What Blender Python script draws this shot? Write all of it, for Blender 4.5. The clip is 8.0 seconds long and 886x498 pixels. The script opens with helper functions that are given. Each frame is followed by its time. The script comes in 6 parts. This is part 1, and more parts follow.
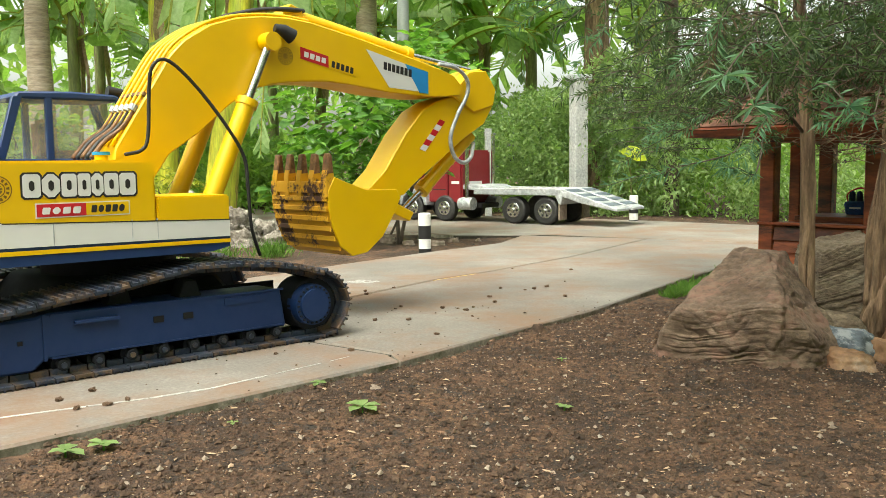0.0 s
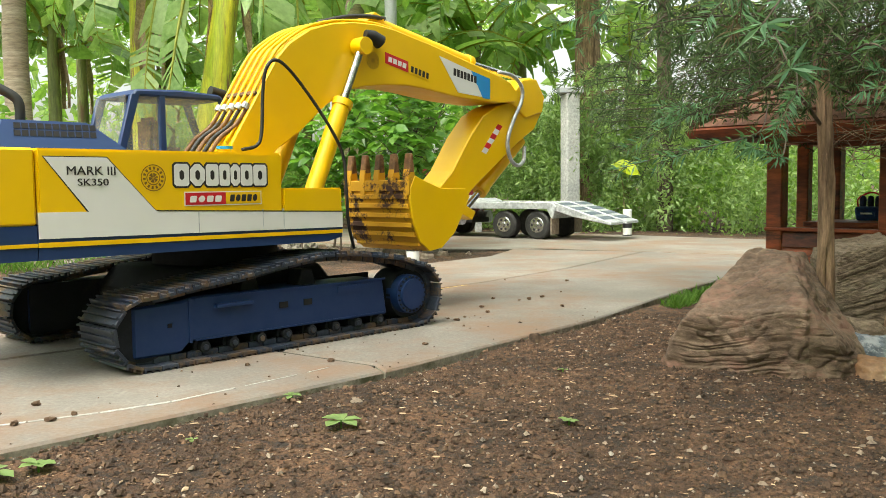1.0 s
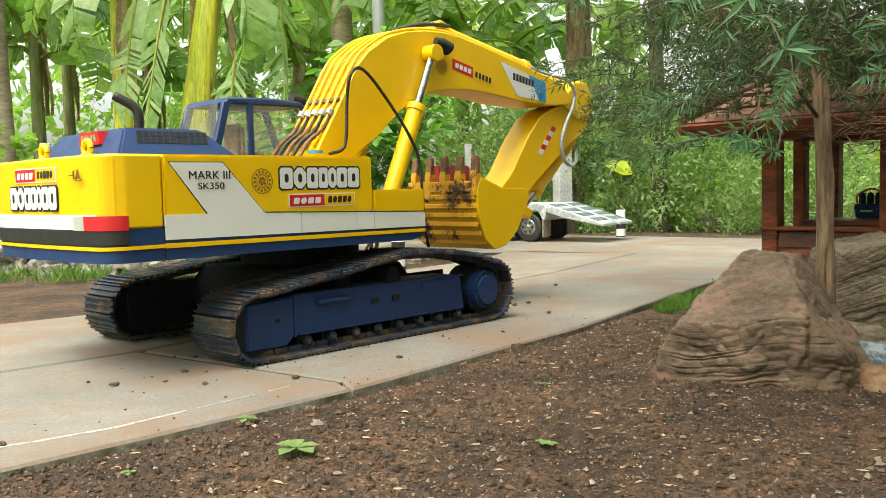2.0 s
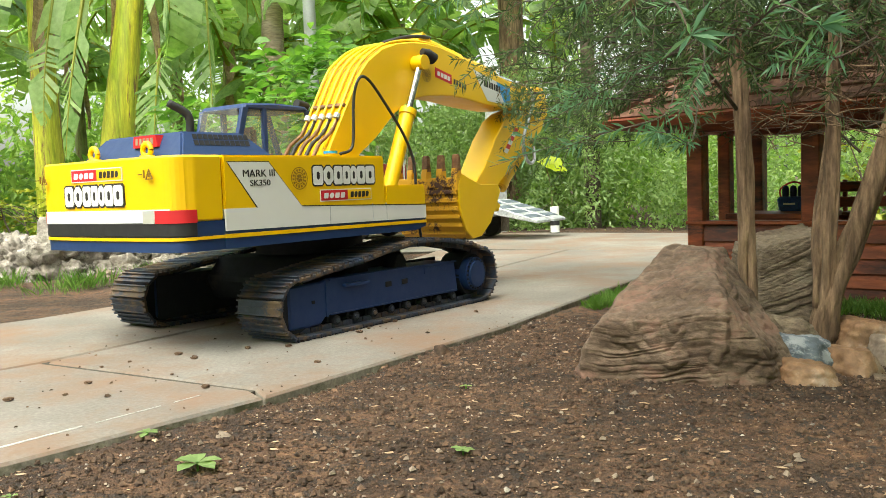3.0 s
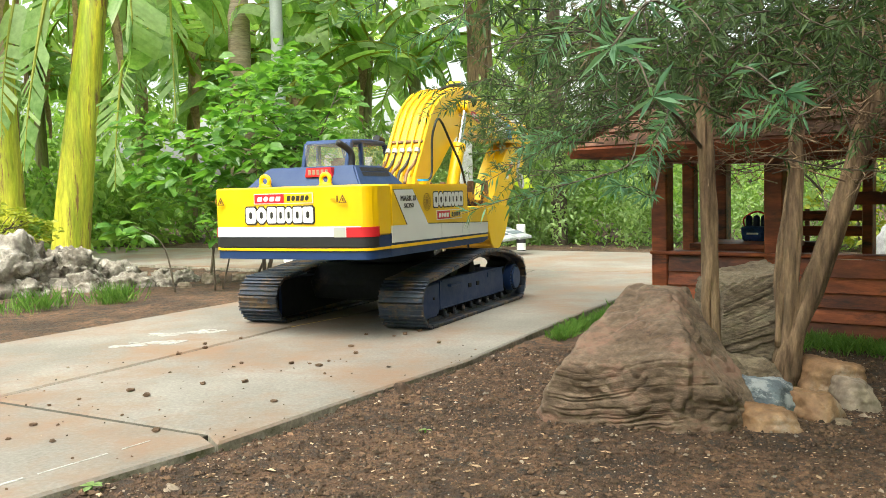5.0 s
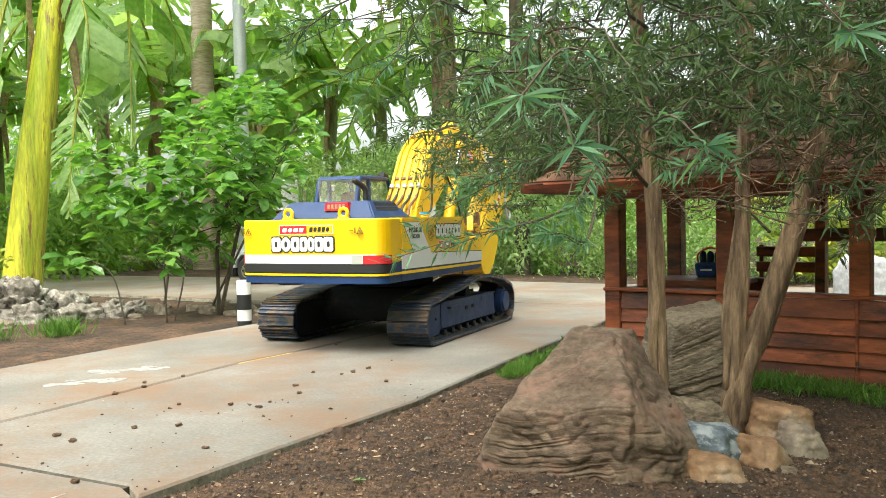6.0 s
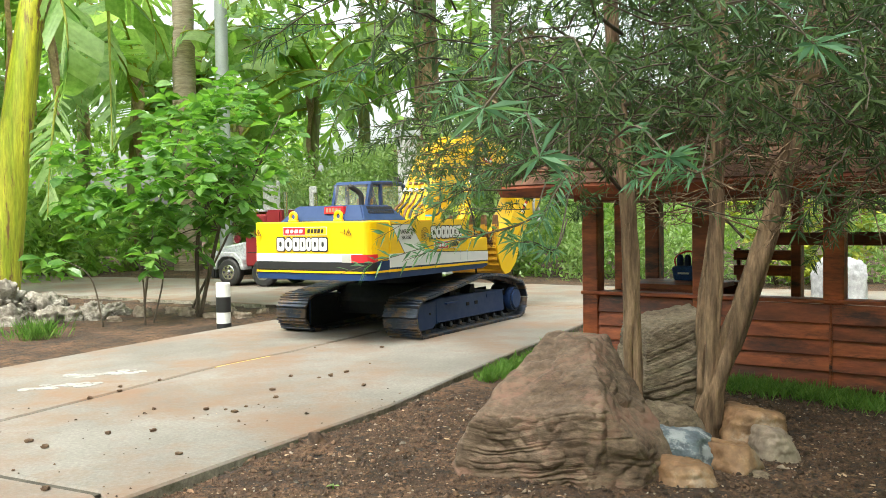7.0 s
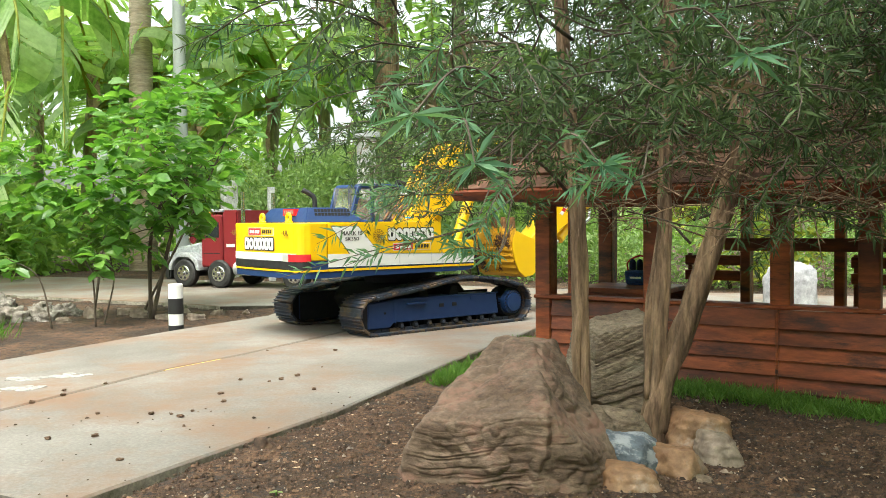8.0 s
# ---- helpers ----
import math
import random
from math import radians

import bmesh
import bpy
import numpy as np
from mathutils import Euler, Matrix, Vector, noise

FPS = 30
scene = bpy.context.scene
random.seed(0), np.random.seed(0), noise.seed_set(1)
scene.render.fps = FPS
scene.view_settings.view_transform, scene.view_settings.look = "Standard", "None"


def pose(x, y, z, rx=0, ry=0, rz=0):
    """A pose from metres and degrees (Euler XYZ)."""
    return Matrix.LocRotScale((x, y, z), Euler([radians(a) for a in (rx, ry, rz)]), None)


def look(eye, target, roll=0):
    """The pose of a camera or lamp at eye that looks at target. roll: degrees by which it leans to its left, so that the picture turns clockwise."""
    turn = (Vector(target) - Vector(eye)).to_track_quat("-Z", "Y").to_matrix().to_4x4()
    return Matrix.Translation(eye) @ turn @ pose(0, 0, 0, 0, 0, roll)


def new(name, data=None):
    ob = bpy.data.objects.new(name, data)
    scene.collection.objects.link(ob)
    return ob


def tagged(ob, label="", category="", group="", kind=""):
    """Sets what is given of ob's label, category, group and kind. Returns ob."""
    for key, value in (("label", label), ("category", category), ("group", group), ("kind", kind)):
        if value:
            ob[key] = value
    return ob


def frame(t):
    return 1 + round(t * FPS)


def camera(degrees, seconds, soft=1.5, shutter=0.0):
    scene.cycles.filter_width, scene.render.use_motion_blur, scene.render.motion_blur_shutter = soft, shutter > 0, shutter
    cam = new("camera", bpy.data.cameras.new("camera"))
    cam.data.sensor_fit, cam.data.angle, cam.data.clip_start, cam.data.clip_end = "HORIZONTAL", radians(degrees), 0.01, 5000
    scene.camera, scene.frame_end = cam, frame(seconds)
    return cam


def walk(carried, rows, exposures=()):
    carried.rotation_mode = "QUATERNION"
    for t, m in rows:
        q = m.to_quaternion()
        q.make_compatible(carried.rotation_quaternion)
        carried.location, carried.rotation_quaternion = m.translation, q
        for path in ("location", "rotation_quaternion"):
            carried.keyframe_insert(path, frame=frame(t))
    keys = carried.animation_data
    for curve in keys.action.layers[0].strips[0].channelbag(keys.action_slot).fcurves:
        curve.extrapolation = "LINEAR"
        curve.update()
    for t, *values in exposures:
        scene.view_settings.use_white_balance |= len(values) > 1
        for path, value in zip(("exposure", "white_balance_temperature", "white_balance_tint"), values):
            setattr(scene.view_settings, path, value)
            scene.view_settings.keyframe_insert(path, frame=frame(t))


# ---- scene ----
cam = camera(53.5, 8.0, soft=0.75)
PATH = [
    (0, (0.082, 0.121, 0.375), (0.065, 2.111, 0.18), -0.6),
    (0.5, (0.076, 0.182, 0.329), (0.092, 2.175, 0.159), -0.5),
    (1, (0.08, 0.272, 0.32), (0.089, 2.267, 0.175), -0.6),
    (2.3, (0.143, 0.405, 0.317), (0.177, 2.4, 0.178), -2.0),
    (2.5, (0.154, 0.418, 0.318), (0.228, 2.412, 0.177), -2.0),
    (3, (0.167, 0.433, 0.313), (0.315, 2.422, 0.168), -2.1),
    (3.5, (0.176, 0.446, 0.325), (0.367, 2.432, 0.183), -2.1),
    (4, (0.18, 0.452, 0.335), (0.374, 2.438, 0.198), -1.9),
    (4.2, (0.176, 0.449, 0.339), (0.373, 2.434, 0.198), -1.7),
    (5.3, (0.195, 0.478, 0.374), (0.439, 2.46, 0.266), -1.4),
    (5.5, (0.209, 0.489, 0.381), (0.473, 2.469, 0.292), -1.3),
    (6, (0.24, 0.502, 0.383), (0.53, 2.479, 0.312), -1.1),
    (6.5, (0.251, 0.502, 0.39), (0.573, 2.475, 0.32), -1.1),
    (7, (0.256, 0.499, 0.391), (0.581, 2.471, 0.32), -1.0),
    (7.5, (0.266, 0.497, 0.395), (0.617, 2.465, 0.324), -0.9),
    (8, (0.281, 0.502, 0.395), (0.69, 2.459, 0.326), -0.5),
]
walk(cam, [(t, look(eye, target, roll)) for t, eye, target, roll in PATH],
     exposures=((0.0, 0.62, 7000, 0), (4.0, 0.80, 6950, 0), (6.0, 0.84, 6700, 0), (8.0, 0.84, 6650, 0)))

# ---- light ----
world = bpy.data.worlds.new("sky")
scene.world = world
world.use_nodes = True
_sky = world.node_tree.nodes.new("ShaderNodeTexSky")
_sky.sky_type, _sky.sun_disc = "NISHITA", False
_sky.sun_elevation, _sky.sun_rotation = radians(62), radians(215)
_sky.air_density, _sky.dust_density, _sky.ozone_density = 1.0, 6.0, 0.6
_bg = world.node_tree.nodes["Background"]
_bg.inputs["Strength"].default_value = 0.30
_pale = world.node_tree.nodes.new("ShaderNodeHueSaturation")
_pale.inputs["Saturation"].default_value = 0.35
world.node_tree.links.new(_sky.outputs[0], _pale.inputs["Color"])
world.node_tree.links.new(_pale.outputs[0], _bg.inputs["Color"])
_sun = new("sun", bpy.data.lights.new("sun", "SUN"))
_sun.data.energy, _sun.data.angle, _sun.data.color = 1.3, radians(35), (1.0, 0.97, 0.91)
_sun.matrix_world = look((-2.0, -2.0, 5.3), (0, 0, 0))


# ---- materials ----
def nodes_of(name):
    m = bpy.data.materials.new(name)
    m.use_nodes = True
    nt = m.node_tree
    return m, nt, nt.nodes["Principled BSDF"], nt.links


def ramp(nt, src, stops):
    r = nt.nodes.new("ShaderNodeValToRGB")
    e = r.color_ramp.elements
    while len(e) < len(stops):
        e.new(0.5)
    for k, (p, c) in enumerate(stops):
        e[k].position, e[k].color = p, (*c, 1)
    nt.links.new(src, r.inputs[0])
    return r.outputs[0]


def noise_tex(nt, scale, detail=4.0, rough=0.6, coord="Object", stretch=None, shift=False):
    tc = nt.nodes.new("ShaderNodeTexCoord")
    n = nt.nodes.new("ShaderNodeTexNoise")
    n.inputs["Scale"].default_value, n.inputs["Detail"].default_value, n.inputs["Roughness"].default_value = scale, detail, rough
    src = tc.outputs[coord]
    if stretch:
        mp = nt.nodes.new("ShaderNodeMapping")
        mp.inputs["Scale"].default_value = stretch
        nt.links.new(src, mp.inputs[0])
        src = mp.outputs[0]
    if shift:
        oi, sc, ad = nt.nodes.new("ShaderNodeObjectInfo"), nt.nodes.new("ShaderNodeVectorMath"), nt.nodes.new("ShaderNodeVectorMath")
        sc.operation = "SCALE"
        sc.inputs[0].default_value = (37.0, 19.0, 53.0)
        nt.links.new(oi.outputs["Random"], sc.inputs["Scale"])
        nt.links.new(src, ad.inputs[0])
        nt.links.new(sc.outputs[0], ad.inputs[1])
        src = ad.outputs[0]
    nt.links.new(src, n.inputs["Vector"])
    return n.outputs[0]


def mixc(nt, fac, a, b, mode="MIX"):
    m = nt.nodes.new("ShaderNodeMix")
    m.data_type, m.blend_type = "RGBA", mode
    for sock, v in ((m.inputs[0], fac), (m.inputs[6], a), (m.inputs[7], b)):
        if isinstance(v, (int, float)):
            sock.default_value = v
        elif isinstance(v, tuple):
            sock.default_value = (*v, 1)
        else:
            nt.links.new(v, sock)
    return m.outputs[2]


def bump(nt, bsdf, height, strength, dist=0.002):
    b = nt.nodes.new("ShaderNodeBump")
    b.inputs["Strength"].default_value, b.inputs["Distance"].default_value = strength, dist
    nt.links.new(height, b.inputs["Height"])
    nt.links.new(b.outputs[0], bsdf.inputs["Normal"])


def surface(name, a, b, scale=6.0, rough=0.7, metal=0.0, fine=60.0, relief=0.3, dist=0.002, dirt=None, dirt_at=(0.58, 0.7),
            dirt_scale=9.0, stretch=None, vary=0.0, coat=0.0, grain=0.6, shift=False, island=0.0):
    """Two tones mixed by a coarse noise, fine grain, dirt in patches, and a bump."""
    m, nt, bs, ln = nodes_of(name)
    n1, n2 = noise_tex(nt, scale, 5, 0.65, stretch=stretch, shift=shift), noise_tex(nt, fine, 4, 0.7, stretch=stretch)
    col = ramp(nt, n1, [(0.38, a), (0.62, b)])
    col = mixc(nt, grain, col, ramp(nt, n2, [(0.30, (0.35,) * 3), (0.50, (0.9,) * 3), (0.70, (1.6,) * 3)]), "MULTIPLY")
    if dirt:
        nd = noise_tex(nt, dirt_scale, 7, 0.75, stretch=stretch, shift=shift)
        col = mixc(nt, ramp(nt, nd, [(dirt_at[0], (0, 0, 0)), (dirt_at[1], (1, 1, 1))]), col, dirt)
    if vary:
        oi = nt.nodes.new("ShaderNodeObjectInfo")
        col = mixc(nt, 1.0, col, ramp(nt, oi.outputs["Random"], [(0, (1 - vary,) * 3), (1, (1 + vary * 0.6,) * 3)]), "MULTIPLY")
    if island:
        ge = nt.nodes.new("ShaderNodeNewGeometry")
        col = mixc(nt, 1.0, col, ramp(nt, ge.outputs["Random Per Island"], [(0, (1 - island,) * 3), (0.7, (1.0,) * 3), (1, (1 + island,) * 3)]), "MULTIPLY")
    ln.new(col, bs.inputs["Base Color"])
    bs.inputs["Roughness"].default_value, bs.inputs["Metallic"].default_value = rough, metal
    if coat:
        bs.inputs["Coat Weight"].default_value, bs.inputs["Coat Roughness"].default_value = coat, 0.15
    bump(nt, bs, n2, relief, dist)
    return m


def paint(name, col, rough=0.32, wear=(0.10, 0.06, 0.035), wear_at=(0.7, 0.78), wear_scale=14.0):
    m, nt, bs, ln = nodes_of(name)
    big, fine = noise_tex(nt, 5, 3), noise_tex(nt, wear_scale, 9, 0.75)
    c = ramp(nt, big, [(0.25, tuple(0.88 * x for x in col)), (0.75, col)])
    w = ramp(nt, fine, [(wear_at[0], (0, 0, 0)), (wear_at[1], (1, 1, 1))])
    ln.new(mixc(nt, w, c, wear), bs.inputs["Base Color"])
    ln.new(ramp(nt, fine, [(0.3, (rough,) * 3), (0.8, (min(1, rough + 0.35),) * 3)]), bs.inputs["Roughness"])
    bump(nt, bs, big, 0.08, 0.002)
    return m


def leafy(name, a, b, c, trans=0.45, rough=0.5, gloss=0.4):
    """Leaf: three greens told apart leaf by leaf, light passes through."""
    m, nt, bs, ln = nodes_of(name)
    g = nt.nodes.new("ShaderNodeNewGeometry")
    col = ramp(nt, g.outputs["Random Per Island"], [(0.0, a), (0.5, b), (1.0, c)])
    col = mixc(nt, 0.35, col, ramp(nt, noise_tex(nt, 25, 3), [(0.3, tuple(0.6 * x for x in a)), (0.7, c)]))
    ln.new(col, bs.inputs["Base Color"])
    bs.inputs["Roughness"].default_value = rough
    bs.inputs["Specular IOR Level"].default_value = gloss
    tr = nt.nodes.new("ShaderNodeBsdfTranslucent")
    ln.new(mixc(nt, 1.0, col, (0.95, 1.0, 0.48), "MULTIPLY"), tr.inputs[0])
    mx = nt.nodes.new("ShaderNodeMixShader")
    mx.inputs[0].default_value = trans
    ln.new(bs.outputs[0], mx.inputs[1])
    ln.new(tr.outputs[0], mx.inputs[2])
    ln.new(mx.outputs[0], nt.nodes["Material Output"].inputs[0])
    return m


M = {}
M["yellow"] = paint("yellow_paint", (0.82, 0.50, 0.005), 0.28, wear_at=(0.72, 0.8))
M["yellow_worn"] = paint("worn_yellow_paint", (0.66, 0.34, 0.012), 0.5, wear=(0.055, 0.022, 0.014), wear_at=(0.52, 0.58), wear_scale=11)
M["blue"] = paint("navy_paint", (0.005, 0.030, 0.115), 0.42, wear=(0.10, 0.09, 0.08), wear_at=(0.70, 0.82))
M["track_blue"] = paint("dusty_navy_paint", (0.003, 0.025, 0.105), 0.45, wear=(0.07, 0.065, 0.055), wear_at=(0.66, 0.80), wear_scale=22)
M["white"] = paint("white_paint", (0.72, 0.72, 0.70), 0.4, wear=(0.4, 0.38, 0.34))
M["lightblue"] = paint("sky_blue_paint", (0.02, 0.26, 0.62), 0.35)
M["red"] = paint("red_paint", (0.55, 0.012, 0.02), 0.35)
M["black"] = paint("black_paint", (0.012, 0.012, 0.013), 0.45, wear=(0.06, 0.055, 0.05))
M["lens"] = paint("grey_lens", (0.42, 0.42, 0.38), 0.2)
# black that paints the shade inside slots, which are not cut open
M["hole_shade"] = surface("painted_hole_shade", (0.004, 0.004, 0.005), (0.006, 0.006, 0.007), 9, 0.9)
M["ink"] = paint("dark_ink", (0.018, 0.016, 0.014), 0.5)
M["gold_ink"] = paint("brown_ink", (0.20, 0.11, 0.012), 0.5)
M["rubber"] = surface("black_rubber", (0.016, 0.016, 0.017), (0.03, 0.029, 0.028), 20, 0.6, dirt=(0.10, 0.085, 0.065), dirt_at=(0.6, 0.8))
M["shoe"] = surface("muddy_track_steel", (0.022, 0.034, 0.062), (0.046, 0.056, 0.080), 12, 0.5, 0.3, dirt=(0.135, 0.090, 0.058), dirt_at=(0.48, 0.58), dirt_scale=11, vary=0.3, grain=0.5, shift=True)
# near-black base puts the shade under the machine into the colour; dirt on top
M["under"] = surface("shade_dark_undercarriage", (0.006, 0.008, 0.014), (0.010, 0.012, 0.016), 14, 0.9, dirt=(0.040, 0.032, 0.025), dirt_at=(0.6, 0.75))
M["steel"] = surface("bright_steel", (0.55, 0.55, 0.55), (0.68, 0.68, 0.68), 12, 0.22, 1.0, relief=0.05)
M["pipe_rust"] = surface("brown_hose", (0.13, 0.055, 0.02), (0.20, 0.10, 0.04), 30, 0.6)
M["galv"] = surface("galvanised_steel", (0.36, 0.38, 0.40), (0.50, 0.52, 0.54), 14, 0.5, 0.35, dirt=(0.25, 0.22, 0.18), dirt_at=(0.62, 0.8))
M["glass_dust"] = None
M["concrete"] = surface("pale_concrete", (0.146, 0.132, 0.116), (0.222, 0.205, 0.183), 1.7, 0.85, fine=130, relief=0.3, dirt=(0.182, 0.112, 0.073), dirt_at=(0.44, 0.64), dirt_scale=2.6, vary=0.05, grain=0.36)
M["kerb"] = surface("mossy_concrete_edge", (0.20, 0.18, 0.14), (0.30, 0.27, 0.22), 8, 0.9, fine=90, relief=0.5, dirt=(0.07, 0.07, 0.035), dirt_at=(0.48, 0.62))
M["chalk"] = surface("chalk_scrape", (0.34, 0.33, 0.31), (0.44, 0.43, 0.41), 30, 0.9)
M["splash"] = surface("dried_cement_splash", (0.25, 0.24, 0.225), (0.34, 0.33, 0.315), 14, 0.9, fine=90, relief=0.3)
M["pole"] = surface("grey_pole_metal", (0.36, 0.38, 0.40), (0.42, 0.44, 0.46), 2, 0.45, 0.2, fine=80, relief=0.1, grain=0.15)
M["joint"] = surface("dark_mossy_joint", (0.035, 0.030, 0.022), (0.07, 0.06, 0.045), 12, 0.95, fine=120, relief=0.6)
M["ochre"] = surface("ochre_joint_filler", (0.45, 0.30, 0.06), (0.55, 0.38, 0.10), 30, 0.9)
M["soil"] = surface("dark_garden_soil", (0.042, 0.022, 0.012), (0.130, 0.068, 0.036), 5.0, 0.95, fine=95, relief=1.0, dist=0.012, dirt=(0.030, 0.021, 0.016), dirt_at=(0.5, 0.60), dirt_scale=30, grain=0.95)
M["clod"] = surface("dry_clod", (0.050, 0.030, 0.019), (0.125, 0.074, 0.045), 40, 0.95, relief=0.8, island=0.55)
M["rock"] = surface("layered_sandstone", (0.088, 0.056, 0.037), (0.188, 0.134, 0.096), 8, 0.9, fine=60, relief=0.5, dist=0.005, dirt=(0.195, 0.108, 0.078), dirt_at=(0.50, 0.64), dirt_scale=10, stretch=(1.0, 1.0, 2.2), grain=0.7)
M["rock_grey"] = surface("grey_layered_stone", (0.125, 0.092, 0.062), (0.225, 0.178, 0.128), 9, 0.9, fine=75, relief=0.6, dist=0.006, dirt=(0.10, 0.10, 0.068), dirt_at=(0.56, 0.7), stretch=(1, 1, 3.0), grain=0.7)
M["stone_blue"] = surface("blue_grey_stone", (0.075, 0.095, 0.115), (0.14, 0.165, 0.19), 8, 0.8, fine=40, relief=0.7, dirt=(0.25, 0.27, 0.285), dirt_at=(0.49, 0.56), dirt_scale=16, stretch=(2.0, 0.8, 2.5))
M["stone_brown"] = surface("brown_river_stone", (0.17, 0.088, 0.042), (0.27, 0.165, 0.092), 9, 0.7, fine=50, relief=0.6, dirt=(0.30, 0.24, 0.19), dirt_at=(0.55, 0.66))
M["stone_beige"] = surface("beige_river_stone", (0.18, 0.135, 0.10), (0.265, 0.215, 0.165), 9, 0.75, fine=50, relief=0.3)
M["limestone"] = surface("pitted_white_limestone", (0.17, 0.145, 0.118), (0.38, 0.35, 0.31), 9, 0.9, fine=38, relief=1.0, dist=0.012, dirt=(0.06, 0.048, 0.036), dirt_at=(0.5, 0.62), dirt_scale=12)
M["bark"] = surface("fibrous_bark", (0.100, 0.060, 0.036), (0.300, 0.200, 0.125), 26, 0.95, fine=85, relief=1.0, dist=0.007, stretch=(1, 1, 0.14), grain=0.9)
M["bark_dark"] = surface("dark_bark", (0.06, 0.045, 0.032), (0.12, 0.095, 0.07), 14, 0.95, fine=60, relief=0.8, dist=0.004, stretch=(1, 1, 0.3))
M["trunk_grey"] = surface("ringed_grey_trunk", (0.30, 0.23, 0.17), (0.42, 0.34, 0.27), 9, 0.85, fine=40, relief=0.4, stretch=(0.4, 0.4, 2.5))
M["banana_stem"] = surface("yellow_banana_stem", (0.32, 0.38, 0.03), (0.64, 0.58, 0.06), 5, 0.4, fine=30, relief=0.3, dirt=(0.20, 0.11, 0.045), dirt_at=(0.55, 0.60), dirt_scale=6, stretch=(2.4, 2.4, 0.25))
M["green_stem"] = surface("dull_green_stem", (0.13, 0.15, 0.05), (0.24, 0.25, 0.09), 4, 0.6, fine=30, relief=0.2, dirt=(0.15, 0.09, 0.05), dirt_at=(0.52, 0.62), dirt_scale=7, stretch=(2.2, 2.2, 0.35))
M["dry_leaf"] = surface("dry_banana_leaf", (0.30, 0.20, 0.12), (0.45, 0.33, 0.22), 12, 0.9, fine=50, relief=0.5)
M["wood"] = surface("red_stained_wood", (0.14, 0.028, 0.010), (0.38, 0.092, 0.028), 7, 0.55, fine=30, relief=0.5, dirt=(0.050, 0.015, 0.009), dirt_at=(0.52, 0.64), dirt_scale=9, stretch=(0.45, 2.0, 2.0), vary=0.35, shift=True)
M["shingle"] = surface("weathered_brown_wood", (0.11, 0.05, 0.03), (0.20, 0.10, 0.06), 5, 0.8, fine=40, relief=0.4, vary=0.3)
M["bluebag"] = surface("blue_fabric", (0.014, 0.045, 0.17), (0.025, 0.08, 0.28), 20, 0.8, fine=150, relief=0.4)
M["navy_cloth"] = surface("dark_navy_cloth", (0.006, 0.012, 0.05), (0.012, 0.025, 0.09), 30, 0.8, fine=160, relief=0.4)
M["green_plastic"] = surface("green_plastic", (0.01, 0.22, 0.10), (0.015, 0.28, 0.13), 10, 0.3, relief=0.05)
M["sheet"] = surface("white_sheet", (0.27, 0.27, 0.29), (0.38, 0.38, 0.40), 6, 0.7, fine=40, relief=0.3)
M["needle"] = leafy("narrow_green_leaf", (0.020, 0.042, 0.019), (0.058, 0.105, 0.046), (0.19, 0.28, 0.13), 0.42, 0.5, 0.25)
M["spray"] = leafy("young_blue_green_leaf", (0.08, 0.19, 0.12), (0.14, 0.29, 0.18), (0.24, 0.42, 0.25), 0.5, 0.5, 0.25)
M["dead_needle"] = leafy("dry_brown_twiglet", (0.12, 0.08, 0.045), (0.17, 0.12, 0.07), (0.2, 0.16, 0.09), 0.2)
M["bush_leaf"] = leafy("glossy_bush_leaf", (0.048, 0.15, 0.026), (0.105, 0.27, 0.046), (0.25, 0.45, 0.10), 0.56, 0.3, 0.6)
M["hedge_leaf"] = leafy("hedge_leaf", (0.15, 0.26, 0.09), (0.26, 0.40, 0.15), (0.42, 0.55, 0.25), 0.55)
M["wood_leaf"] = leafy("tree_leaf", (0.12, 0.26, 0.055), (0.24, 0.42, 0.10), (0.42, 0.58, 0.17), 0.6)
M["banana_leaf"] = leafy("banana_leaf", (0.14, 0.31, 0.07), (0.33, 0.53, 0.18), (0.60, 0.75, 0.40), 0.66, 0.3, 0.6)
M["lime_leaf"] = leafy("yellow_green_leaf", (0.22, 0.28, 0.03), (0.34, 0.38, 0.05), (0.45, 0.46, 0.09), 0.45)
M["seed_leaf"] = leafy("pale_seedling_leaf", (0.17, 0.27, 0.085), (0.22, 0.33, 0.11), (0.27, 0.38, 0.15), 0.4, 0.45)
M["grass"] = leafy("grass_blade", (0.06, 0.15, 0.02), (0.10, 0.24, 0.03), (0.22, 0.36, 0.08), 0.35)


def glass_mat():
    m, nt, bs, ln = nodes_of("dusty_cab_glass")
    bs.inputs["Base Color"].default_value = (0.75, 0.74, 0.62, 1)
    bs.inputs["Roughness"].default_value = 0.05
    tp = nt.nodes.new("ShaderNodeBsdfTransparent")
    mx = nt.nodes.new("ShaderNodeMixShader")
    ln.new(ramp(nt, noise_tex(nt, 9, 5), [(0.35, (0.05,) * 3), (0.75, (0.22,) * 3)]), mx.inputs[0])
    ln.new(tp.outputs[0], mx.inputs[1])
    ln.new(bs.outputs[0], mx.inputs[2])
    ln.new(mx.outputs[0], nt.nodes["Material Output"].inputs[0])
    return m


M["glass_dust"] = glass_mat()


# ---- mesh helpers ----
def link(name, me, material, parent=None, label="", smooth=False):
    me.materials.append(material)
    if smooth:
        me.polygons.foreach_set("use_smooth", [True] * len(me.polygons))
    ob = new(name, me)
    if parent:
        ob.parent = parent
    if label:
        ob["label"] = label
    return ob


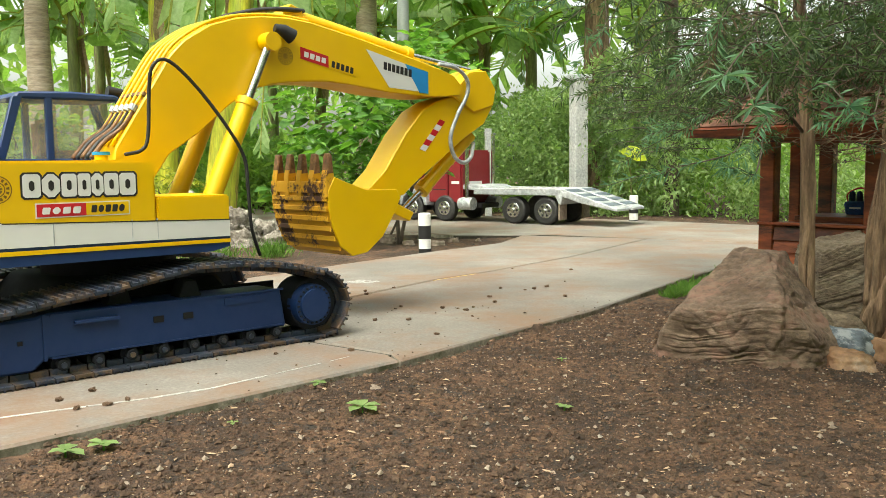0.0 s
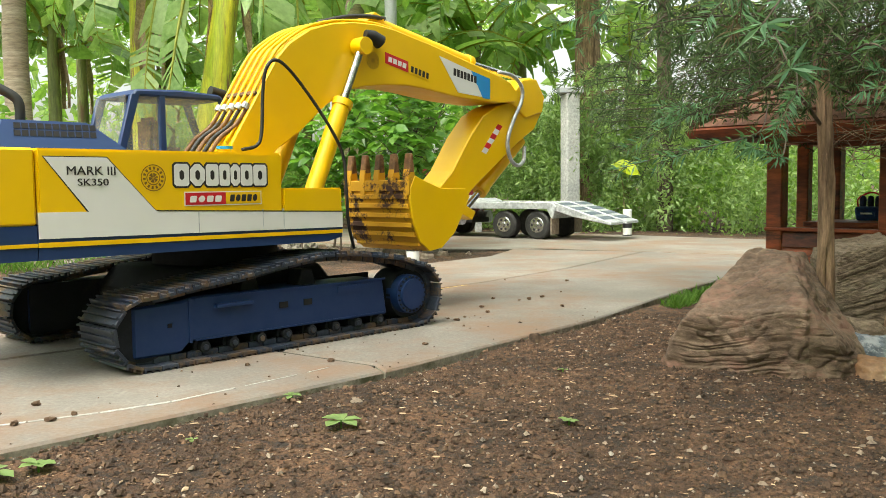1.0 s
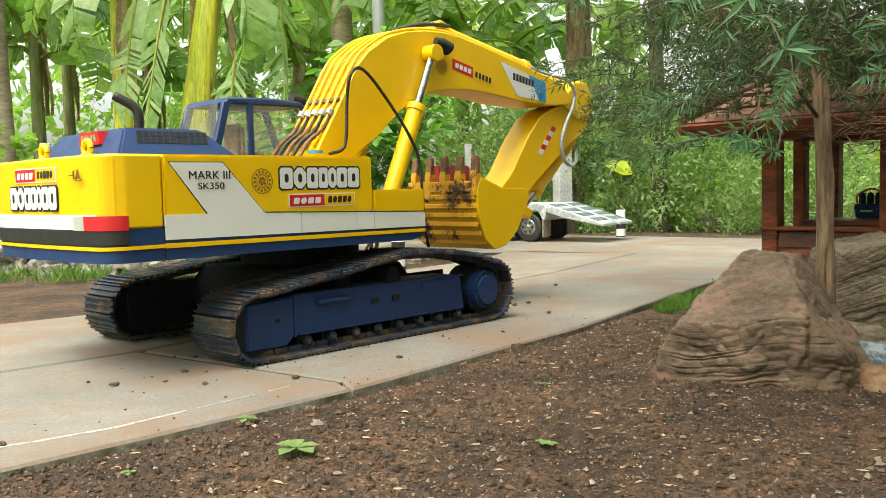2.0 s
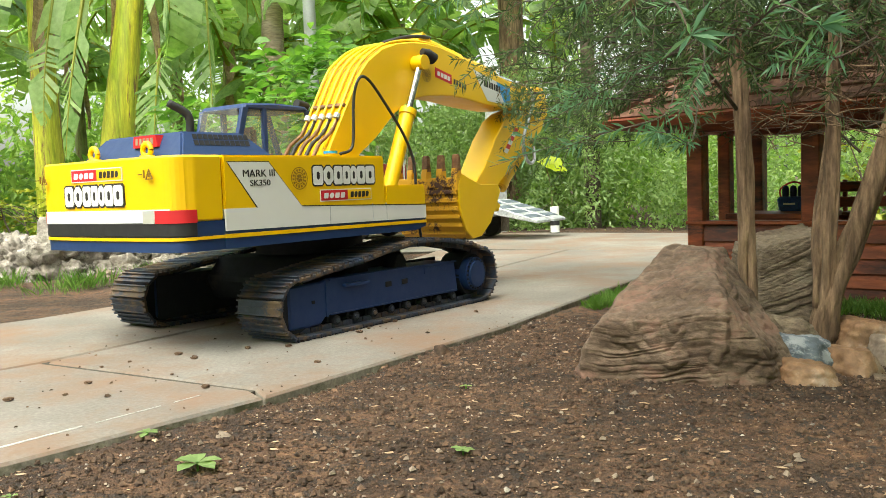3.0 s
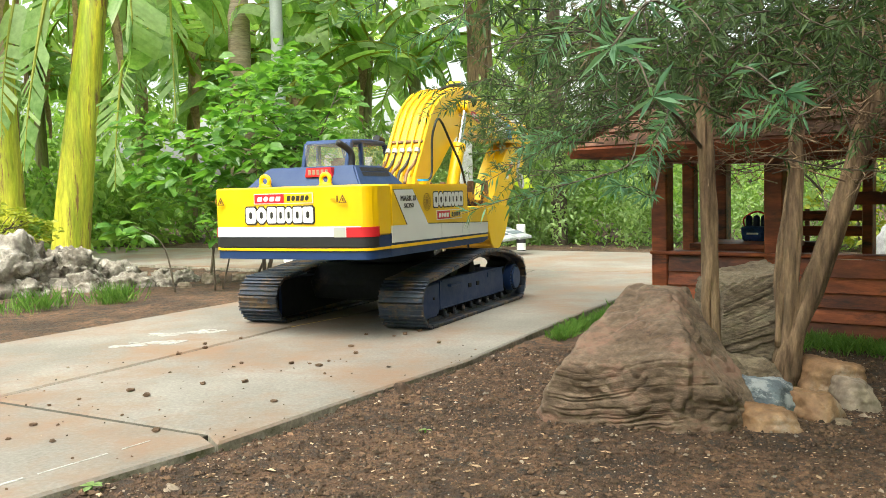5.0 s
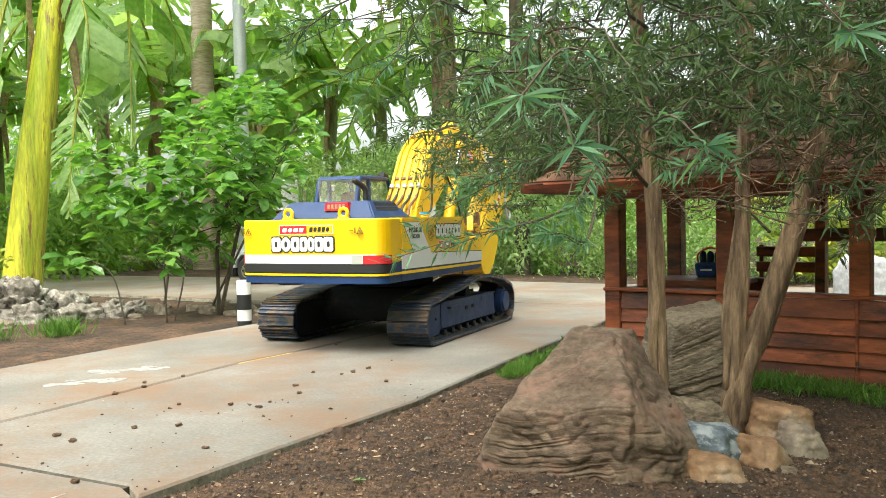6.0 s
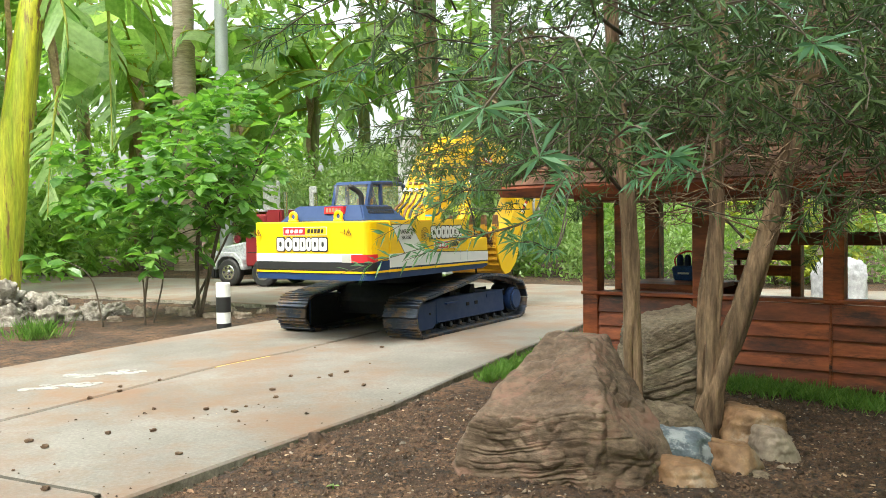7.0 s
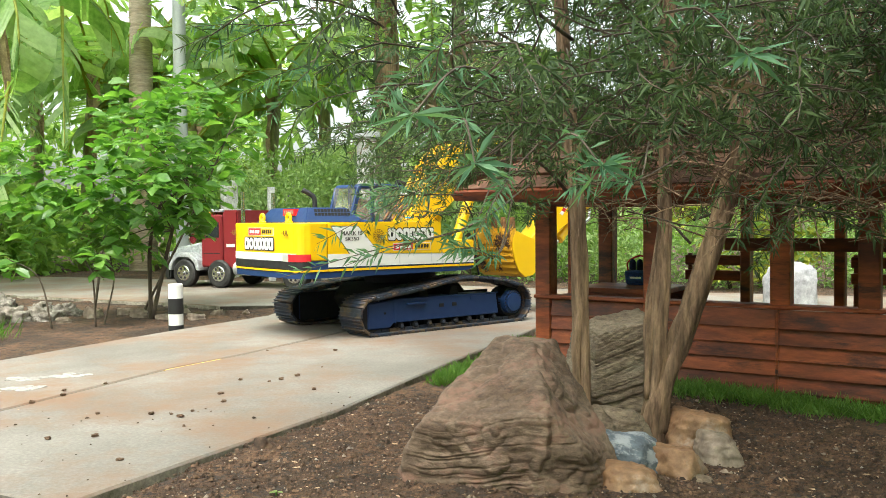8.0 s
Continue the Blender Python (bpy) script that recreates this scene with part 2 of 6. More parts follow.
def part(name, bm, material, parent=None, label="", smooth=False):
    bmesh.ops.recalc_face_normals(bm, faces=bm.faces)
    me = bpy.data.meshes.new(name)
    bm.to_mesh(me)
    bm.free()
    ob = link(name, me, material, parent, label, True)
    if not smooth:
        me.set_sharp_from_angle(angle=radians(32))
    return ob


def arrays(name, verts, faces, material, parent=None, label="", smooth=False):
    """A mesh from numpy arrays: verts (n, 3), faces (m, k)."""
    me = bpy.data.meshes.new(name)
    me.from_pydata(np.asarray(verts).tolist(), [], np.asarray(faces).tolist())
    return link(name, me, material, parent, label, smooth)


def box(x0, x1, y0, y1, z0, z1, bev=0.0, seg=1, bm=None):
    bm = bm or bmesh.new()
    b2 = bmesh.new()
    bmesh.ops.create_cube(b2, size=1)
    for v in b2.verts:
        v.co = Vector((x0 if v.co.x < 0 else x1, y0 if v.co.y < 0 else y1, z0 if v.co.z < 0 else z1))
    if bev:
        bmesh.ops.bevel(b2, geom=list(b2.edges), offset=bev, segments=seg, affect="EDGES", clamp_overlap=True)
    return merge(bm, b2)


def merge(bm, b2, m=None):
    if m is not None:
        b2.transform(m)
    me = bpy.data.meshes.new("tmp")
    b2.to_mesh(me)
    b2.free()
    bm.from_mesh(me)
    bpy.data.meshes.remove(me)
    return bm


def prism(profile, x0, x1, bev=0.0, bm=None, axis="x"):
    """A closed outline drawn out between x0 and x1: outline in (y, z) for axis x, in (x, z) for y, in (x, y) for z."""
    bm = bm or bmesh.new()
    b2 = bmesh.new()
    co = {"x": lambda p, d: (d, p[0], p[1]), "y": lambda p, d: (p[0], d, p[1]), "z": lambda p, d: (p[0], p[1], d)}[axis]
    f = b2.faces.new([b2.verts.new(co(p, x0)) for p in profile])
    r = bmesh.ops.extrude_face_region(b2, geom=[f])
    sh = Vector(co((0, 0), x1 - x0))
    for v in r["geom"]:
        if isinstance(v, bmesh.types.BMVert):
            v.co += sh
    bmesh.ops.recalc_face_normals(b2, faces=b2.faces)
    if bev:
        bmesh.ops.bevel(b2, geom=list(b2.edges), offset=bev, segments=1, affect="EDGES", clamp_overlap=True)
    return merge(bm, b2)


def tube(pts, radii, seg=10, bm=None, cap=True):
    """A round tube along points; radii one number or one for each point."""
    bm = bm or bmesh.new()
    pts = [Vector(p) for p in pts]
    if isinstance(radii, (int, float)):
        radii = [radii] * len(pts)
    up = Vector((0.13, 0.31, 0.94))
    rings = []
    for k, p in enumerate(pts):
        d = (pts[min(k + 1, len(pts) - 1)] - pts[max(k - 1, 0)]).normalized()
        a = d.cross(up)
        a = a.normalized() if a.length > 1e-3 else d.orthogonal().normalized()
        b = d.cross(a).normalized()
        if k and rings[-1][1].dot(a) < 0:
            a, b = -a, -b
        rings.append(([bm.verts.new(p + radii[k] * (math.cos(t) * a + math.sin(t) * b)) for t in [2 * math.pi * i / seg for i in range(seg)]], a))
    for (r0, _), (r1, _) in zip(rings, rings[1:]):
        for i in range(seg):
            bm.faces.new((r0[i], r0[(i + 1) % seg], r1[(i + 1) % seg], r1[i]))
    if cap:
        bm.faces.new(rings[0][0][::-1])
        bm.faces.new(rings[-1][0])
    return bm


def cyl(p0, p1, r, seg=18, bm=None):
    return tube([p0, p1], r, seg, bm)


def smooth_path(pts, n=8):
    """Points of a Catmull-Rom curve through pts."""
    pts = [Vector(p) for p in pts]
    q = [2 * pts[0] - pts[1], *pts, 2 * pts[-1] - pts[-2]]
    out = []
    for k in range(1, len(q) - 2):
        a, b, c, d = q[k - 1:k + 3]
        for i in range(n):
            t = i / n
            out.append(0.5 * (2 * b + (c - a) * t + (2 * a - 5 * b + 4 * c - d) * t * t + (3 * b - a - 3 * c + d) * t ** 3))
    return out + [pts[-1]]


def thing(name, label, category, m=None, group="", kind=""):
    ob = new(name)
    ob.empty_display_size = 0.1
    if m is not None:
        ob.matrix_world = m
    return tagged(ob, label, category, group, kind)


def letters(text, size, m, material, parent, name="lettering", label=""):
    cu = bpy.data.curves.new("text", "FONT")
    cu.body, cu.size, cu.extrude, cu.align_x = text, size, 0.0006, "LEFT"
    tmp = new("text_tmp", cu)
    me = bpy.data.meshes.new_from_object(tmp.evaluated_get(bpy.context.evaluated_depsgraph_get()))
    bpy.data.objects.remove(tmp)
    me.transform(m)
    return link(name, me, material, parent, label)


# ---- plan ----
RIGHT_EDGE = [(-9.2, -7.3), (-1.6, 0.2), (-0.42, 1.375), (-0.275, 1.517), (-0.018, 1.773), (0.161, 1.994), (0.437, 2.325), (0.656, 2.66), (0.878, 2.986), (1.15, 3.37), (1.56, 3.99)]
MIDDLE = [(-9.9, -6.8), (-2.0, 0.75), (-0.492, 2.16), (-0.3, 2.43), (0.042, 2.95), (0.213, 3.135), (0.558, 3.589), (1.03, 4.36)]
LEFT_EDGE = [(-10.9, -6.1), (-2.6, 1.25), (-0.747, 2.808), (-0.456, 3.216), (-0.263, 3.489), (-0.014, 3.82), (0.31, 4.208), (0.45, 4.632)]
KERB = [(-6.0, 10.6), (-3.2, 7.75), (-0.936, 5.572), (-0.47, 5.187), (0.1, 4.70), (0.45, 4.645), (0.60, 4.68), (0.912, 4.467), (1.43, 4.106), (3.4, 2.75), (6.0, 0.95)]
FAR_EDGE = [(-6.6, 12.4), (-3.4, 9.35), (-1.474, 7.475), (-0.4, 6.75), (0.375, 6.25), (1.25, 5.719), (1.802, 5.21), (4.2, 3.5), (7.0, 1.9)]


def slab(outline, parent, z=0.0, name="slab"):
    bm = bmesh.new()
    f = bm.faces.new([bm.verts.new((x, y, z - 0.07)) for x, y in outline])
    r = bmesh.ops.extrude_face_region(bm, geom=[f])
    tops = [v for v in r["geom"] if isinstance(v, bmesh.types.BMVert)]
    for v in tops:
        v.co.z = z
    bmesh.ops.recalc_face_normals(bm, faces=bm.faces)
    rim = [e for e in bm.edges if e.verts[0] in tops and e.verts[1] in tops]
    bmesh.ops.bevel(bm, geom=rim, offset=0.004, segments=1, affect="EDGES", clamp_overlap=True)
    bmesh.ops.triangulate(bm, faces=[f for f in bm.faces if len(f.verts) > 4])
    ob = part(name, bm, M["concrete"], parent)
    ob.data.materials.append(M["kerb"])
    for p in ob.data.polygons:
        if abs(p.normal.z) < 0.4:
            p.material_index = 1
    return ob


def shifted(line, d):
    """The line moved by d to its left."""
    out = []
    for k, p in enumerate(line):
        a, b = Vector(line[max(k - 1, 0)]), Vector(line[min(k + 1, len(line) - 1)])
        t = (b - a).normalized()
        out.append((p[0] - t.y * d, p[1] + t.x * d))
    return out


road = thing("road", "pale worn concrete garden road cast in slabs", "road", kind="structure")
_r, _m = RIGHT_EDGE, shifted(MIDDLE, -0.006)
slab([*_r[:5], (-0.044, 1.826), *_m[2::-1]], road)
slab([(-0.0145, 1.778), *_r[5:], *_m[:2:-1], (-0.478, 2.169), (-0.0370, 1.8365)], road)
slab([*shifted(MIDDLE, 0.006), *LEFT_EDGE[::-1]], road)
cross_road = thing("cross_road", "pale concrete drive crossing behind the garden road", "road", kind="structure")
slab([*shifted(KERB, 0.009), *FAR_EDGE[::-1]], cross_road)


# ---- ground ----
def inside(p, poly):
    c = False
    for (x0, y0), (x1, y1) in zip(poly, poly[1:] + poly[:1]):
        if (y0 > p[1]) != (y1 > p[1]) and p[0] < (x1 - x0) * (p[1] - y0) / (y1 - y0) + x0:
            c = not c
    return c


ROAD_POLY = RIGHT_EDGE + LEFT_EDGE[::-1]
CROSS_POLY = KERB + FAR_EDGE[::-1]


def line_dist(p, line):
    best = 9.0
    for a, b in zip(line, line[1:]):
        a, b, q = Vector(a), Vector(b), Vector(p)
        t = max(0, min(1, (q - a).dot(b - a) / (b - a).length_squared))
        best = min(best, (a + t * (b - a) - q).length)
    return best


def soil_height(x, y):
    if inside((x, y), ROAD_POLY) or inside((x, y), CROSS_POLY):
        return -0.05
    h = 0.010 * noise.noise((x * 2.3, y * 2.3, 0)) + 0.005 * noise.noise((x * 9, y * 9, 3)) + 0.0035 * noise.noise((x * 40, y * 40, 5))
    d = line_dist((x, y), RIGHT_EDGE) if abs(x) < 3 and y < 4 else 1
    base = -0.014 - 0.03 * min(1, max(0, (d - 0.05) / 0.6)) * min(1, max(0, (2.4 - y) / 1.2))
    return base + h + 0.026 * math.exp(-((x - 0.70) ** 2 + (y - 1.74) ** 2) / 0.05)


def ground():
    xs = np.concatenate([[-60, -25, -12, -6, -4], np.arange(-3, -0.6, 0.08), np.arange(-0.6, 1.5, 0.016), np.arange(1.5, 4, 0.1), [5, 8, 14, 30, 60]])
    ys = np.concatenate([[-60, -20, -8, -4, -2, -1, 0], np.arange(0.3, 0.8, 0.05), np.arange(0.8, 2.7, 0.016), np.arange(2.7, 7.5, 0.08), [8, 9, 11, 14, 20, 35, 60]])
    nx, ny = len(xs), len(ys)
    v = [(x, y, soil_height(x, y)) for y in ys for x in xs]
    f = [(j * nx + i, j * nx + i + 1, (j + 1) * nx + i + 1, (j + 1) * nx + i) for j in range(ny - 1) for i in range(nx - 1)]
    ob = arrays("ground", v, f, M["soil"], smooth=True)
    tagged(ob, "dark brown garden soil with crumbs and litter", "soil", kind="structure")


ground()


# ---- leaves in bulk ----
def frames_of(d, rng):
    """Two unit vectors square to each of the directions d."""
    r = rng.normal(size=d.shape)
    a = np.cross(d, r)
    a /= np.linalg.norm(a, axis=1, keepdims=True) + 1e-9
    return a, np.cross(d, a)


def blades(pos, d, length, width, rng, fold=0.25, droop=0.0, up=None):
    """Pointed leaves with a fold along the middle: 4 points, 2 faces each."""
    n = len(pos)
    d = d / (np.linalg.norm(d, axis=1, keepdims=True) + 1e-9)
    if up is None:
        a, b = frames_of(d, rng)
    else:
        a = np.cross(d, up)
        a /= np.linalg.norm(a, axis=1, keepdims=True) + 1e-9
        b = np.cross(a, d)
    L, W = np.asarray(length).reshape(-1, 1), np.asarray(width).reshape(-1, 1)
    tip = pos + d * L
    tip[:, 2] -= droop * L[:, 0]
    mid = pos + d * L * 0.45 + b * W * fold
    v = np.stack([pos, mid + a * W * 0.5, tip, mid - a * W * 0.5], 1).reshape(-1, 3)
    k = np.arange(n)[:, None] * 4
    return v, np.concatenate([k + [0, 1, 2], k + [0, 2, 3]], 1).reshape(-1, 3)


def ovals(pos, d, length, width, rng, up, fold=0.15, droop=0.15):
    """Oval leaves: 8 points, 4 faces, folded and drooping."""
    n = len(pos)
    d = d / (np.linalg.norm(d, axis=1, keepdims=True) + 1e-9)
    a = np.cross(d, up)
    a /= np.linalg.norm(a, axis=1, keepdims=True) + 1e-9
    b = np.cross(a, d)
    L, W = np.asarray(length).reshape(-1, 1), np.asarray(width).reshape(-1, 1)
    dz = np.array([0, 0, 1.0])
    m1, m2, tip = pos + d * L * 0.35, pos + d * L * 0.72 - dz * L * droop * 0.4, pos + d * L - dz * L * droop
    lift = b * W * fold
    v = np.stack([pos, m1 + a * W * 0.40 + lift, m2 + a * W * 0.48 + lift, tip, m2 - a * W * 0.48 + lift, m1 - a * W * 0.40 + lift, m1, m2], 1).reshape(-1, 3)
    k = np.arange(n)[:, None] * 8
    tri = np.concatenate([k + [0, 1, 6], k + [6, 1, 2], k + [6, 2, 7], k + [7, 2, 3], k + [7, 3, 4], k + [6, 7, 4], k + [6, 4, 5], k + [0, 6, 5]], 1).reshape(-1, 3)
    return v, tri


def joined(parts):
    vs, fs, o = [], [], 0
    for v, f in parts:
        vs.append(v), fs.append(f + o)
        o += len(v)
    return np.concatenate(vs), np.concatenate(fs)


def unit(v):
    return v / (np.linalg.norm(v, axis=-1, keepdims=True) + 1e-9)


# ---- excavator ----
XL, XR = -0.205, 0.270
DRIVE = [(0.0, -0.643, 1.974, 47.5), (0.5, -0.532, 2.109, 45.3), (1.0, -0.414, 2.212, 44.0), (2.3, -0.129, 2.490, 44.0), (3.0, -0.005, 2.685, 41.1),
         (3.5, 0.064, 2.781, 32.3), (4.0, 0.142, 2.894, 32.2), (4.2, 0.183, 2.970, 31.9), (5.5, 0.413, 3.338, 31.6), (6.0, 0.510, 3.515, 31.8),
         (6.5, 0.585, 3.620, 30.2), (7.0, 0.649, 3.737, 41.0), (7.5, 0.716, 3.786, 54.6), (8.0, 0.806, 3.826, 62.5)]
WIRE = [(0.13, -0.01, 0.398), (0.13, 0.025, 0.407), (0.13, 0.039, 0.435), (0.13, 0.045, 0.524), (0.14, 0.048, 0.57), (0.14, 0.071, 0.589), (0.14, 0.103, 0.575), (0.14, 0.155, 0.525), (0.15, 0.208, 0.452), (0.15, 0.244, 0.39), (0.155, 0.248, 0.32), (0.15, 0.257, 0.236), (0.14, 0.281, 0.175)]
SHOES = []


def track_line():
    """The closed centre line of a crawler in (y, z), bottom run first."""
    pts = [(-0.30 + 0.63 * k / 20, 0.006) for k in range(21)]
    pts += [(0.340 + 0.068 * math.sin(a), 0.074 - 0.068 * math.cos(a)) for a in [radians(20 * k) for k in range(1, 9)]]
    top = [(0.345, 0.141), (0.29, 0.158), (0.22, 0.169), (0.145, 0.177), (0.069, 0.179), (-0.02, 0.168), (-0.095, 0.155), (-0.205, 0.143), (-0.29, 0.131)]
    pts += top
    pts += [(-0.315 - 0.062 * math.sin(a), 0.068 + 0.062 * math.cos(a)) for a in [radians(15 * k) for k in range(1, 12)]]
    return [Vector(p) for p in pts]


def along(line, lengths, s):
    total = lengths[-1]
    s %= total
    k = int(np.searchsorted(lengths, s, side="right")) - 1
    a, b = line[k], line[(k + 1) % len(line)]
    t = float((s - lengths[k]) / max(1e-9, lengths[k + 1] - lengths[k]))
    return a + t * (b - a), (b - a).normalized()


def shoe_mesh():
    bm = box(-0.066, 0.066, -0.0155, 0.0165, -0.0035, 0.003, 0.0008)
    for y in (-0.0135, 0.0, 0.0135):
        box(-0.066, 0.066, y - 0.0016, y + 0.0016, 0.002, 0.0078, bm=bm)
    for x in (-0.03, 0.03):
        box(x - 0.006, x + 0.006, -0.014, 0.016, -0.014, -0.003, bm=bm)
    return bm


def decal(outline, x, material, parent, name, label="", t=0.0008):
    return part(name, prism(outline, x - 0.002, x + t), material, parent, label)


def block_row(n, y0, z0, w, h, x, parent, mat_in, mat_out, slant=0.0, gap=0.07, rim=0.0032):
    """A word drawn as plain rounded blocks of uneven width, rimmed ones with a dark slot; no letters."""
    wide = [(1.12, 1.14, 1.0, 0.84, 0.80, 0.98, 1.14)[k % 7] if mat_out else 1.0 for k in range(n)]
    edge = y0
    for k in range(n):
        step = w * wide[k] / sum(wide)
        a = edge
        b = a + step * (1 - gap)
        edge += step

        def blk(a, b, lo, hi, round_by):
            c = min(b - a, hi - lo) * round_by
            o = [(a + c, lo), (b - c, lo), (b, lo + c), (b, hi - c), (b - c, hi), (a + c, hi), (a, hi - c), (a, lo + c)]
            return [(y + slant * (z - z0), z) for y, z in o]
        soft = 0.34 if k % 3 == 1 else 0.14
        if mat_out:
            decal(blk(a - rim, b + rim, z0 - rim, z0 + h + rim, soft), x, mat_out, parent, "mark_rim", t=0.0008)
        decal(blk(a, b, z0, z0 + h, soft), x, mat_in, parent, "mark_block", t=0.0014)
        if mat_out:
            m, u = (a + b) / 2, (b - a) * 0.15
            decal(blk(m - u, m + u, z0 + h * 0.28, z0 + h * 0.72, 0.4), x, mat_out, parent, "mark_slot", t=0.0019)


def sticker(y0, z0, w, h, x, parent):
    """Red and yellow sticker in a white frame; its words are bars."""
    decal([(y0, z0), (y0 + w, z0), (y0 + w, z0 + h), (y0, z0 + h)], x, M["white"], parent, "sticker", "white-framed red and yellow sticker", 0.0009)
    r = y0 + w * 0.52
    decal([(y0 + 0.002, z0 + 0.002), (r, z0 + 0.002), (r, z0 + h - 0.002), (y0 + 0.002, z0 + h - 0.002)], x, M["red"], parent, "sticker_field", t=0.0013)
    decal([(r, z0 + 0.002), (y0 + w - 0.002, z0 + 0.002), (y0 + w - 0.002, z0 + h - 0.002), (r, z0 + h - 0.002)], x, M["yellow"], parent, "sticker_field", t=0.0013)
    block_row(4, y0 + w * 0.06, z0 + h * 0.25, w * 0.42, h * 0.45, x + 0.0006, parent, M["white"], None, 0.2, 0.25)
    block_row(5, y0 + w * 0.57, z0 + h * 0.25, w * 0.38, h * 0.5, x + 0.0006, parent, M["ink"], None, 0.15, 0.25)


def roundel(y, z, r, x, parent):
    bm = bmesh.new()
    n = 28
    for r0, r1 in ((r, r * 0.93), (r * 0.84, r * 0.62), (r * 0.55, r * 0.48), (r * 0.36, r * 0.05)):
        a = [bm.verts.new((x + 0.0009, y + r0 * math.cos(2 * math.pi * k / n), z + r0 * math.sin(2 * math.pi * k / n))) for k in range(n)]
        b = [bm.verts.new((x + 0.0009, y + r1 * math.cos(2 * math.pi * k / n), z + r1 * math.sin(2 * math.pi * k / n))) for k in range(n)]
        for k in range(n):
            if r0 > r * 0.8 and r0 < r * 0.9 and k % 2:
                continue
            if r0 < r * 0.4 and k % 5 == 2:
                continue
            bm.faces.new((a[k], a[(k + 1) % n], b[(k + 1) % n], b[k]))
    part("roundel", bm, M["gold_ink"], parent, "dark brown round seal printed on yellow")


def offset_outline(pts, d):
    c = Vector((0.03, -0.45))
    out = []
    for k, p in enumerate(pts):
        a, b = Vector(pts[max(k - 1, 0)]), Vector(pts[min(k + 1, len(pts) - 1)])
        t = (b - a).normalized()
        nrm = Vector((t.y, -t.x))
        if nrm.dot(Vector(p) - c) < 0:
            nrm = -nrm
        out.append((p[0] + nrm.x * d, p[1] + nrm.y * d))
    return out


def crawler(root, side):
    """One crawler: frame, wheels, rollers and its shoes."""
    s = 1 if side > 0 else -1
    inner, outer, mid = 0.178 * s, 0.272 * s, 0.2275 * s
    lo, hi = min(inner, outer), max(inner, outer)
    frame_part = part("track_frame", prism([(-0.335, 0.022), (-0.335, 0.113), (-0.24, 0.116), (-0.22, 0.121), (0.25, 0.116), (0.262, 0.036), (-0.225, 0.040), (-0.245, 0.022)], lo, hi, 0.004), M["track_blue"], root, "dusty navy steel track frame")
    x = outer
    e = 0.002 * s
    part("frame_rib", box(min(x, x + e), max(x, x + e), -0.228, -0.222, 0.038, 0.119), M["track_blue"], frame_part)
    part("frame_rib", box(min(x, x + e), max(x, x + e), -0.215, 0.255, 0.114, 0.118), M["track_blue"], frame_part)
    part("frame_rib", box(min(x, x + e), max(x, x + e), -0.215, 0.255, 0.040, 0.043), M["track_blue"], frame_part)
    # slots are raised blocks; their depth is painted as black shade
    for y in (-0.018, 0.042):
        part("slot", box(min(x, x + e) , max(x, x + e), y - 0.010, y + 0.010, 0.080, 0.092), M["hole_shade"], frame_part, "square slot, its inner shade painted black")
    part("slot", box(min(x, x + e), max(x, x + e), -0.27, -0.262, 0.071, 0.078), M["hole_shade"], frame_part, "square slot, its inner shade painted black")
    st = box(min(x, x + 6 * e), max(x, x + 6 * e), -0.175, -0.095, 0.097, 0.104, 0.001)
    part("step", st, M["track_blue"], frame_part)
    part("cover_plate", box(min(x, x + e), max(x, x + e), 0.12, 0.21, 0.096, 0.110), M["track_blue"], frame_part)
    for y in (-0.085, 0.055):
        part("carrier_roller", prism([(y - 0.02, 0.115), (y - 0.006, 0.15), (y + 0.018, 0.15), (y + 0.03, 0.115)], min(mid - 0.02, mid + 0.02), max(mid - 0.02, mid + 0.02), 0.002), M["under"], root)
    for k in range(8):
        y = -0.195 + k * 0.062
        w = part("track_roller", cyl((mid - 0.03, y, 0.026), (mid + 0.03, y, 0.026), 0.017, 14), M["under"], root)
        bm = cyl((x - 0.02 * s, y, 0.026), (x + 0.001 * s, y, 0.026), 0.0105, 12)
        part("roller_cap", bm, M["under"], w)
        part("bolt", cyl((x, y, 0.026), (x + 0.004 * s, y, 0.026), 0.0055, 8), M["shoe"], w)
    # added dark plate: paints the shade on the inner side of the track
    xi = inner - 0.003 * s
    part("inner_guard", prism([(-0.335, 0.018), (-0.335, 0.122), (0.29, 0.122), (0.29, 0.03)], min(inner, xi), max(inner, xi)), M["under"], root, "black inner plate standing in for shade between the tracks")
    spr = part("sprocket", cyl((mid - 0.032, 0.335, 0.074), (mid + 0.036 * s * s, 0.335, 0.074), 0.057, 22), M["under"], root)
    hub = part("hub", cyl((0.25 * s, 0.322, 0.076), (0.287 * s, 0.322, 0.076), 0.044, 26), M["track_blue"], root, "navy final drive hub with a ring of bolts")
    part("hub_cover", cyl((0.286 * s, 0.322, 0.076), (0.294 * s, 0.322, 0.076), 0.034, 26), M["track_blue"], hub)
    bm = bmesh.new()
    for k in range(22):
        a = 2 * math.pi * k / 22
        c = Vector((0.287 * s, 0.322 + 0.039 * math.cos(a), 0.076 + 0.039 * math.sin(a)))
        cyl(c, c + Vector((0.003 * s, 0, 0)), 0.0024, 6, bm)
    part("bolt_ring", bm, M["under"], hub)
    part("idler", cyl((mid - 0.04, -0.313, 0.068), (mid + 0.04, -0.313, 0.068), 0.054, 24), M["under"], root)
    me = None
    for k in range(52):
        if me is None:
            ob = part("track_shoe", shoe_mesh(), M["shoe"], root)
            me = ob.data
        else:
            ob = new("track_shoe", me)
            ob.parent = root
        SHOES.append((ob, s, k, mid + 0.002 * s))


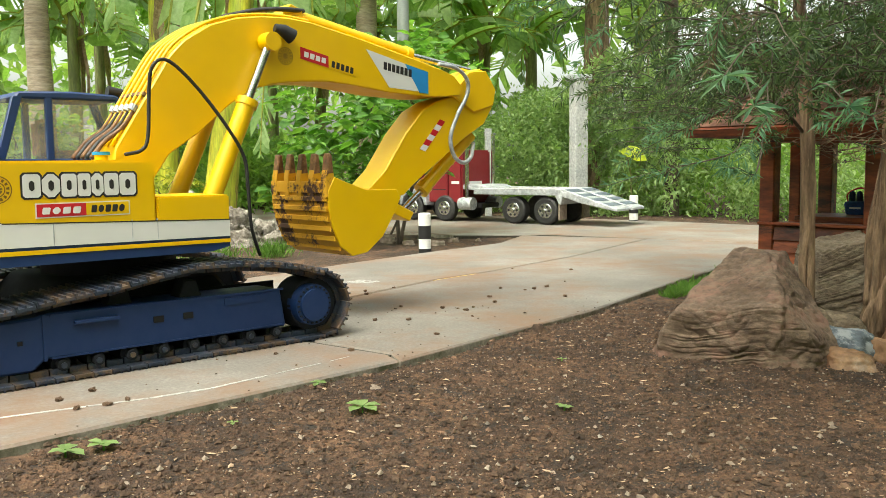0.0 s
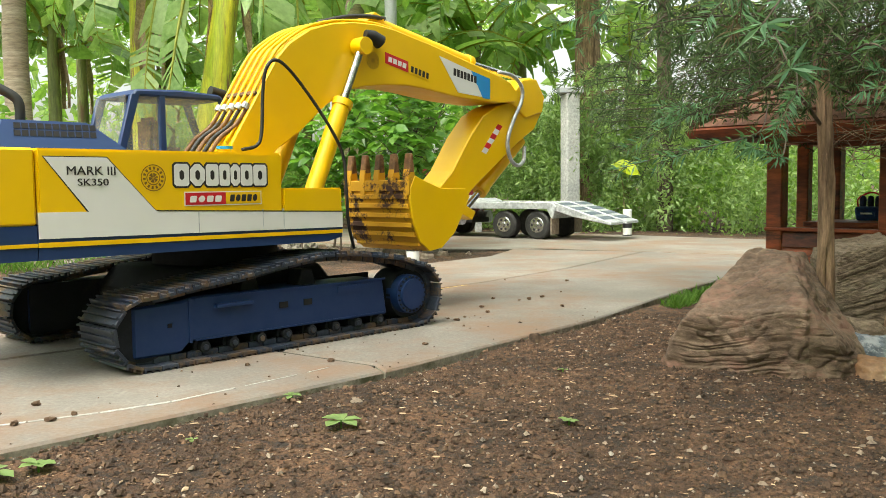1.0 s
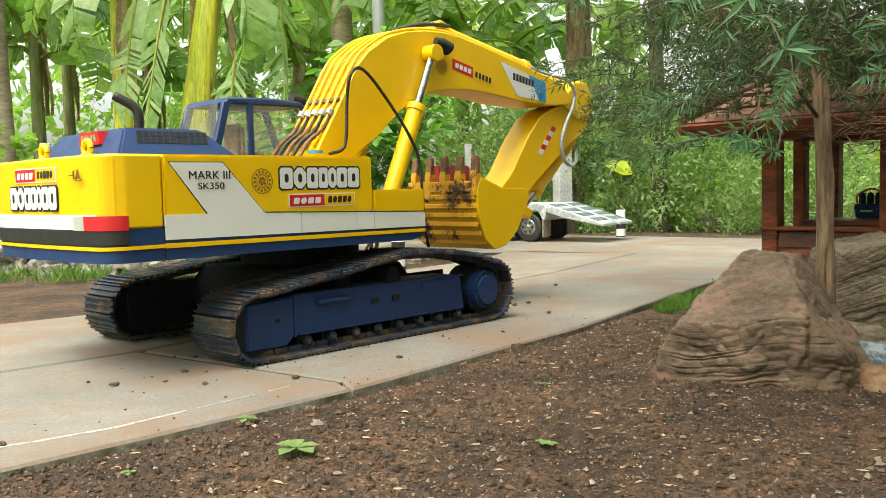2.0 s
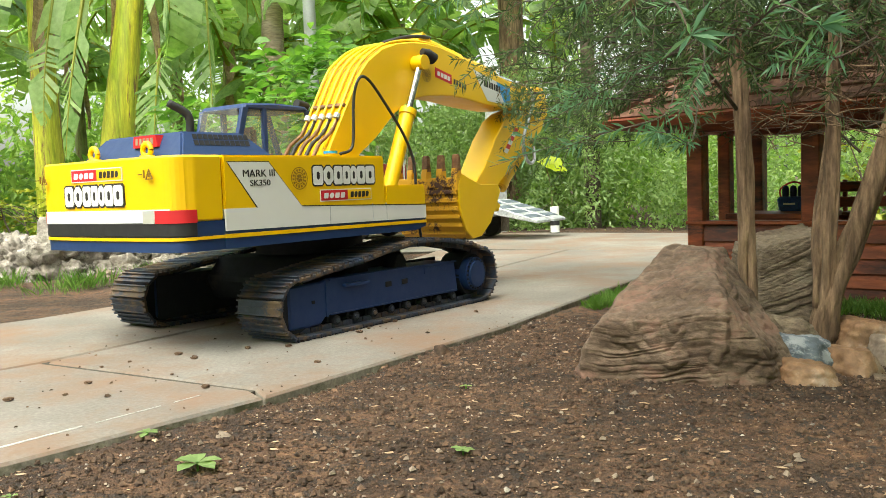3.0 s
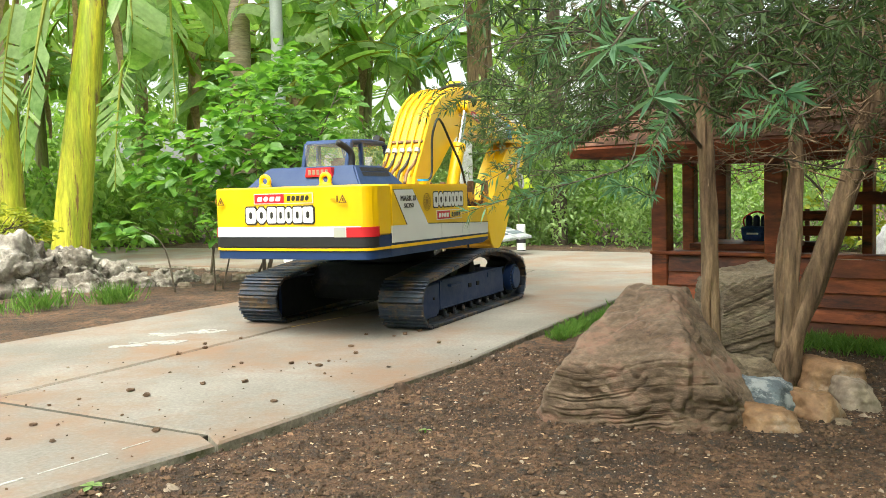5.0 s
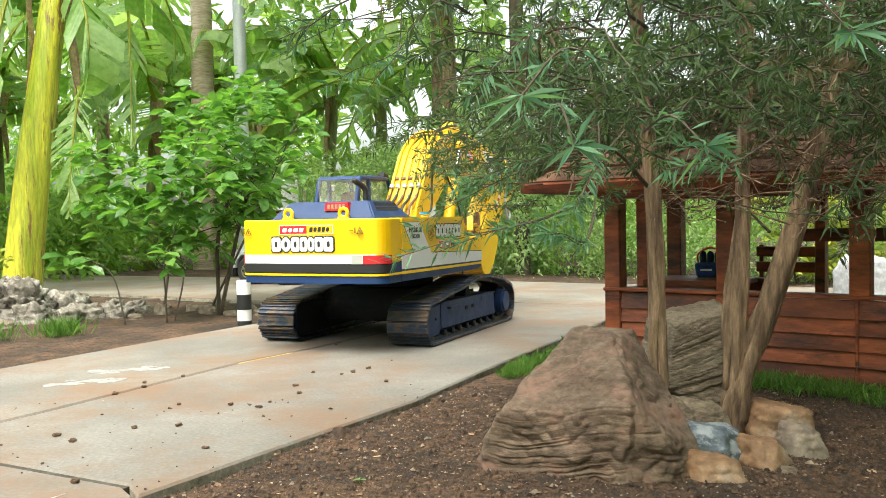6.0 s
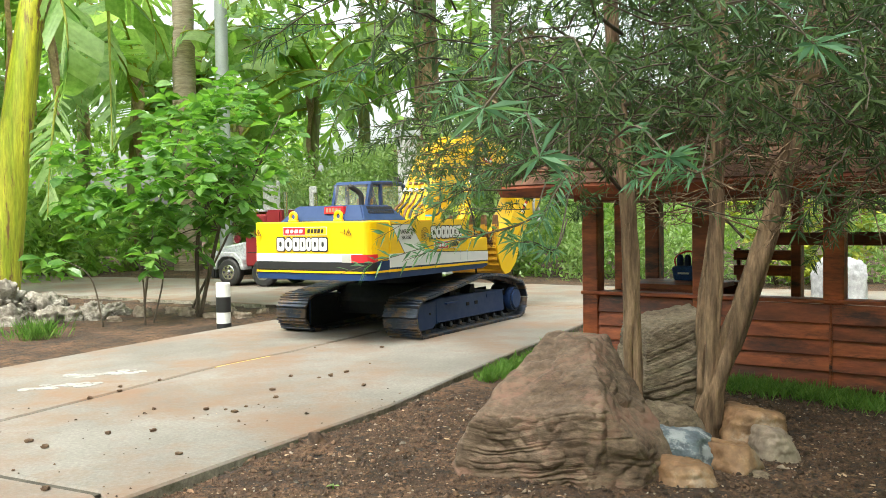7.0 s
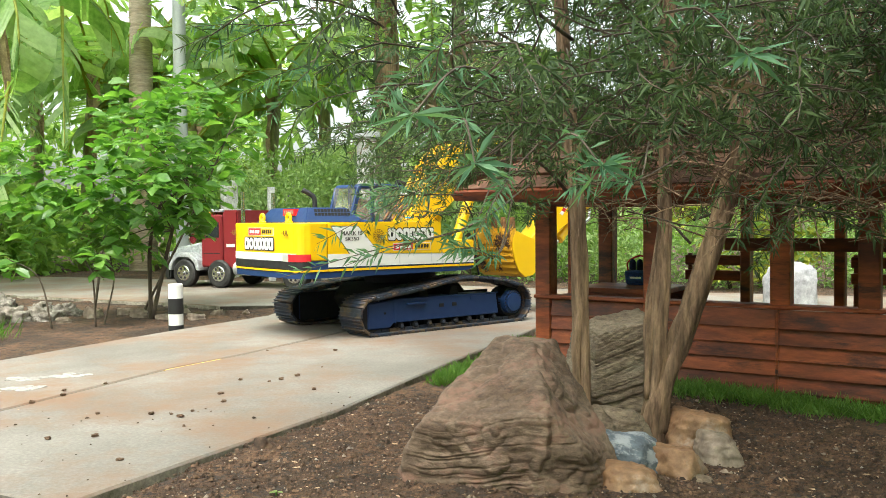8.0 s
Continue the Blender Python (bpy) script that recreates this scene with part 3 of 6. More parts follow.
def excavator():
    root = thing("excavator", "yellow, white and navy model excavator with worn rusty bucket", "excavator")
    crawler(root, 1)
    crawler(root, -1)
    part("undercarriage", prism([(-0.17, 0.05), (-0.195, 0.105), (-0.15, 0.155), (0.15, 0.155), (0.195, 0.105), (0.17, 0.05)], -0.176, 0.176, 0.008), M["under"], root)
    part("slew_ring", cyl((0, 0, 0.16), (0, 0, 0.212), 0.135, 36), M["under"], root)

    # counterweight: stacked bands with rounded rear corners
    R = 0.042
    bulge = lambda x: -0.590 - 0.012 * (1 - ((x - 0.0325) / 0.2375) ** 2)
    left = [(XL + R - R * math.cos(a), bulge(XL + R) + R - R * math.sin(a)) for a in [radians(11.25 * k) for k in range(9)]]
    right = [(XR - R + R * math.sin(a), bulge(XR - R) + R - R * math.cos(a)) for a in [radians(11.25 * k) for k in range(9)]]
    rear = [(XL, -0.488), *left, *[(x, bulge(x)) for x in (-0.08, -0.02, 0.03, 0.08, 0.15)], *right, (XR, -0.488)]
    cw = part("counterweight", prism(rear, 0.262, 0.386, 0.006, axis="z"), M["yellow"], root, "rounded yellow counterweight", False)
    part("skirt", prism(offset_outline(rear, -0.002), 0.206, 0.262, 0.0, axis="z"), M["blue"], cw, "navy skirt")
    part("stripe", prism(offset_outline(rear, 0.0008), 0.2275, 0.2335, axis="z"), M["yellow"], cw)
    back = rear[6:-7]
    part("bumper", prism(offset_outline(rear[1:-1], 0.0012), 0.236, 0.261, 0.001, axis="z"), M["black"], cw, "black rear bumper strip")
    part("white_band", prism([*offset_outline(back, 0.0015), *offset_outline(back, -0.01)[::-1]], 0.262, 0.287, axis="z"), M["white"], cw)
    lamp = lambda seg, name, mat, label: part(name, prism([*offset_outline(seg, 0.0022), *offset_outline(seg, -0.008)[::-1]], 0.2605, 0.2845, 0.0, axis="z"), mat, cw, label)
    lamp([(XR - 0.064, bulge(XR - 0.064)), *rear[-10:-1]], "tail_lamp", M["red"], "red tail lamp")
    lamp([(XR - 0.098, bulge(XR - 0.098)), (XR - 0.066, bulge(XR - 0.066))], "reverse_lamp", M["lens"], "grey reversing lamp lens")
    lamp(rear[1:7], "tail_lamp", M["red"], "red tail lamp")
    for x in (-0.064, 0.119):
        bm = bmesh.new()
        tube([(x + 0.013 * math.cos(a), -0.545, 0.402 + 0.013 * math.sin(a)) for a in [2 * math.pi * k / 16 for k in range(17)]], 0.0055, 8, bm, False)
        box(x - 0.016, x + 0.016, -0.551, -0.539, 0.384, 0.392, bm=bm)
        part("lifting_eye", bm, M["yellow"], cw, smooth=True)

    # rear marks, turned to face backwards
    rear_marks = thing("rear_marks", "", "")
    rear_marks.parent = root
    rear_marks.matrix_basis = pose(0, -0.6022, 0, 0, 0, -90) @ pose(-0.0, 0, 0)
    block_row(7, -0.084, 0.296, 0.204, 0.040, 0.0, rear_marks, M["white"], M["ink"])
    sticker(-0.058, 0.344, 0.175, 0.026, -0.0005, rear_marks)
    for y in (-0.175, 0.19):
        bm = bmesh.new()
        tri = [Vector((y, 0.343)), Vector((y + 0.022, 0.343)), Vector((y + 0.011, 0.363))]
        mid = sum(tri, Vector((0, 0))) / 3
        for a, b in zip(tri, tri[1:] + tri[:1]):
            prism([tuple(a), tuple(b), tuple(b.lerp(mid, 0.28)), tuple(a.lerp(mid, 0.28))], -0.002, 0.0, bm=bm)
        prism([(y + 0.0095, 0.347), (y + 0.0125, 0.347), (y + 0.0125, 0.355), (y + 0.0095, 0.355)], -0.002, 0.0, bm=bm)
        prism([(y - 0.022, 0.352), (y - 0.010, 0.352), (y - 0.010, 0.354), (y - 0.022, 0.354)], -0.002, 0.0, bm=bm)
        prism([(y - 0.006, 0.346), (y - 0.003, 0.346), (y - 0.003, 0.361), (y - 0.006, 0.361)], -0.002, 0.0, bm=bm)
        part("warning_mark", bm, M["gold_ink"], rear_marks)

    # sides
    for s in (1, -1):
        xo = XR if s > 0 else XL
        xi = xo - 0.17 * s if s > 0 else xo + 0.05
        lo, hi = min(xo, xi), max(xo, xi)
        e = lambda t: (min(xo, xo + t * s) - (0.01 if s > 0 else 0), max(xo, xo + t * s) + (0 if s > 0 else 0.01))
        body = part("side_panel", box(lo, hi, -0.486, -0.012, 0.262, 0.386, 0.004, 2), M["yellow"], root, "yellow side panel with white and navy bands")
        front = part("front_box", box(lo if s > 0 else XL, hi, -0.010, 0.140, 0.262, 0.317, 0.003, 2), M["yellow"], root, "low yellow front toolbox")
        sk = part("side_skirt", prism([(-0.487, 0.206), (0.10, 0.206), (0.139, 0.214), (0.139, 0.264), (-0.487, 0.264)], lo + 0.001, hi - 0.001), M["blue"], root, "navy side skirt")
        a, b = e(0.0012)
        part("stripe", prism([(-0.487, 0.2265), (0.139, 0.2225), (0.139, 0.2295), (-0.487, 0.2345)], a, b), M["yellow"], sk)
        part("white_band", prism([(-0.486, 0.2405), (0.139, 0.2345), (0.139, 0.267), (-0.282, 0.281), (-0.486, 0.283)], a, b), M["white"], sk)
        part("seam", prism([(-0.283, 0.2795), (0.139, 0.2665), (0.139, 0.2685), (-0.283, 0.2815)], a, b + (0.0005 if s > 0 else 0)), M["ink"], sk)
        for y in (-0.20, -0.06, -0.011):
            part("seam", box(a, b + (0.0004 if s > 0 else 0), y - 0.0008, y + 0.0008, 0.238, 0.277), M["galv"], sk)
    side = thing("side_marks", "", "")
    side.parent = root
    decal([(-0.477, 0.3735), (-0.3695, 0.3735), (-0.281, 0.2785), (-0.404, 0.2785)], XR, M["ink"], side, "mark_rim", t=0.0006)
    decal([(-0.4745, 0.372), (-0.3705, 0.372), (-0.2835, 0.2795), (-0.4015, 0.2795)], XR, M["white"], side, "white_panel", "slanting white panel with dark edge", t=0.0011)
    mm = lambda y, z: Matrix.Translation((XR + 0.0016, y, z)) @ Matrix(((0, 0, 1, 0), (1, 0, 0, 0), (0, 1, 0, 0), (0, 0, 0, 1)))
    letters("MARK III", 0.0205, mm(-0.440, 0.343) @ Matrix.Diagonal((1.12, 1, 1, 1)), M["ink"], side)
    letters("SK350", 0.0165, mm(-0.422, 0.3255) @ Matrix.Diagonal((1.25, 1, 1, 1)), M["ink"], side)
    roundel(-0.287, 0.338, 0.0235, XR, side)
    block_row(7, -0.247, 0.323, 0.199, 0.040, XR, side, M["white"], M["ink"])
    sticker(-0.228, 0.287, 0.165, 0.026, XR, side)

    # deck and hood
    part("deck", box(XL + 0.01, XR - 0.01, -0.50, -0.02, 0.24, 0.380, 0.003), M["blue"], root)
    part("front_floor", box(-0.19, 0.10, -0.02, 0.12, 0.215, 0.30, 0.004), M["blue"], root)
    bm = bmesh.new()
    lower = [(-0.135, -0.535, 0.384), (0.212, -0.535, 0.384), (0.212, -0.295, 0.384), (-0.135, -0.295, 0.384)]
    upper = [(-0.085, -0.50, 0.436), (0.178, -0.505, 0.436), (0.178, -0.355, 0.436), (-0.085, -0.355, 0.436)]
    lv, uv = [bm.verts.new(p) for p in lower], [bm.verts.new(p) for p in upper]
    bm.faces.new(uv)
    bm.faces.new(lv[::-1])
    for k in range(4):
        bm.faces.new((lv[k], lv[(k + 1) % 4], uv[(k + 1) % 4], uv[k]))
    bmesh.ops.bevel(bm, geom=list(bm.edges), offset=0.004, segments=2, affect="EDGES")
    hood = part("engine_hood", bm, M["blue"], root, "navy engine hood with a grille")
    for r in range(2):
        for k in range(11):
            y = -0.490 + 0.0128 * k
            z0 = 0.4085 + 0.0125 * r
            x = 0.212 - (z0 - 0.384) / 0.052 * 0.034
            dx = 0.0100 / 0.052 * 0.034
            bmv = bmesh.new()
            sh = 0.003 * r
            q = [(x + 0.0012, y + sh, z0), (x + 0.0012, y + sh + 0.0102, z0), (x - dx + 0.0012, y + sh + 0.0122, z0 + 0.0100), (x - dx + 0.0012, y + sh + 0.002, z0 + 0.0100)]
            f = bmv.faces.new([bmv.verts.new(p) for p in q])
            r2 = bmesh.ops.extrude_face_region(bmv, geom=[f])
            for v in r2["geom"]:
                if isinstance(v, bmesh.types.BMVert):
                    v.co.x -= 0.003
            # the grille cell stands proud, its inner shade is in the colour
            part("grille_slot", bmv, M["hole_shade"], hood)
    plate = part("number_plate", prism([(0.046, 0.409), (0.126, 0.409), (0.122, 0.432), (0.050, 0.432)], -0.526, -0.50, axis="y"), M["red"], hood, "red plate with white bars")
    for k in range(5):
        x = 0.056 + 0.0125 * k
        part("mark_block", prism([(x, 0.414), (x + 0.008, 0.414), (x + 0.008, 0.427), (x, 0.427)], -0.5268, -0.5255, axis="y"), M["stone_beige"], hood)
    part("exhaust", tube(smooth_path([(0.145, -0.46, 0.43), (0.145, -0.46, 0.462), (0.140, -0.468, 0.478), (0.125, -0.495, 0.496)], 5), [0.0084] * 15 + [0.0078], 12), M["black"], hood, "bent black exhaust pipe", True)
    part("cap", cyl((0.15, -0.065, 0.384), (0.15, -0.065, 0.397), 0.013, 16), M["yellow"], root)
    part("filler_cap", cyl((0.15, -0.065, 0.397), (0.15, -0.065, 0.403), 0.0165, 16), M["lightblue"], root, "blue filler cap")

    # cab
    cab = thing("cab", "", "")
    cab.parent = root
    cab["label"] = "navy cab with dusty glass"
    cl, cr = -0.198, -0.035
    rear_b, rear_t, front_t, front_b = (-0.200, 0.384), (-0.158, 0.520), (0.052, 0.520), (0.098, 0.384)
    part("roof", prism([(-0.166, 0.513), (-0.155, 0.527), (-0.05, 0.531), (0.045, 0.527), (0.058, 0.514)], cl, cr, 0.004), M["blue"], cab)
    part("cab_base", prism([(-0.203, 0.24), (-0.203, 0.392), (0.105, 0.392), (0.112, 0.30), (0.10, 0.24)], cl, cr, 0.003), M["blue"], cab)
    for x in (cl, cr - 0.012):
        part("pillar", prism([(-0.203, 0.384), (-0.186, 0.384), (-0.146, 0.518), (-0.166, 0.518)], x, x + 0.012, 0.002), M["blue"], cab)
        part("pillar", prism([(-0.103, 0.384), (-0.089, 0.384), (-0.089, 0.518), (-0.103, 0.518)], x, x + 0.012, 0.002), M["blue"], cab)
        part("pillar", prism([(0.092, 0.384), (0.106, 0.384), (0.060, 0.518), (0.042, 0.518)], x, x + 0.012, 0.002), M["blue"], cab)
        g = part("window", prism([(-0.188, 0.388), (0.095, 0.388), (0.05, 0.515), (-0.155, 0.515)], x + 0.005, x + 0.007), M["glass_dust"], cab, "dusty side glass")
        g.visible_shadow = False
    part("rear_sill", box(cl, cr, -0.203, -0.190, 0.384, 0.404, 0.002), M["blue"], cab)
    g = part("window", prism([(cl + 0.01, 0.388), (cr - 0.01, 0.388), (cr - 0.01, 0.515), (cl + 0.01, 0.515)], -0.176, -0.174, axis="y"), M["glass_dust"], cab, "dusty rear glass")
    g.visible_shadow = False
    seat = part("seat", box(-0.15, -0.08, -0.10, -0.08, 0.39, 0.475, 0.008, 2), M["pipe_rust"], cab, "brown seat")
    part("seat_cushion", box(-0.15, -0.08, -0.10, -0.02, 0.39, 0.41, 0.008, 2), M["pipe_rust"], cab)
    part("lever", tube([(-0.06, 0.04, 0.39), (-0.06, 0.05, 0.43)], 0.006, 8), M["black"], cab)
    part("work_lamp", cyl((-0.06, 0.035, 0.537), (-0.06, 0.07, 0.530), 0.012, 14), M["black"], cab, "black work lamp")

    # boom
    bx0, bx1 = -0.03, 0.097
    top = [(-0.03, 0.33), (-0.015, 0.412), (0.044, 0.504), (0.106, 0.602), (0.142, 0.639), (0.201, 0.676), (0.266, 0.697), (0.33, 0.707), (0.40, 0.710), (0.463, 0.705), (0.603, 0.680), (0.783, 0.642), (0.87, 0.622)]
    low = [(0.915, 0.608), (0.945, 0.582), (0.935, 0.556), (0.87, 0.549), (0.815, 0.548), (0.684, 0.554), (0.56, 0.567), (0.50, 0.570), (0.43, 0.567), (0.37, 0.560), (0.309, 0.546), (0.243, 0.507), (0.166, 0.443), (0.10, 0.40), (0.05, 0.33)]
    boom = part("boom", prism(top + low, bx0, bx1, 0.003), M["yellow"], root, "bent yellow box boom")
    for k, x in enumerate((-0.016, 0.008, 0.034, 0.060, 0.086)):
        pts = [(x, y - 0.004, z + 0.0035) for y, z in top[1:10]]
        part("hydraulic_pipe", tube(smooth_path(pts, 4), 0.0038, 8), M["yellow"], boom, smooth=True)
        ends = [(x, -0.06, 0.392), (x - 0.006, -0.03, 0.425), (x, 0.004, 0.452), (x, 0.034, 0.494)]
        part("hose", tube(smooth_path(ends, 5), 0.0050, 8), M["rubber"] if k % 2 else M["pipe_rust"], boom, "dark rubber hose", True)
        part("hose_clamp", cyl((x, 0.026, 0.488), (x, 0.033, 0.499), 0.0085, 10), M["galv"], boom)
    part("pipe_clamp", prism([(0.046, 0.520), (0.054, 0.516), (0.058, 0.523), (0.050, 0.528)], -0.02, 0.094, 0.001), M["pipe_rust"], boom)
    for x in (0.103, -0.036):
        s = 1 if x > 0 else -1
        pin = Vector((x + 0.014 * s, 0.335, 0.648))
        foot = Vector((x + 0.014 * s, 0.165, 0.27))
        d = (pin - foot).normalized()
        c = part("boom_cylinder", tube([foot, foot + d * 0.255, foot + d * 0.256, foot + d * 0.272], [0.0205, 0.0205, 0.024, 0.024], 18), M["yellow"], root, "yellow hydraulic boom cylinder")
        part("piston_rod", cyl(foot + d * 0.27, pin, 0.0095, 14), M["steel"], c, "bright steel rod")
        part("rod_eye", cyl(pin - Vector((0.018, 0, 0)), pin + Vector((0.018, 0, 0)), 0.0205, 18), M["yellow"], c)
        part("pin_boss", cyl((min(x, x + 0.02 * s), 0.335, 0.648), (max(x, x + 0.02 * s), 0.335, 0.648), 0.013, 14), M["yellow"], boom)
    part("boom_lamp", tube([(0.112, 0.352, 0.680), (0.116, 0.372, 0.676), (0.116, 0.395, 0.664)], [0.010, 0.014, 0.018], 14), M["black"], boom, "black work lamp")
    ac = part("arm_cylinder", tube([(0.034, 0.44, 0.728), (0.034, 0.79, 0.664), (0.034, 0.791, 0.664), (0.034, 0.81, 0.660)], [0.0175, 0.0175, 0.021, 0.021], 16), M["yellow"], root, "yellow arm cylinder")
    part("piston_rod", cyl((0.034, 0.80, 0.662), (0.034, 1.03, 0.634), 0.0085, 12), M["steel"], ac, "bright steel rod")
    part("cylinder_lug", prism([(0.38, 0.70), (0.43, 0.75), (0.46, 0.74), (0.48, 0.695)], 0.01, 0.058, 0.002), M["yellow"], boom)
    part("hose", tube(smooth_path([(0.06, 0.25, 0.70), (0.07, 0.33, 0.722), (0.07, 0.40, 0.732), (0.05, 0.47, 0.738)], 6), 0.0055, 8), M["rubber"], boom, "dark rubber hose", True)
    bxr = bx1
    sk = lambda y: -0.21 * (y - 0.43)
    for y0, y1, mname in ((0.428, 0.506, "red"), (0.506, 0.586, "yellow")):
        decal([(y0, 0.619 + sk(y0)), (y1, 0.619 + sk(y1)), (y1, 0.646 + sk(y1)), (y0, 0.646 + sk(y0))], bxr, M[mname], boom, "sticker_field", t=0.0010)
    for k in range(4):
        y = 0.437 + 0.016 * k
        decal([(y, 0.626 + sk(y)), (y + 0.012, 0.626 + sk(y + 0.012)), (y + 0.014, 0.638 + sk(y + 0.012)), (y + 0.002, 0.638 + sk(y))], bxr, M["white"], boom, "mark_block", t=0.0014)
    for k in range(5):
        y = 0.514 + 0.0135 * k
        decal([(y, 0.623 + sk(y)), (y + 0.009, 0.623 + sk(y + 0.009)), (y + 0.011, 0.638 + sk(y + 0.009)), (y + 0.002, 0.638 + sk(y))], bxr, M["ink"], boom, "mark_block", t=0.0014)
    decal([(0.618, 0.656), (0.752, 0.626), (0.795, 0.560), (0.690, 0.566)], bxr, M["white"], boom, "white_panel", t=0.0010)
    decal([(0.742, 0.628), (0.82, 0.612), (0.82, 0.556), (0.790, 0.5575)], bxr, M["lightblue"], boom, "blue_panel", t=0.0014)
    for k in range(7):
        y = 0.672 + 0.0135 * k
        z = 0.610 - 0.16 * (y - 0.672)
        decal([(y, z), (y + 0.010, z - 0.002), (y + 0.011, z + 0.017), (y + 0.001, z + 0.019)], bxr, M["ink"], boom, "mark_block", t=0.0015)
    roundel(0.387, 0.622, 0.02, bxr, boom)

    # arm
    arm_line = [(0.632, 0.31), (0.688, 0.358), (0.757, 0.451), (0.817, 0.513), (0.87, 0.54), (0.93, 0.556), (0.965, 0.60), (0.985, 0.622), (1.03, 0.635), (1.05, 0.628), (1.075, 0.60), (1.09, 0.58), (1.08, 0.53), (1.046, 0.483), (0.967, 0.44), (0.876, 0.38), (0.79, 0.323), (0.75, 0.292), (0.69, 0.285)]
    arm = part("arm", prism(arm_line, -0.012, 0.077, 0.003), M["yellow"], root, "yellow digging arm")
    part("pivot_plate", prism([(0.925, 0.555), (0.955, 0.595), (0.985, 0.624), (1.05, 0.630), (1.088, 0.58), (1.078, 0.535), (1.0, 0.515)], 0.072, 0.083, 0.002), M["yellow"], arm)
    for k in range(6):
        t0, t1 = k / 6, (k + 1) / 6
        p0, p1 = Vector((0.878, 0.492)), Vector((0.806, 0.412))
        a, b = p0.lerp(p1, t0), p0.lerp(p1, t1)
        w = Vector((0.019, -0.006))
        decal([tuple(a), tuple(a + w), tuple(b + w), tuple(b)], 0.077, M["red" if k % 2 == 0 else "white"], arm, "warning_stripe", t=0.001)
    bc = part("bucket_cylinder", tube([(0.033, 1.03, 0.452), (0.033, 0.865, 0.316), (0.033, 0.864, 0.315), (0.033, 0.845, 0.299)], [0.019, 0.019, 0.022, 0.022], 16), M["yellow"], root, "yellow bucket cylinder")
    part("piston_rod", cyl((0.033, 0.855, 0.307), (0.033, 0.765, 0.238), 0.0095, 12), M["steel"], bc, "bright steel rod")
    part("bucket_link", prism([(0.66, 0.27), (0.69, 0.29), (0.79, 0.245), (0.775, 0.222)], -0.005, 0.07, 0.002), M["yellow"], root)
    part("hose", tube(smooth_path([(0.095, 0.86, 0.635), (0.098, 0.92, 0.628), (0.096, 0.962, 0.60), (0.094, 0.964, 0.56), (0.092, 0.93, 0.505), (0.09, 0.905, 0.445), (0.09, 0.917, 0.395), (0.088, 0.952, 0.375), (0.08, 0.99, 0.39), (0.06, 1.02, 0.43)], 7), 0.0058, 8), M["galv"], arm, "grey looped hose", True)

    # bucket, curled in with its teeth up
    b0, b1 = -0.118, 0.128
    outer = [(0.472, 0.312), (0.474, 0.27), (0.484, 0.225), (0.505, 0.178), (0.54, 0.152), (0.585, 0.158), (0.635, 0.195), (0.672, 0.25), (0.69, 0.295)]
    inner = [(0.678, 0.295), (0.66, 0.256), (0.626, 0.205), (0.582, 0.170), (0.543, 0.164), (0.515, 0.187), (0.496, 0.23), (0.486, 0.27), (0.483, 0.312)]
    bucket = part("bucket", prism(outer + inner, b0, b1), M["yellow_worn"], root, "worn yellow bucket with rusty wear strips and teeth")
    for x in (b0 - 0.004, b1 - 0.004):
        part("side_plate", prism(outer[:-1] + [(0.694, 0.290), (0.68, 0.31), (0.585, 0.312), (0.53, 0.330), (0.49, 0.345)], x, x + 0.009, 0.0015), M["yellow"] if x > 0 else M["yellow_worn"], bucket, "yellow bucket side plate")
    for k in range(6):
        zz = 0.292 - 0.024 * k
        yy = float(np.interp(-zz, [-0.312, -0.27, -0.225, -0.178, -0.152], [0.472, 0.474, 0.484, 0.505, 0.54]))
        part("wear_strip", box(b0 + 0.004, b1 - 0.004, yy - 0.0045, yy + 0.004, zz - 0.006, zz + 0.006, 0.001), M["yellow_worn"], bucket)
    for k in range(5):
        x = b0 + 0.012 + k * 0.0545
        part("tooth", prism([(0.468, 0.295), (0.490, 0.300), (0.492, 0.345), (0.484, 0.392), (0.477, 0.392), (0.466, 0.345)], x - 0.001, x + 0.020, 0.002), M["yellow_worn"], bucket, "rusty digging tooth")
        part("tooth_cap", prism([(0.468, 0.350), (0.4905, 0.352), (0.486, 0.399), (0.476, 0.401)], x - 0.002, x + 0.021, 0.003), M["pipe_rust"], bucket)
    part("cutting_edge", box(b0, b1, 0.468, 0.488, 0.305, 0.334, 0.002), M["yellow_worn"], bucket)

    # loose black cable over the deck
    part("cable", tube(smooth_path(WIRE, 6), 0.0038, 8), M["black"], root, "thin black cable arching to the bucket", True)
    return root


excavator_root = excavator()


def drive_at(t):
    ts = [r[0] for r in DRIVE]
    return [float(np.interp(t, ts, [r[k] for r in DRIVE])) for k in (1, 2, 3)]


def motions():
    walk(excavator_root, [(t, pose(x, y, 0, 0, 0, -h)) for t, x, y, h in DRIVE])
    line = track_line()
    lengths = np.concatenate([[0], np.cumsum([(line[(k + 1) % len(line)] - line[k]).length for k in range(len(line))])])
    times = [0.125 * k for k in range(65)]
    travel = {1: [0.0], -1: [0.0]}
    for a, b in zip(times, times[1:]):
        (x0, y0, h0), (x1, y1, h1) = drive_at(a), drive_at(b)
        go = (x1 - x0) * math.sin(radians(h0)) + (y1 - y0) * math.cos(radians(h0))
        for s in (1, -1):
            travel[s].append(travel[s][-1] + go - s * 0.2275 * radians(h1 - h0))
    for ob, s, k, mid in SHOES:
        rows = []
        for t, way in zip(times, travel[s]):
            p, d = along(line, lengths, lengths[-1] * k / 52 - way)
            rows.append((t, pose(mid, p.x, p.y, math.degrees(math.atan2(-d.y, -d.x)), 0, 0)))
        walk(ob, rows)


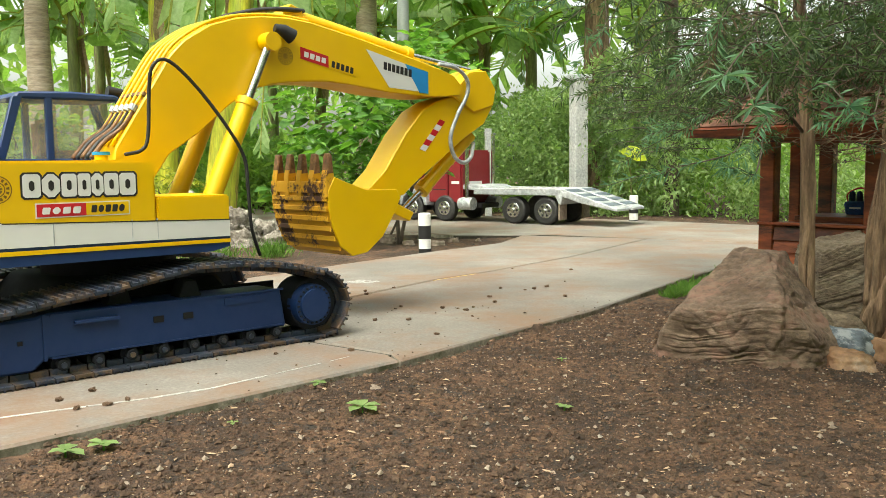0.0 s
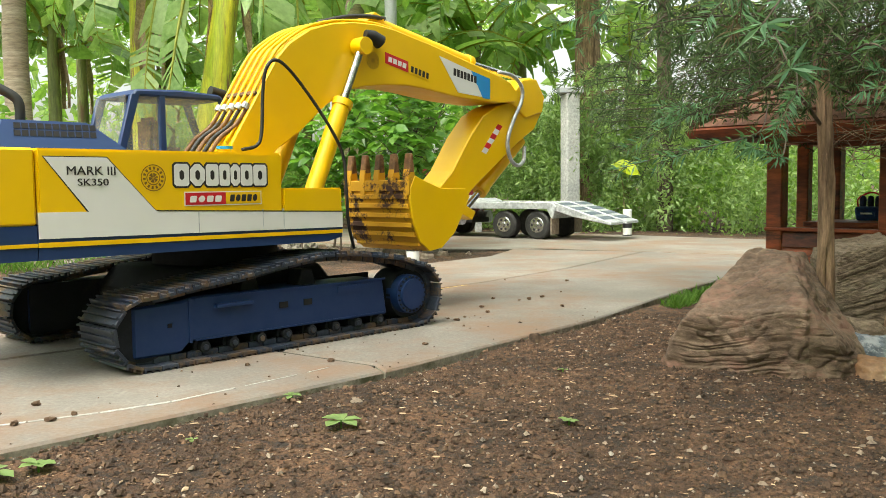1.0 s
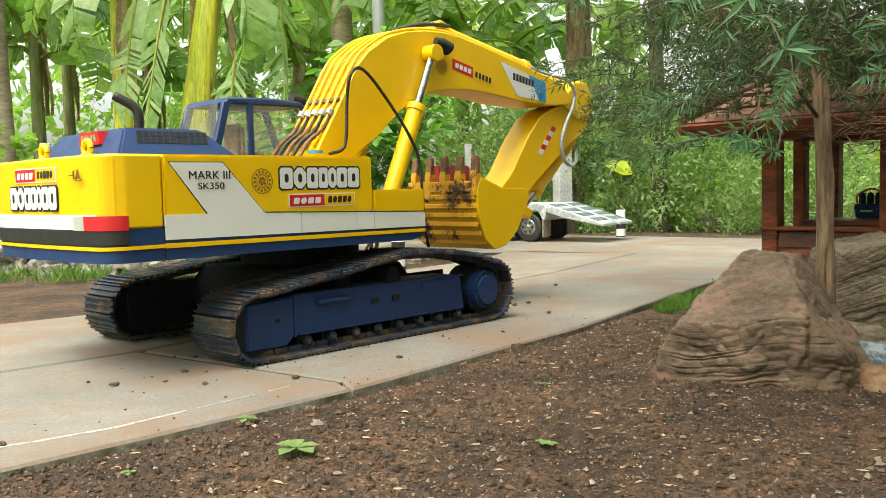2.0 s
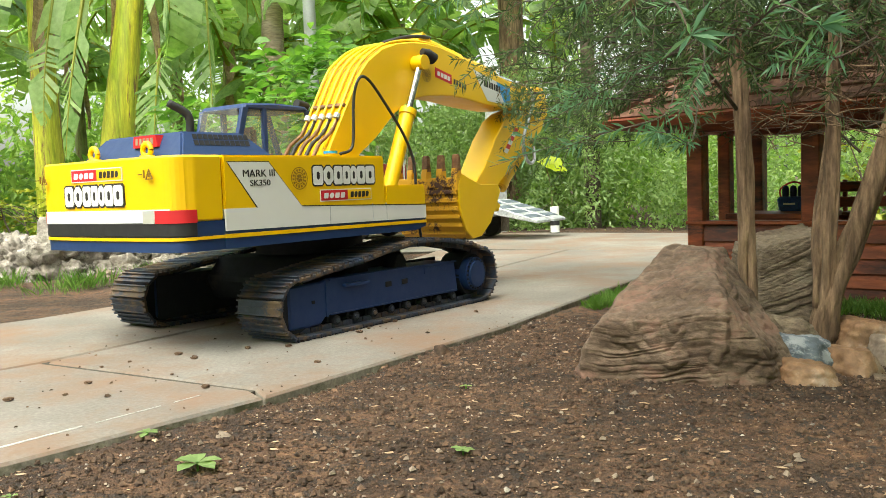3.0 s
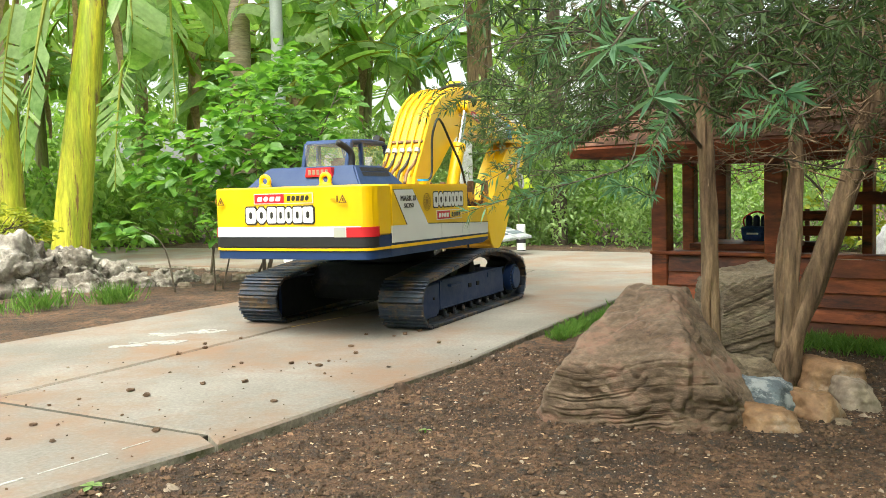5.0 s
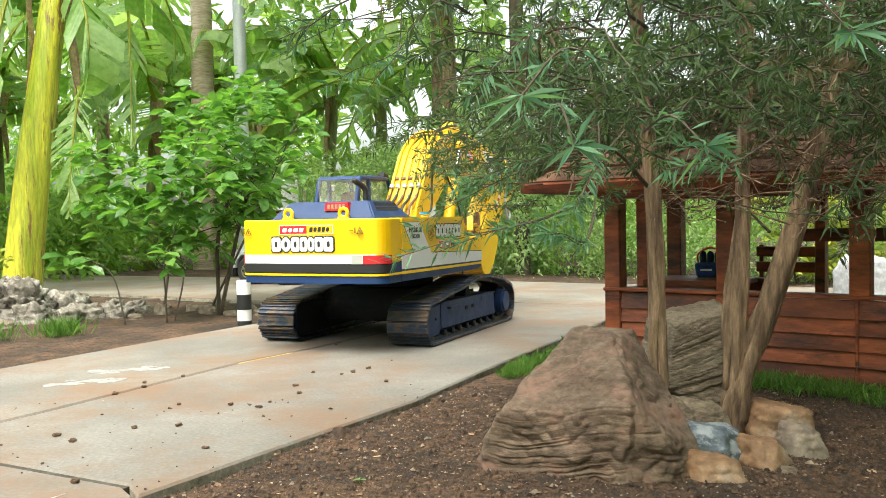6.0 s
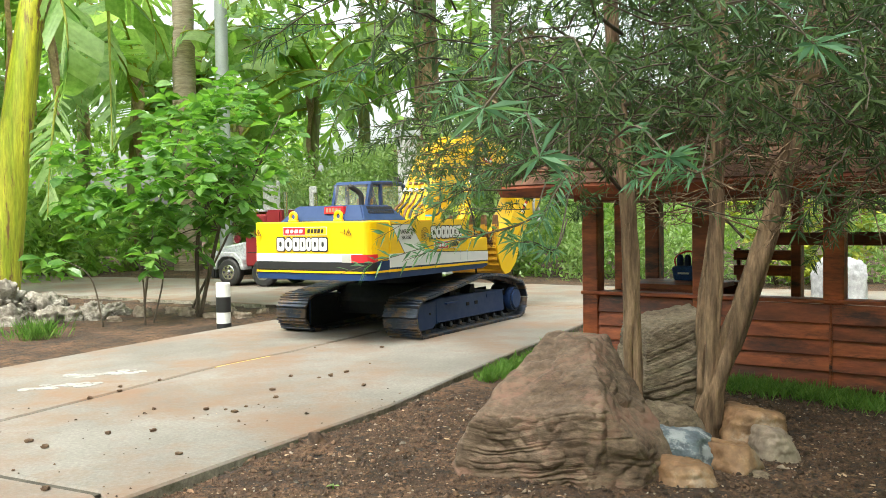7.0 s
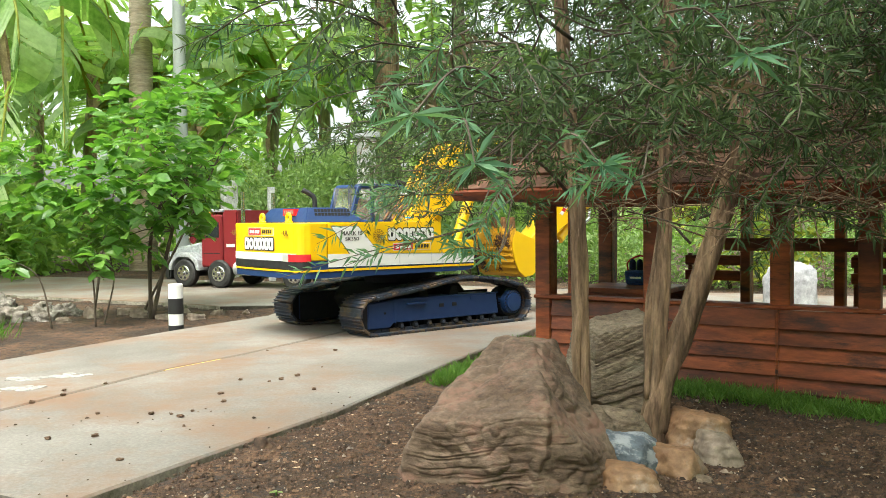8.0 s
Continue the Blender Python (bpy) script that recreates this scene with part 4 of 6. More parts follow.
# ---- rocks ----
def rock(name, label, at, planes, material, seed, strata=(0, 0, 1), layer=0.010, rough=0.02, sub=5, turn=0.0, freq=1.0, sharp=14, layered=99, fine=1.0, crack=0.0, plates=0.8, broken=0.0):
    """A boulder cut by planes (normal, distance), worn by noise; the first planes show broken layers across the direction strata."""
    bm = bmesh.new()
    bmesh.ops.create_icosphere(bm, subdivisions=sub, radius=1.0)
    ns = [(Vector(n).normalized(), h) for n, h in planes]
    sd = Vector(strata).normalized()
    off = Vector((seed * 7.3, seed * 3.1, seed * 1.7))
    for v in bm.verts:
        d = v.co.normalized()
        every = [max(0.0, d.dot(n) / h) for n, h in ns]
        inv = sum(e ** sharp for e in every) ** (1 / sharp)
        r = 1 / max(inv, 1e-3)
        p = d * r
        q = p + off
        w = 0.6 * noise.noise(q * 9 * freq) + 0.4 * noise.noise(q * 23 * freq) + 0.55 * abs(noise.noise(q * 47 * freq))
        top = max(every)
        lie = max(every[:layered]) / max(top, 1e-6) + 0.05 * noise.noise(q * 16)
        lie = min(1.0, max(0.12, (lie - 0.93) / 0.05))
        s = p.dot(sd) + (0.018 + 0.016 * broken) * noise.noise(q * 5) + (0.004 + 0.004 * broken) * noise.noise(q * 17)
        lie *= 1 - broken * min(0.9, max(0.0, 0.35 + 1.6 * noise.noise(q * 11)))
        led = noise.noise((s * 105 * fine, q.x * 3.5, q.y * 3.5)) + 0.65 * noise.noise((s * 230 * fine, q.x * 8, q.y * 8)) + 0.3 * noise.noise(q * 60)
        led = max(-1.0, min(plates, led * 2.3))
        rift = max(0.0, 1 - 9 * abs(noise.noise(q * 7.5 + Vector((0, 0, 3))))) * max(0.0, 0.3 + noise.noise(q * 4))
        v.co = p * (1 + rough / max(r, 0.05) * w * 0.35) + d * (layer * led * lie - crack * rift)
    ob = part(name, bm, material, smooth=True)
    ob.matrix_world = pose(*at, 0, 0, turn)
    return tagged(ob, label, "rock")


def cut(n, p):
    """A cutting plane by its normal and a point on it."""
    n = Vector(n).normalized()
    return n, n.dot(Vector(p))


B0 = (0.665, 1.860, 0.055)
_at = lambda n, p: cut(n, (p[0] - B0[0], p[1] - B0[1], p[2] - B0[2]))
rock("boulder", "large layered brown sandstone boulder on the soil", B0,
     [_at((-0.62, -0.76, -0.06), (0.640, 1.730, 0.05)), _at((0.03, -1, 0.02), (0.68, 1.706, 0.06)), _at((0.72, -0.68, 0.12), (0.752, 1.716, 0.05)),
      _at((-0.402, -0.307, 0.862), (0.52, 1.83, 0.083)), _at((0.674, -0.43, 0.60), (0.684, 1.705, 0.114)), _at((-0.60, 0.35, 0.43), (0.522, 1.83, 0.083)),
      _at((-1, -0.1, -0.10), (0.494, 1.86, 0.03)), _at((-0.80, -0.45, 0.38), (0.512, 1.835, 0.078)), _at((0.12, 0.10, 1), (0.72, 1.96, 0.188)), _at((0.95, 0.1, 0.25), (0.822, 1.90, 0.06)),
      _at((0, 1, 0.3), (0.7, 2.03, 0.1)), ((0, 0, -1), 0.12)],
     M["rock"], 1.0, strata=(-0.13, -0.12, 1), layer=0.0030, sub=8, rough=0.036, sharp=30, layered=3, crack=0.0085, fine=1.7, plates=0.15, broken=1.0)
rock("upright_boulder", "grey layered boulder standing behind the large one", (0.976, 2.132, 0.100),
     [cut((-0.1, -1, 0.12), (0, -0.062, 0)), cut((-1, -0.25, 0.16), (-0.072, 0, 0)), cut((1, -0.35, -0.14), (0.084, 0, 0)), cut((-0.26, -0.1, 1), (0, 0, 0.088)),
      cut((0.62, 0, 0.78), (0.076, 0, 0.090)), cut((0.1, 1, 0.1), (0, 0.08, 0)), cut((-0.5, -0.3, -0.7), (-0.045, 0, -0.088)), cut((0.6, -0.1, -0.75), (0.055, 0, -0.08)), ((0, 0, -1), 0.115)],
     M["rock_grey"], 2.0, strata=(-0.40, -0.15, 1), layer=0.0034, sub=7, turn=-11.8, sharp=30, rough=0.026, crack=0.005, fine=1.9, plates=0.2)
_round = lambda a, b, c: [((1, 0, 0.1), a), ((-1, 0.1, 0.1), a), ((0.1, 1, 0), b), ((0, -1, 0.2), b), ((0.1, 0, 1), c), ((0, 0, -1), c), ((-0.7, -0.5, 0.6), 0.9 * a), ((0.6, -0.6, 0.6), 0.85 * a), ((0.5, 0.6, 0.7), 0.9 * a)]
STONES = [("stone", "blue-grey stone with pale patches", "stone_blue", (0.868, 1.845, 0.004), (0.056, 0.048, 0.036), 20),
          ("stone", "flat brown stone lying on soil", "stone_brown", (0.825, 1.738, -0.012), (0.046, 0.032, 0.029), -10),
          ("stone", "brown angular stone on the soil", "stone_brown", (0.944, 1.812, -0.012), (0.039, 0.032, 0.031), 35),
          ("stone", "tan rounded stone beside the stems", "stone_brown", (1.062, 1.965, 0.0), (0.056, 0.040, 0.036), -25),
          ("stone", "pale beige egg-shaped stone on soil", "stone_beige", (1.047, 1.870, -0.008), (0.033, 0.030, 0.031), 0),
          ("stone", "small grey stone wedged by boulders", "rock_grey", (0.925, 1.995, 0.0), (0.05, 0.04, 0.045), 10),
          ("stone", "small grey stone wedged by boulders", "rock_grey", (0.86, 1.975, 0.01), (0.045, 0.04, 0.05), 60),
          ("stone", "small beige stone on the soil", "stone_beige", (1.075, 1.885, -0.02), (0.016, 0.014, 0.014), 0),
          ("stone", "small grey stone wedged by boulders", "rock_grey", (0.965, 1.77, -0.028), (0.016, 0.013, 0.011), 0),
          ("stone", "clay-coloured stone lump on the soil", "clod", (0.283, 2.081, -0.008), (0.017, 0.013, 0.018), 25),
          ("stone", "clay-coloured stone lump on the soil", "stone_beige", (-0.05, 1.62, -0.02), (0.012, 0.01, 0.011), 0)]
for _k, (_n, _l, _mt, _at, _sz, _tr) in enumerate(STONES):
    tagged(rock(_n, _l, _at, _round(*_sz), M[_mt], 5.0 + _k, layer=0.0012, rough=0.030, sub=5, turn=_tr, sharp=22 if "angular" in _l else 8, freq=2.0), group="stones by the boulder" if _k < 9 else "")

# pale limestone rubble across the road
_rng = random.Random(4)
RUBBLE = [(-1.42, 4.42, 0.15), (-1.18, 4.30, 0.17), (-0.98, 4.36, 0.12), (-1.72, 4.30, 0.16), (-0.84, 4.52, 0.09), (-1.30, 4.62, 0.13), (-1.62, 4.62, 0.16), (-2.0, 4.4, 0.16), (-1.10, 4.18, 0.06), (-0.78, 4.30, 0.05), (-0.60, 4.44, 0.055), (-1.9, 4.12, 0.09),
          (-0.55, 4.62, 0.05), (-0.42, 4.50, 0.035), (-0.22, 4.42, 0.035), (-0.12, 4.32, 0.025), (0.02, 4.28, 0.03), (-0.30, 4.60, 0.03), (-0.68, 4.75, 0.05), (0.10, 4.42, 0.025), (0.22, 4.45, 0.02),
          (-1.55, 4.22, 0.08), (-1.36, 4.20, 0.07), (-1.27, 4.13, 0.05), (-1.05, 4.48, 0.11), (-0.90, 4.26, 0.06), (-1.80, 4.55, 0.14), (-1.48, 4.10, 0.05), (-0.72, 4.42, 0.06), (-0.95, 4.12, 0.03), (-1.62, 4.06, 0.035), (-0.50, 4.30, 0.025), (-0.05, 4.55, 0.03)]
for _x, _y, _s in RUBBLE:
    _q = [_s * _rng.uniform(0.75, 1.1) for _ in range(3)]
    tagged(rock("rubble_stone", "pitted pale limestone lump lying on the bed", (_x, _y, _s * 0.35 - 0.02), _round(_q[0], _q[1], _q[2] * 0.8), M["limestone"] if _s > 0.045 else M["stone_beige"], _x * 3 + _y, layer=_s * 0.12, rough=_s * 1.9, sub=5 if _s > 0.1 else 4, crack=_s * 0.16, freq=0.12 / _s, fine=0.12 / _s * 0.4, turn=_rng.uniform(0, 180)), group="limestone rubble")


# ---- clods on the road, litter on the soil ----
CLODS = [(-0.35, 2.08), (-0.31, 2.12), (-0.23, 2.17), (-0.21, 2.55), (-0.16, 2.62), (-0.17, 2.68), (-0.09, 2.75), (0.10, 2.36), (0.12, 2.33), (0.14, 2.38), (0.06, 2.37), (0.19, 2.55), (0.23, 2.72), (0.30, 2.68), (0.37, 2.74), (0.33, 2.70), (0.20, 2.46), (-0.02, 2.20),
         (-0.19, 2.12), (-0.20, 1.98), (-0.33, 1.94), (-0.10, 2.2), (-0.34, 1.86), (-0.42, 1.84), (-0.52, 1.56), (-0.50, 1.45), (-0.46, 1.47), (-0.55, 1.50), (-0.44, 1.50), (0.40, 2.55), (-0.05, 2.40), (0.44, 2.86), (0.05, 2.02), (-0.12, 1.86), (0.30, 3.2), (0.5, 3.15)]
_clod = []
for _k in range(3):
    bm = bmesh.new()
    bmesh.ops.create_icosphere(bm, subdivisions=2, radius=1)
    for v in bm.verts:
        v.co *= 0.75 + 0.5 * noise.noise(v.co * 1.6 + Vector((_k * 5, 0, 0)))
        v.co.z *= 0.7
    _clod.append(bm)
_cm = []
for bm in _clod:
    me = bpy.data.meshes.new("clod")
    bm.to_mesh(me)
    bm.free()
    me.materials.append(M["clod"])
    _cm.append(me)
for _k, (_x, _y) in enumerate(CLODS):
    ob = new("clod", _cm[_k % 3])
    _s = _rng.uniform(0.003, 0.0078)
    ob.matrix_world = pose(_x, _y, _s * 0.45, 0, 0, _rng.uniform(0, 360)) @ Matrix.Diagonal((_s * 1.25, _s, _s, 1))
    tagged(ob, "dry brown clod of earth fallen on concrete", "clod", "clods on the road")


def litter():
    """Grit, crumbs and chips over the near soil, and pale pebbles."""
    rng = np.random.default_rng(3)
    out = {"clod": [], "stone_beige": [], "dry_leaf": [], "limestone": []}
    base = np.array([(1, 0, 0), (0.1, 1, 0.1), (-1, 0.1, 0), (0, -1, 0.05), (0.45, 0.25, 0.72), (-0.45, -0.2, 0.66)])
    fc = np.array([(0, 1, 4), (1, 2, 5), (1, 5, 4), (2, 3, 5), (3, 0, 4), (3, 4, 5)])
    for _ in range(95000):
        y = 0.75 + 1.75 * rng.random() ** 1.15
        x = rng.uniform(-0.5, 1.45)
        if inside((x, y), ROAD_POLY) and rng.random() > 0.006:
            continue
        big = rng.random() + 0.05 * noise.noise((x * 5, y * 5, 2))
        s = 0.0009 + 0.0020 * rng.random() + (0.0042 * rng.random() ** 1.5 if big > 0.82 else 0)
        kind = rng.choice(["clod", "stone_beige", "dry_leaf", "limestone"], p=[0.905, 0.042, 0.047, 0.006])
        a = rng.uniform(0, 6.28)
        c, sn = math.cos(a), math.sin(a)
        st = np.array([1.5, 0.6, 0.45]) if kind == "dry_leaf" else np.array([1.1, 0.9, 1.1])
        b = base * rng.uniform(0.6, 1.3, (6, 3)) * s * st
        b = np.stack([b[:, 0] * c - b[:, 1] * sn, b[:, 0] * sn + b[:, 1] * c, b[:, 2]], 1)
        z = soil_height(x, y) if not inside((x, y), ROAD_POLY) else 0.0
        out[kind].append((b + (x, y, z + s * 0.25), fc))
    for kind, name, label in (("clod", "soil_crumbs", "dark crumbs of earth on the soil"), ("stone_beige", "grit", "small beige grit on the soil"), ("dry_leaf", "wood_chips", "dry leaf and bark chips on the soil"), ("limestone", "white_grit", "small pale pebbles on the soil")):
        v, f = joined(out[kind])
        tagged(arrays(name, v, f, M[kind]), label, "litter", kind="stuff")


litter()

# chalky scrapes and the ochre filler in the joint
_bm = bmesh.new()
for _a, _b, _w in (((-0.62, 1.395), (-0.410, 1.511), 0.0032), ((-0.408, 1.512), (-0.325, 1.571), 0.0036), ((-0.324, 1.572), (-0.248, 1.658), 0.0030), ((-0.235, 1.672), (-0.165, 1.752), 0.0014), ((-0.15, 1.77), (-0.118, 1.809), 0.0010)):
    _d = (Vector(_b) - Vector(_a)).normalized()
    _n = Vector((-_d.y, _d.x)) * _w
    prism([tuple(Vector(_a) - _n), tuple(Vector(_b) - _n), tuple(Vector(_b) + _n), tuple(Vector(_a) + _n)], -0.002, 0.0008, bm=_bm, axis="z")
tagged(part("scrape", _bm, M["chalk"]), "pale scraped lines on the concrete", "scrape", kind="structure")
_bm = bmesh.new()
for _k in range(60):
    _p = Vector((-0.406, 2.709)).lerp(Vector((-0.243, 2.753)), _rng.random()) if _k % 2 else Vector((-0.347, 2.885)).lerp(Vector((-0.161, 2.902)), _rng.random())
    _x, _y = _p.x + _rng.gauss(0, 0.006), _p.y + _rng.gauss(0, 0.012)
    _r = _rng.uniform(0.006, 0.020)
    prism([(_x + _r * math.cos(a) * 1.3 * _rng.uniform(0.6, 1), _y + _r * math.sin(a) * _rng.uniform(0.6, 1)) for a in [2 * math.pi * i / 9 for i in range(9)]], -0.002, 0.0006 + 0.00001 * _k, bm=_bm, axis="z")
tagged(part("paint_patch", _bm, M["splash"]), "white cement splash dried on the concrete", "splash", kind="structure")
_bm = bmesh.new()
for _a, _b in (((0.03, 2.932), (0.17, 3.088)),):
    prism([(_a[0] - 0.004, _a[1] + 0.003), (_b[0] - 0.004, _b[1] + 0.003), (_b[0] + 0.004, _b[1] - 0.003), (_a[0] + 0.004, _a[1] - 0.003)], -0.03, -0.0015, bm=_bm, axis="z")
_jm = bmesh.new()
for _line, _w in ((MIDDLE, 0.0075), ([(-0.485, 2.162), (-0.04, 1.833)], 0.008), (KERB[4:], 0.011)):
    _l, _r2 = shifted(_line, _w), shifted(_line, -_w)
    for _i in range(len(_line) - 1):
        prism([_l[_i], _l[_i + 1], _r2[_i + 1], _r2[_i]], -0.04, -0.0035, bm=_jm, axis="z")
tagged(part("slab_joint", _jm, M["joint"]), "dark earth and moss in the slab joints", "joint", kind="structure")
tagged(part("joint_filler", _bm, M["ochre"]), "ochre filler in the slab joint", "joint", kind="structure")


# ---- bollards, posts and pole ----
def bollard(x, y):
    b = thing("bollard", "white pipe bollard with a black band, scuffed, beside the road", "bollard", pose(x, y, 0), "roadside bollards")
    part("pipe", tube([(0, 0, -0.03), (0, 0, 0.156), (0, 0, 0.160)], [0.027, 0.027, 0.024], 22), M["white"], b)
    part("band", tube([(0, 0, 0.048), (0, 0, 0.106)], 0.0278, 22), M["black"], b, "black band")
    part("foot_band", tube([(0, 0, -0.02), (0, 0, 0.006)], 0.0278, 22), M["black"], b, "dirty black foot")
    return b


bollard(-0.029, 3.922)
bollard(1.234, 5.644)


def square_post(x, y, h, w, label):
    p = part("concrete_post", box(-w / 2, w / 2, -w / 2, w / 2, -0.05, h, w * 0.06), M["galv_post"])
    p.matrix_world = pose(x, y, 0, 0, 0, 20)
    tagged(p, label, "post")


M["galv_post"] = surface("weathered_white_concrete", (0.36, 0.37, 0.37), (0.48, 0.48, 0.47), 5, 0.85, fine=60, relief=0.3, dirt=(0.22, 0.20, 0.17), dirt_at=(0.58, 0.75))
square_post(0.985, 6.32, 0.93, 0.10, "square white concrete post behind the trailer")
_cap = tagged(part("post_lamp", box(0.90, 1.07, 6.26, 6.38, 0.93, 0.975, 0.008), M["pole"]), "flat pale lamp box on the post top", "lamp")
square_post(0.075, 7.0, 0.68, 0.10, "square white concrete post behind the truck")
square_post(0.364, 6.58, 0.62, 0.04, "slim weathered concrete post by the truck")
square_post(-2.05, 5.35, 0.62, 0.055, "short weathered stake among leaves")
_p = thing("lamp_pole", "tall slim grey metal pole", "pole", pose(-0.29, 7.49, 0))
part("shaft", tube([(0, 0, -0.1), (0, 0, 2.2), (0, 0, 3.4)], [0.052, 0.048, 0.04], 18), M["pole"], _p)
part("collar", tube([(0, 0, 0.0), (0, 0, 0.06)], 0.07, 18), M["pole"], _p)


# ---- wooden playhouse ----
def playhouse():
    root = thing("wooden_playhouse", "small red-brown stained wooden pavilion with lap-board walls", "playhouse", pose(0.989, 2.711, 0, 0, 0, -45))
    # local x runs along the front, y to the back
    L, D, sill, lint = 1.15, 0.46, 0.185, 0.425
    for x in (0.0, 0.295, 0.593, 0.775, 1.11):
        part("post", box(x, x + 0.044, 0.0, 0.044, -0.02, 0.475, 0.003), M["wood"], root)
    for x in (0.0, 0.17, 0.42, 0.66, 0.90, 1.11):
        w = 0.044 if x in (0.0, 1.11) else 0.026
        part("post", box(x, x + w, D - 0.044, D, -0.02, 0.475, 0.003), M["wood"], root)
    for x in (0.0, 1.11):
        part("post", box(x, x + 0.034, 0.20, 0.234, -0.02, 0.475, 0.003), M["wood"], root)
    # lap boards: five to a side
    def boards(x0, x1, y, t, flip):
        for k in range(-1, 5):
            z0, z1 = 0.036 * k - 0.002, 0.036 * (k + 1) + 0.004
            pr = [(y - 0.011 * flip_s(flip), z0), (y - 0.002 * flip_s(flip), z1), (y + t * flip_s(flip), z1), (y + t * flip_s(flip), z0)]
            b = prism(pr, x0, x1, 0.0012)
            b.transform(Matrix.Translation((0, rnd.uniform(-0.0012, 0.0012), rnd.uniform(-0.0015, 0.0015))))
            part("board", b, M["wood"], root)
    flip_s = lambda f: -1 if f else 1
    rnd = random.Random(7)
    boards(0.045, 0.294, 0.012, 0.012, False)
    boards(0.340, 0.611, -0.002, 0.012, False)
    boards(0.613, 1.11, -0.002, 0.012, False)
    boards(0.045, 0.30, D - 0.012, 0.010, True)
    part("cover_strip", box(0.609, 0.615, -0.0145, -0.004, -0.03, 0.184, 0.001), M["wood"], root)
    for x in (0.006, 1.125):
        for k in range(5):
            part("board", box(x, x + 0.014, 0.046, D - 0.046, 0.037 * k, 0.037 * k + 0.0355, 0.001), M["wood"], root)
    part("sill", box(-0.002, L + 0.002, -0.006, 0.046, sill, sill + 0.009, 0.002), M["wood"], root)
    part("sill", box(-0.002, 0.335, D - 0.05, D + 0.01, sill, sill + 0.011, 0.002), M["wood"], root)
    part("counter", box(0.05, 0.295, 0.13, 0.33, 0.192, 0.206, 0.002), M["wood"], root, "inner counter board")
    part("counter_front", box(0.05, 0.295, 0.13, 0.142, 0.10, 0.192, 0.002), M["wood"], root)
    for y0 in (-0.006, D - 0.044):
        part("lintel", box(-0.02, L + 0.02, y0, y0 + 0.05, lint, lint + 0.06, 0.003), M["wood"], root)
    for x in (-0.006, 1.11):
        part("lintel", box(x, x + 0.045, 0.046, D - 0.046, lint, lint + 0.06, 0.003), M["wood"], root)
    part("rail", box(0.38, 0.80, D - 0.056, D - 0.044, 0.30, 0.335, 0.002), M["wood"], root)
    for x in (0.22, 0.68):
        for z in (0.205, 0.25):
            part("bench_slat", box(x, x + 0.19, D + 0.10, D + 0.112, z, z + 0.03, 0.002), M["wood"], root)
        for xx in (x + 0.005, x + 0.175):
            part("bench_leg", box(xx, xx + 0.012, D + 0.113, D + 0.125, 0.0, 0.285, 0.001), M["wood"], root)
    # hip roof of overlapping boards
    o = 0.15
    e0, e1, f0, f1 = -o, L + o, -o, D + o
    zr, ze = 0.72, 0.462
    ridge = ((e0 + 0.38, D / 2), (e1 - 0.38, D / 2))
    def slope(a, b, c, d, n):
        """Boards across a roof slope between eave a-b and ridge d-c."""
        a, b, c, d = Vector(a), Vector(b), Vector(c), Vector(d)
        nrm = (b - a).cross(d - a).normalized()
        nrm = nrm if nrm.z > 0 else -nrm
        for k in range(n):
            t0, t1 = k / n, (k + 1.12) / n
            t1 = min(t1, 1)
            q = [a.lerp(d, t0) + nrm * 0.010, b.lerp(c, t0) + nrm * 0.010, b.lerp(c, t1) + nrm * 0.002, a.lerp(d, t1) + nrm * 0.002]
            bm = bmesh.new()
            f = bm.faces.new([bm.verts.new(p) for p in q])
            r = bmesh.ops.extrude_face_region(bm, geom=[f])
            for v in r["geom"]:
                if isinstance(v, bmesh.types.BMVert):
                    v.co -= nrm * 0.009
            part("roof_board", bm, M["shingle"], root)
    r0, r1 = (*ridge[0], zr), (*ridge[1], zr)
    A, B, C, Dd = (e0, f0, ze), (e1, f0, ze), (e1, f1, ze), (e0, f1, ze)
    slope(A, B, r1, r0, 7)
    slope(C, Dd, r0, r1, 7)
    slope(Dd, A, r0, r0, 7)
    slope(B, C, r1, r1, 7)
    for p, q in ((A, r0), (B, r1), (C, r1), (Dd, r0), (r0, r1)):
        part("hip_board", tube([Vector(p) + Vector((0, 0, 0.012)), Vector(q) + Vector((0, 0, 0.012))], 0.014, 6), M["shingle"], root)
    for p, q in ((A, B), (B, C), (C, Dd), (Dd, A)):
        part("fascia", tube([Vector(p) - Vector((0, 0, 0.006)), Vector(q) - Vector((0, 0, 0.006))], 0.016, 4), M["wood"], root)
    return root


playhouse()
_b = thing("blue_bag", "small open blue fabric caddy with dark rolls on the counter", "bag", pose(0.989, 2.711, 0, 0, 0, -45) @ pose(0.175, 0.30, 0.206))
part("bag_body", prism([(-0.032, 0.0), (0.032, 0.0), (0.038, 0.036), (0.030, 0.040), (-0.030, 0.040), (-0.038, 0.036)], -0.026, 0.026, 0.006, axis="y"), M["bluebag"], _b)
part("bag_pocket", box(-0.028, 0.028, -0.034, -0.022, 0.006, 0.030, 0.006, 2), M["bluebag"], _b)
part("white_tag", box(-0.016, 0.016, -0.0352, -0.033, 0.018, 0.023), M["white"], _b, "pale tag on the pocket")
for _x in (-0.021, 0.0, 0.021):
    part("roll", tube([(_x, 0, 0.03), (_x, 0, 0.060), (_x, 0, 0.068), (_x, 0, 0.071)], [0.0095, 0.0095, 0.007, 0.002], 14), M["navy_cloth"], _b, "dark navy cloth roll", True)
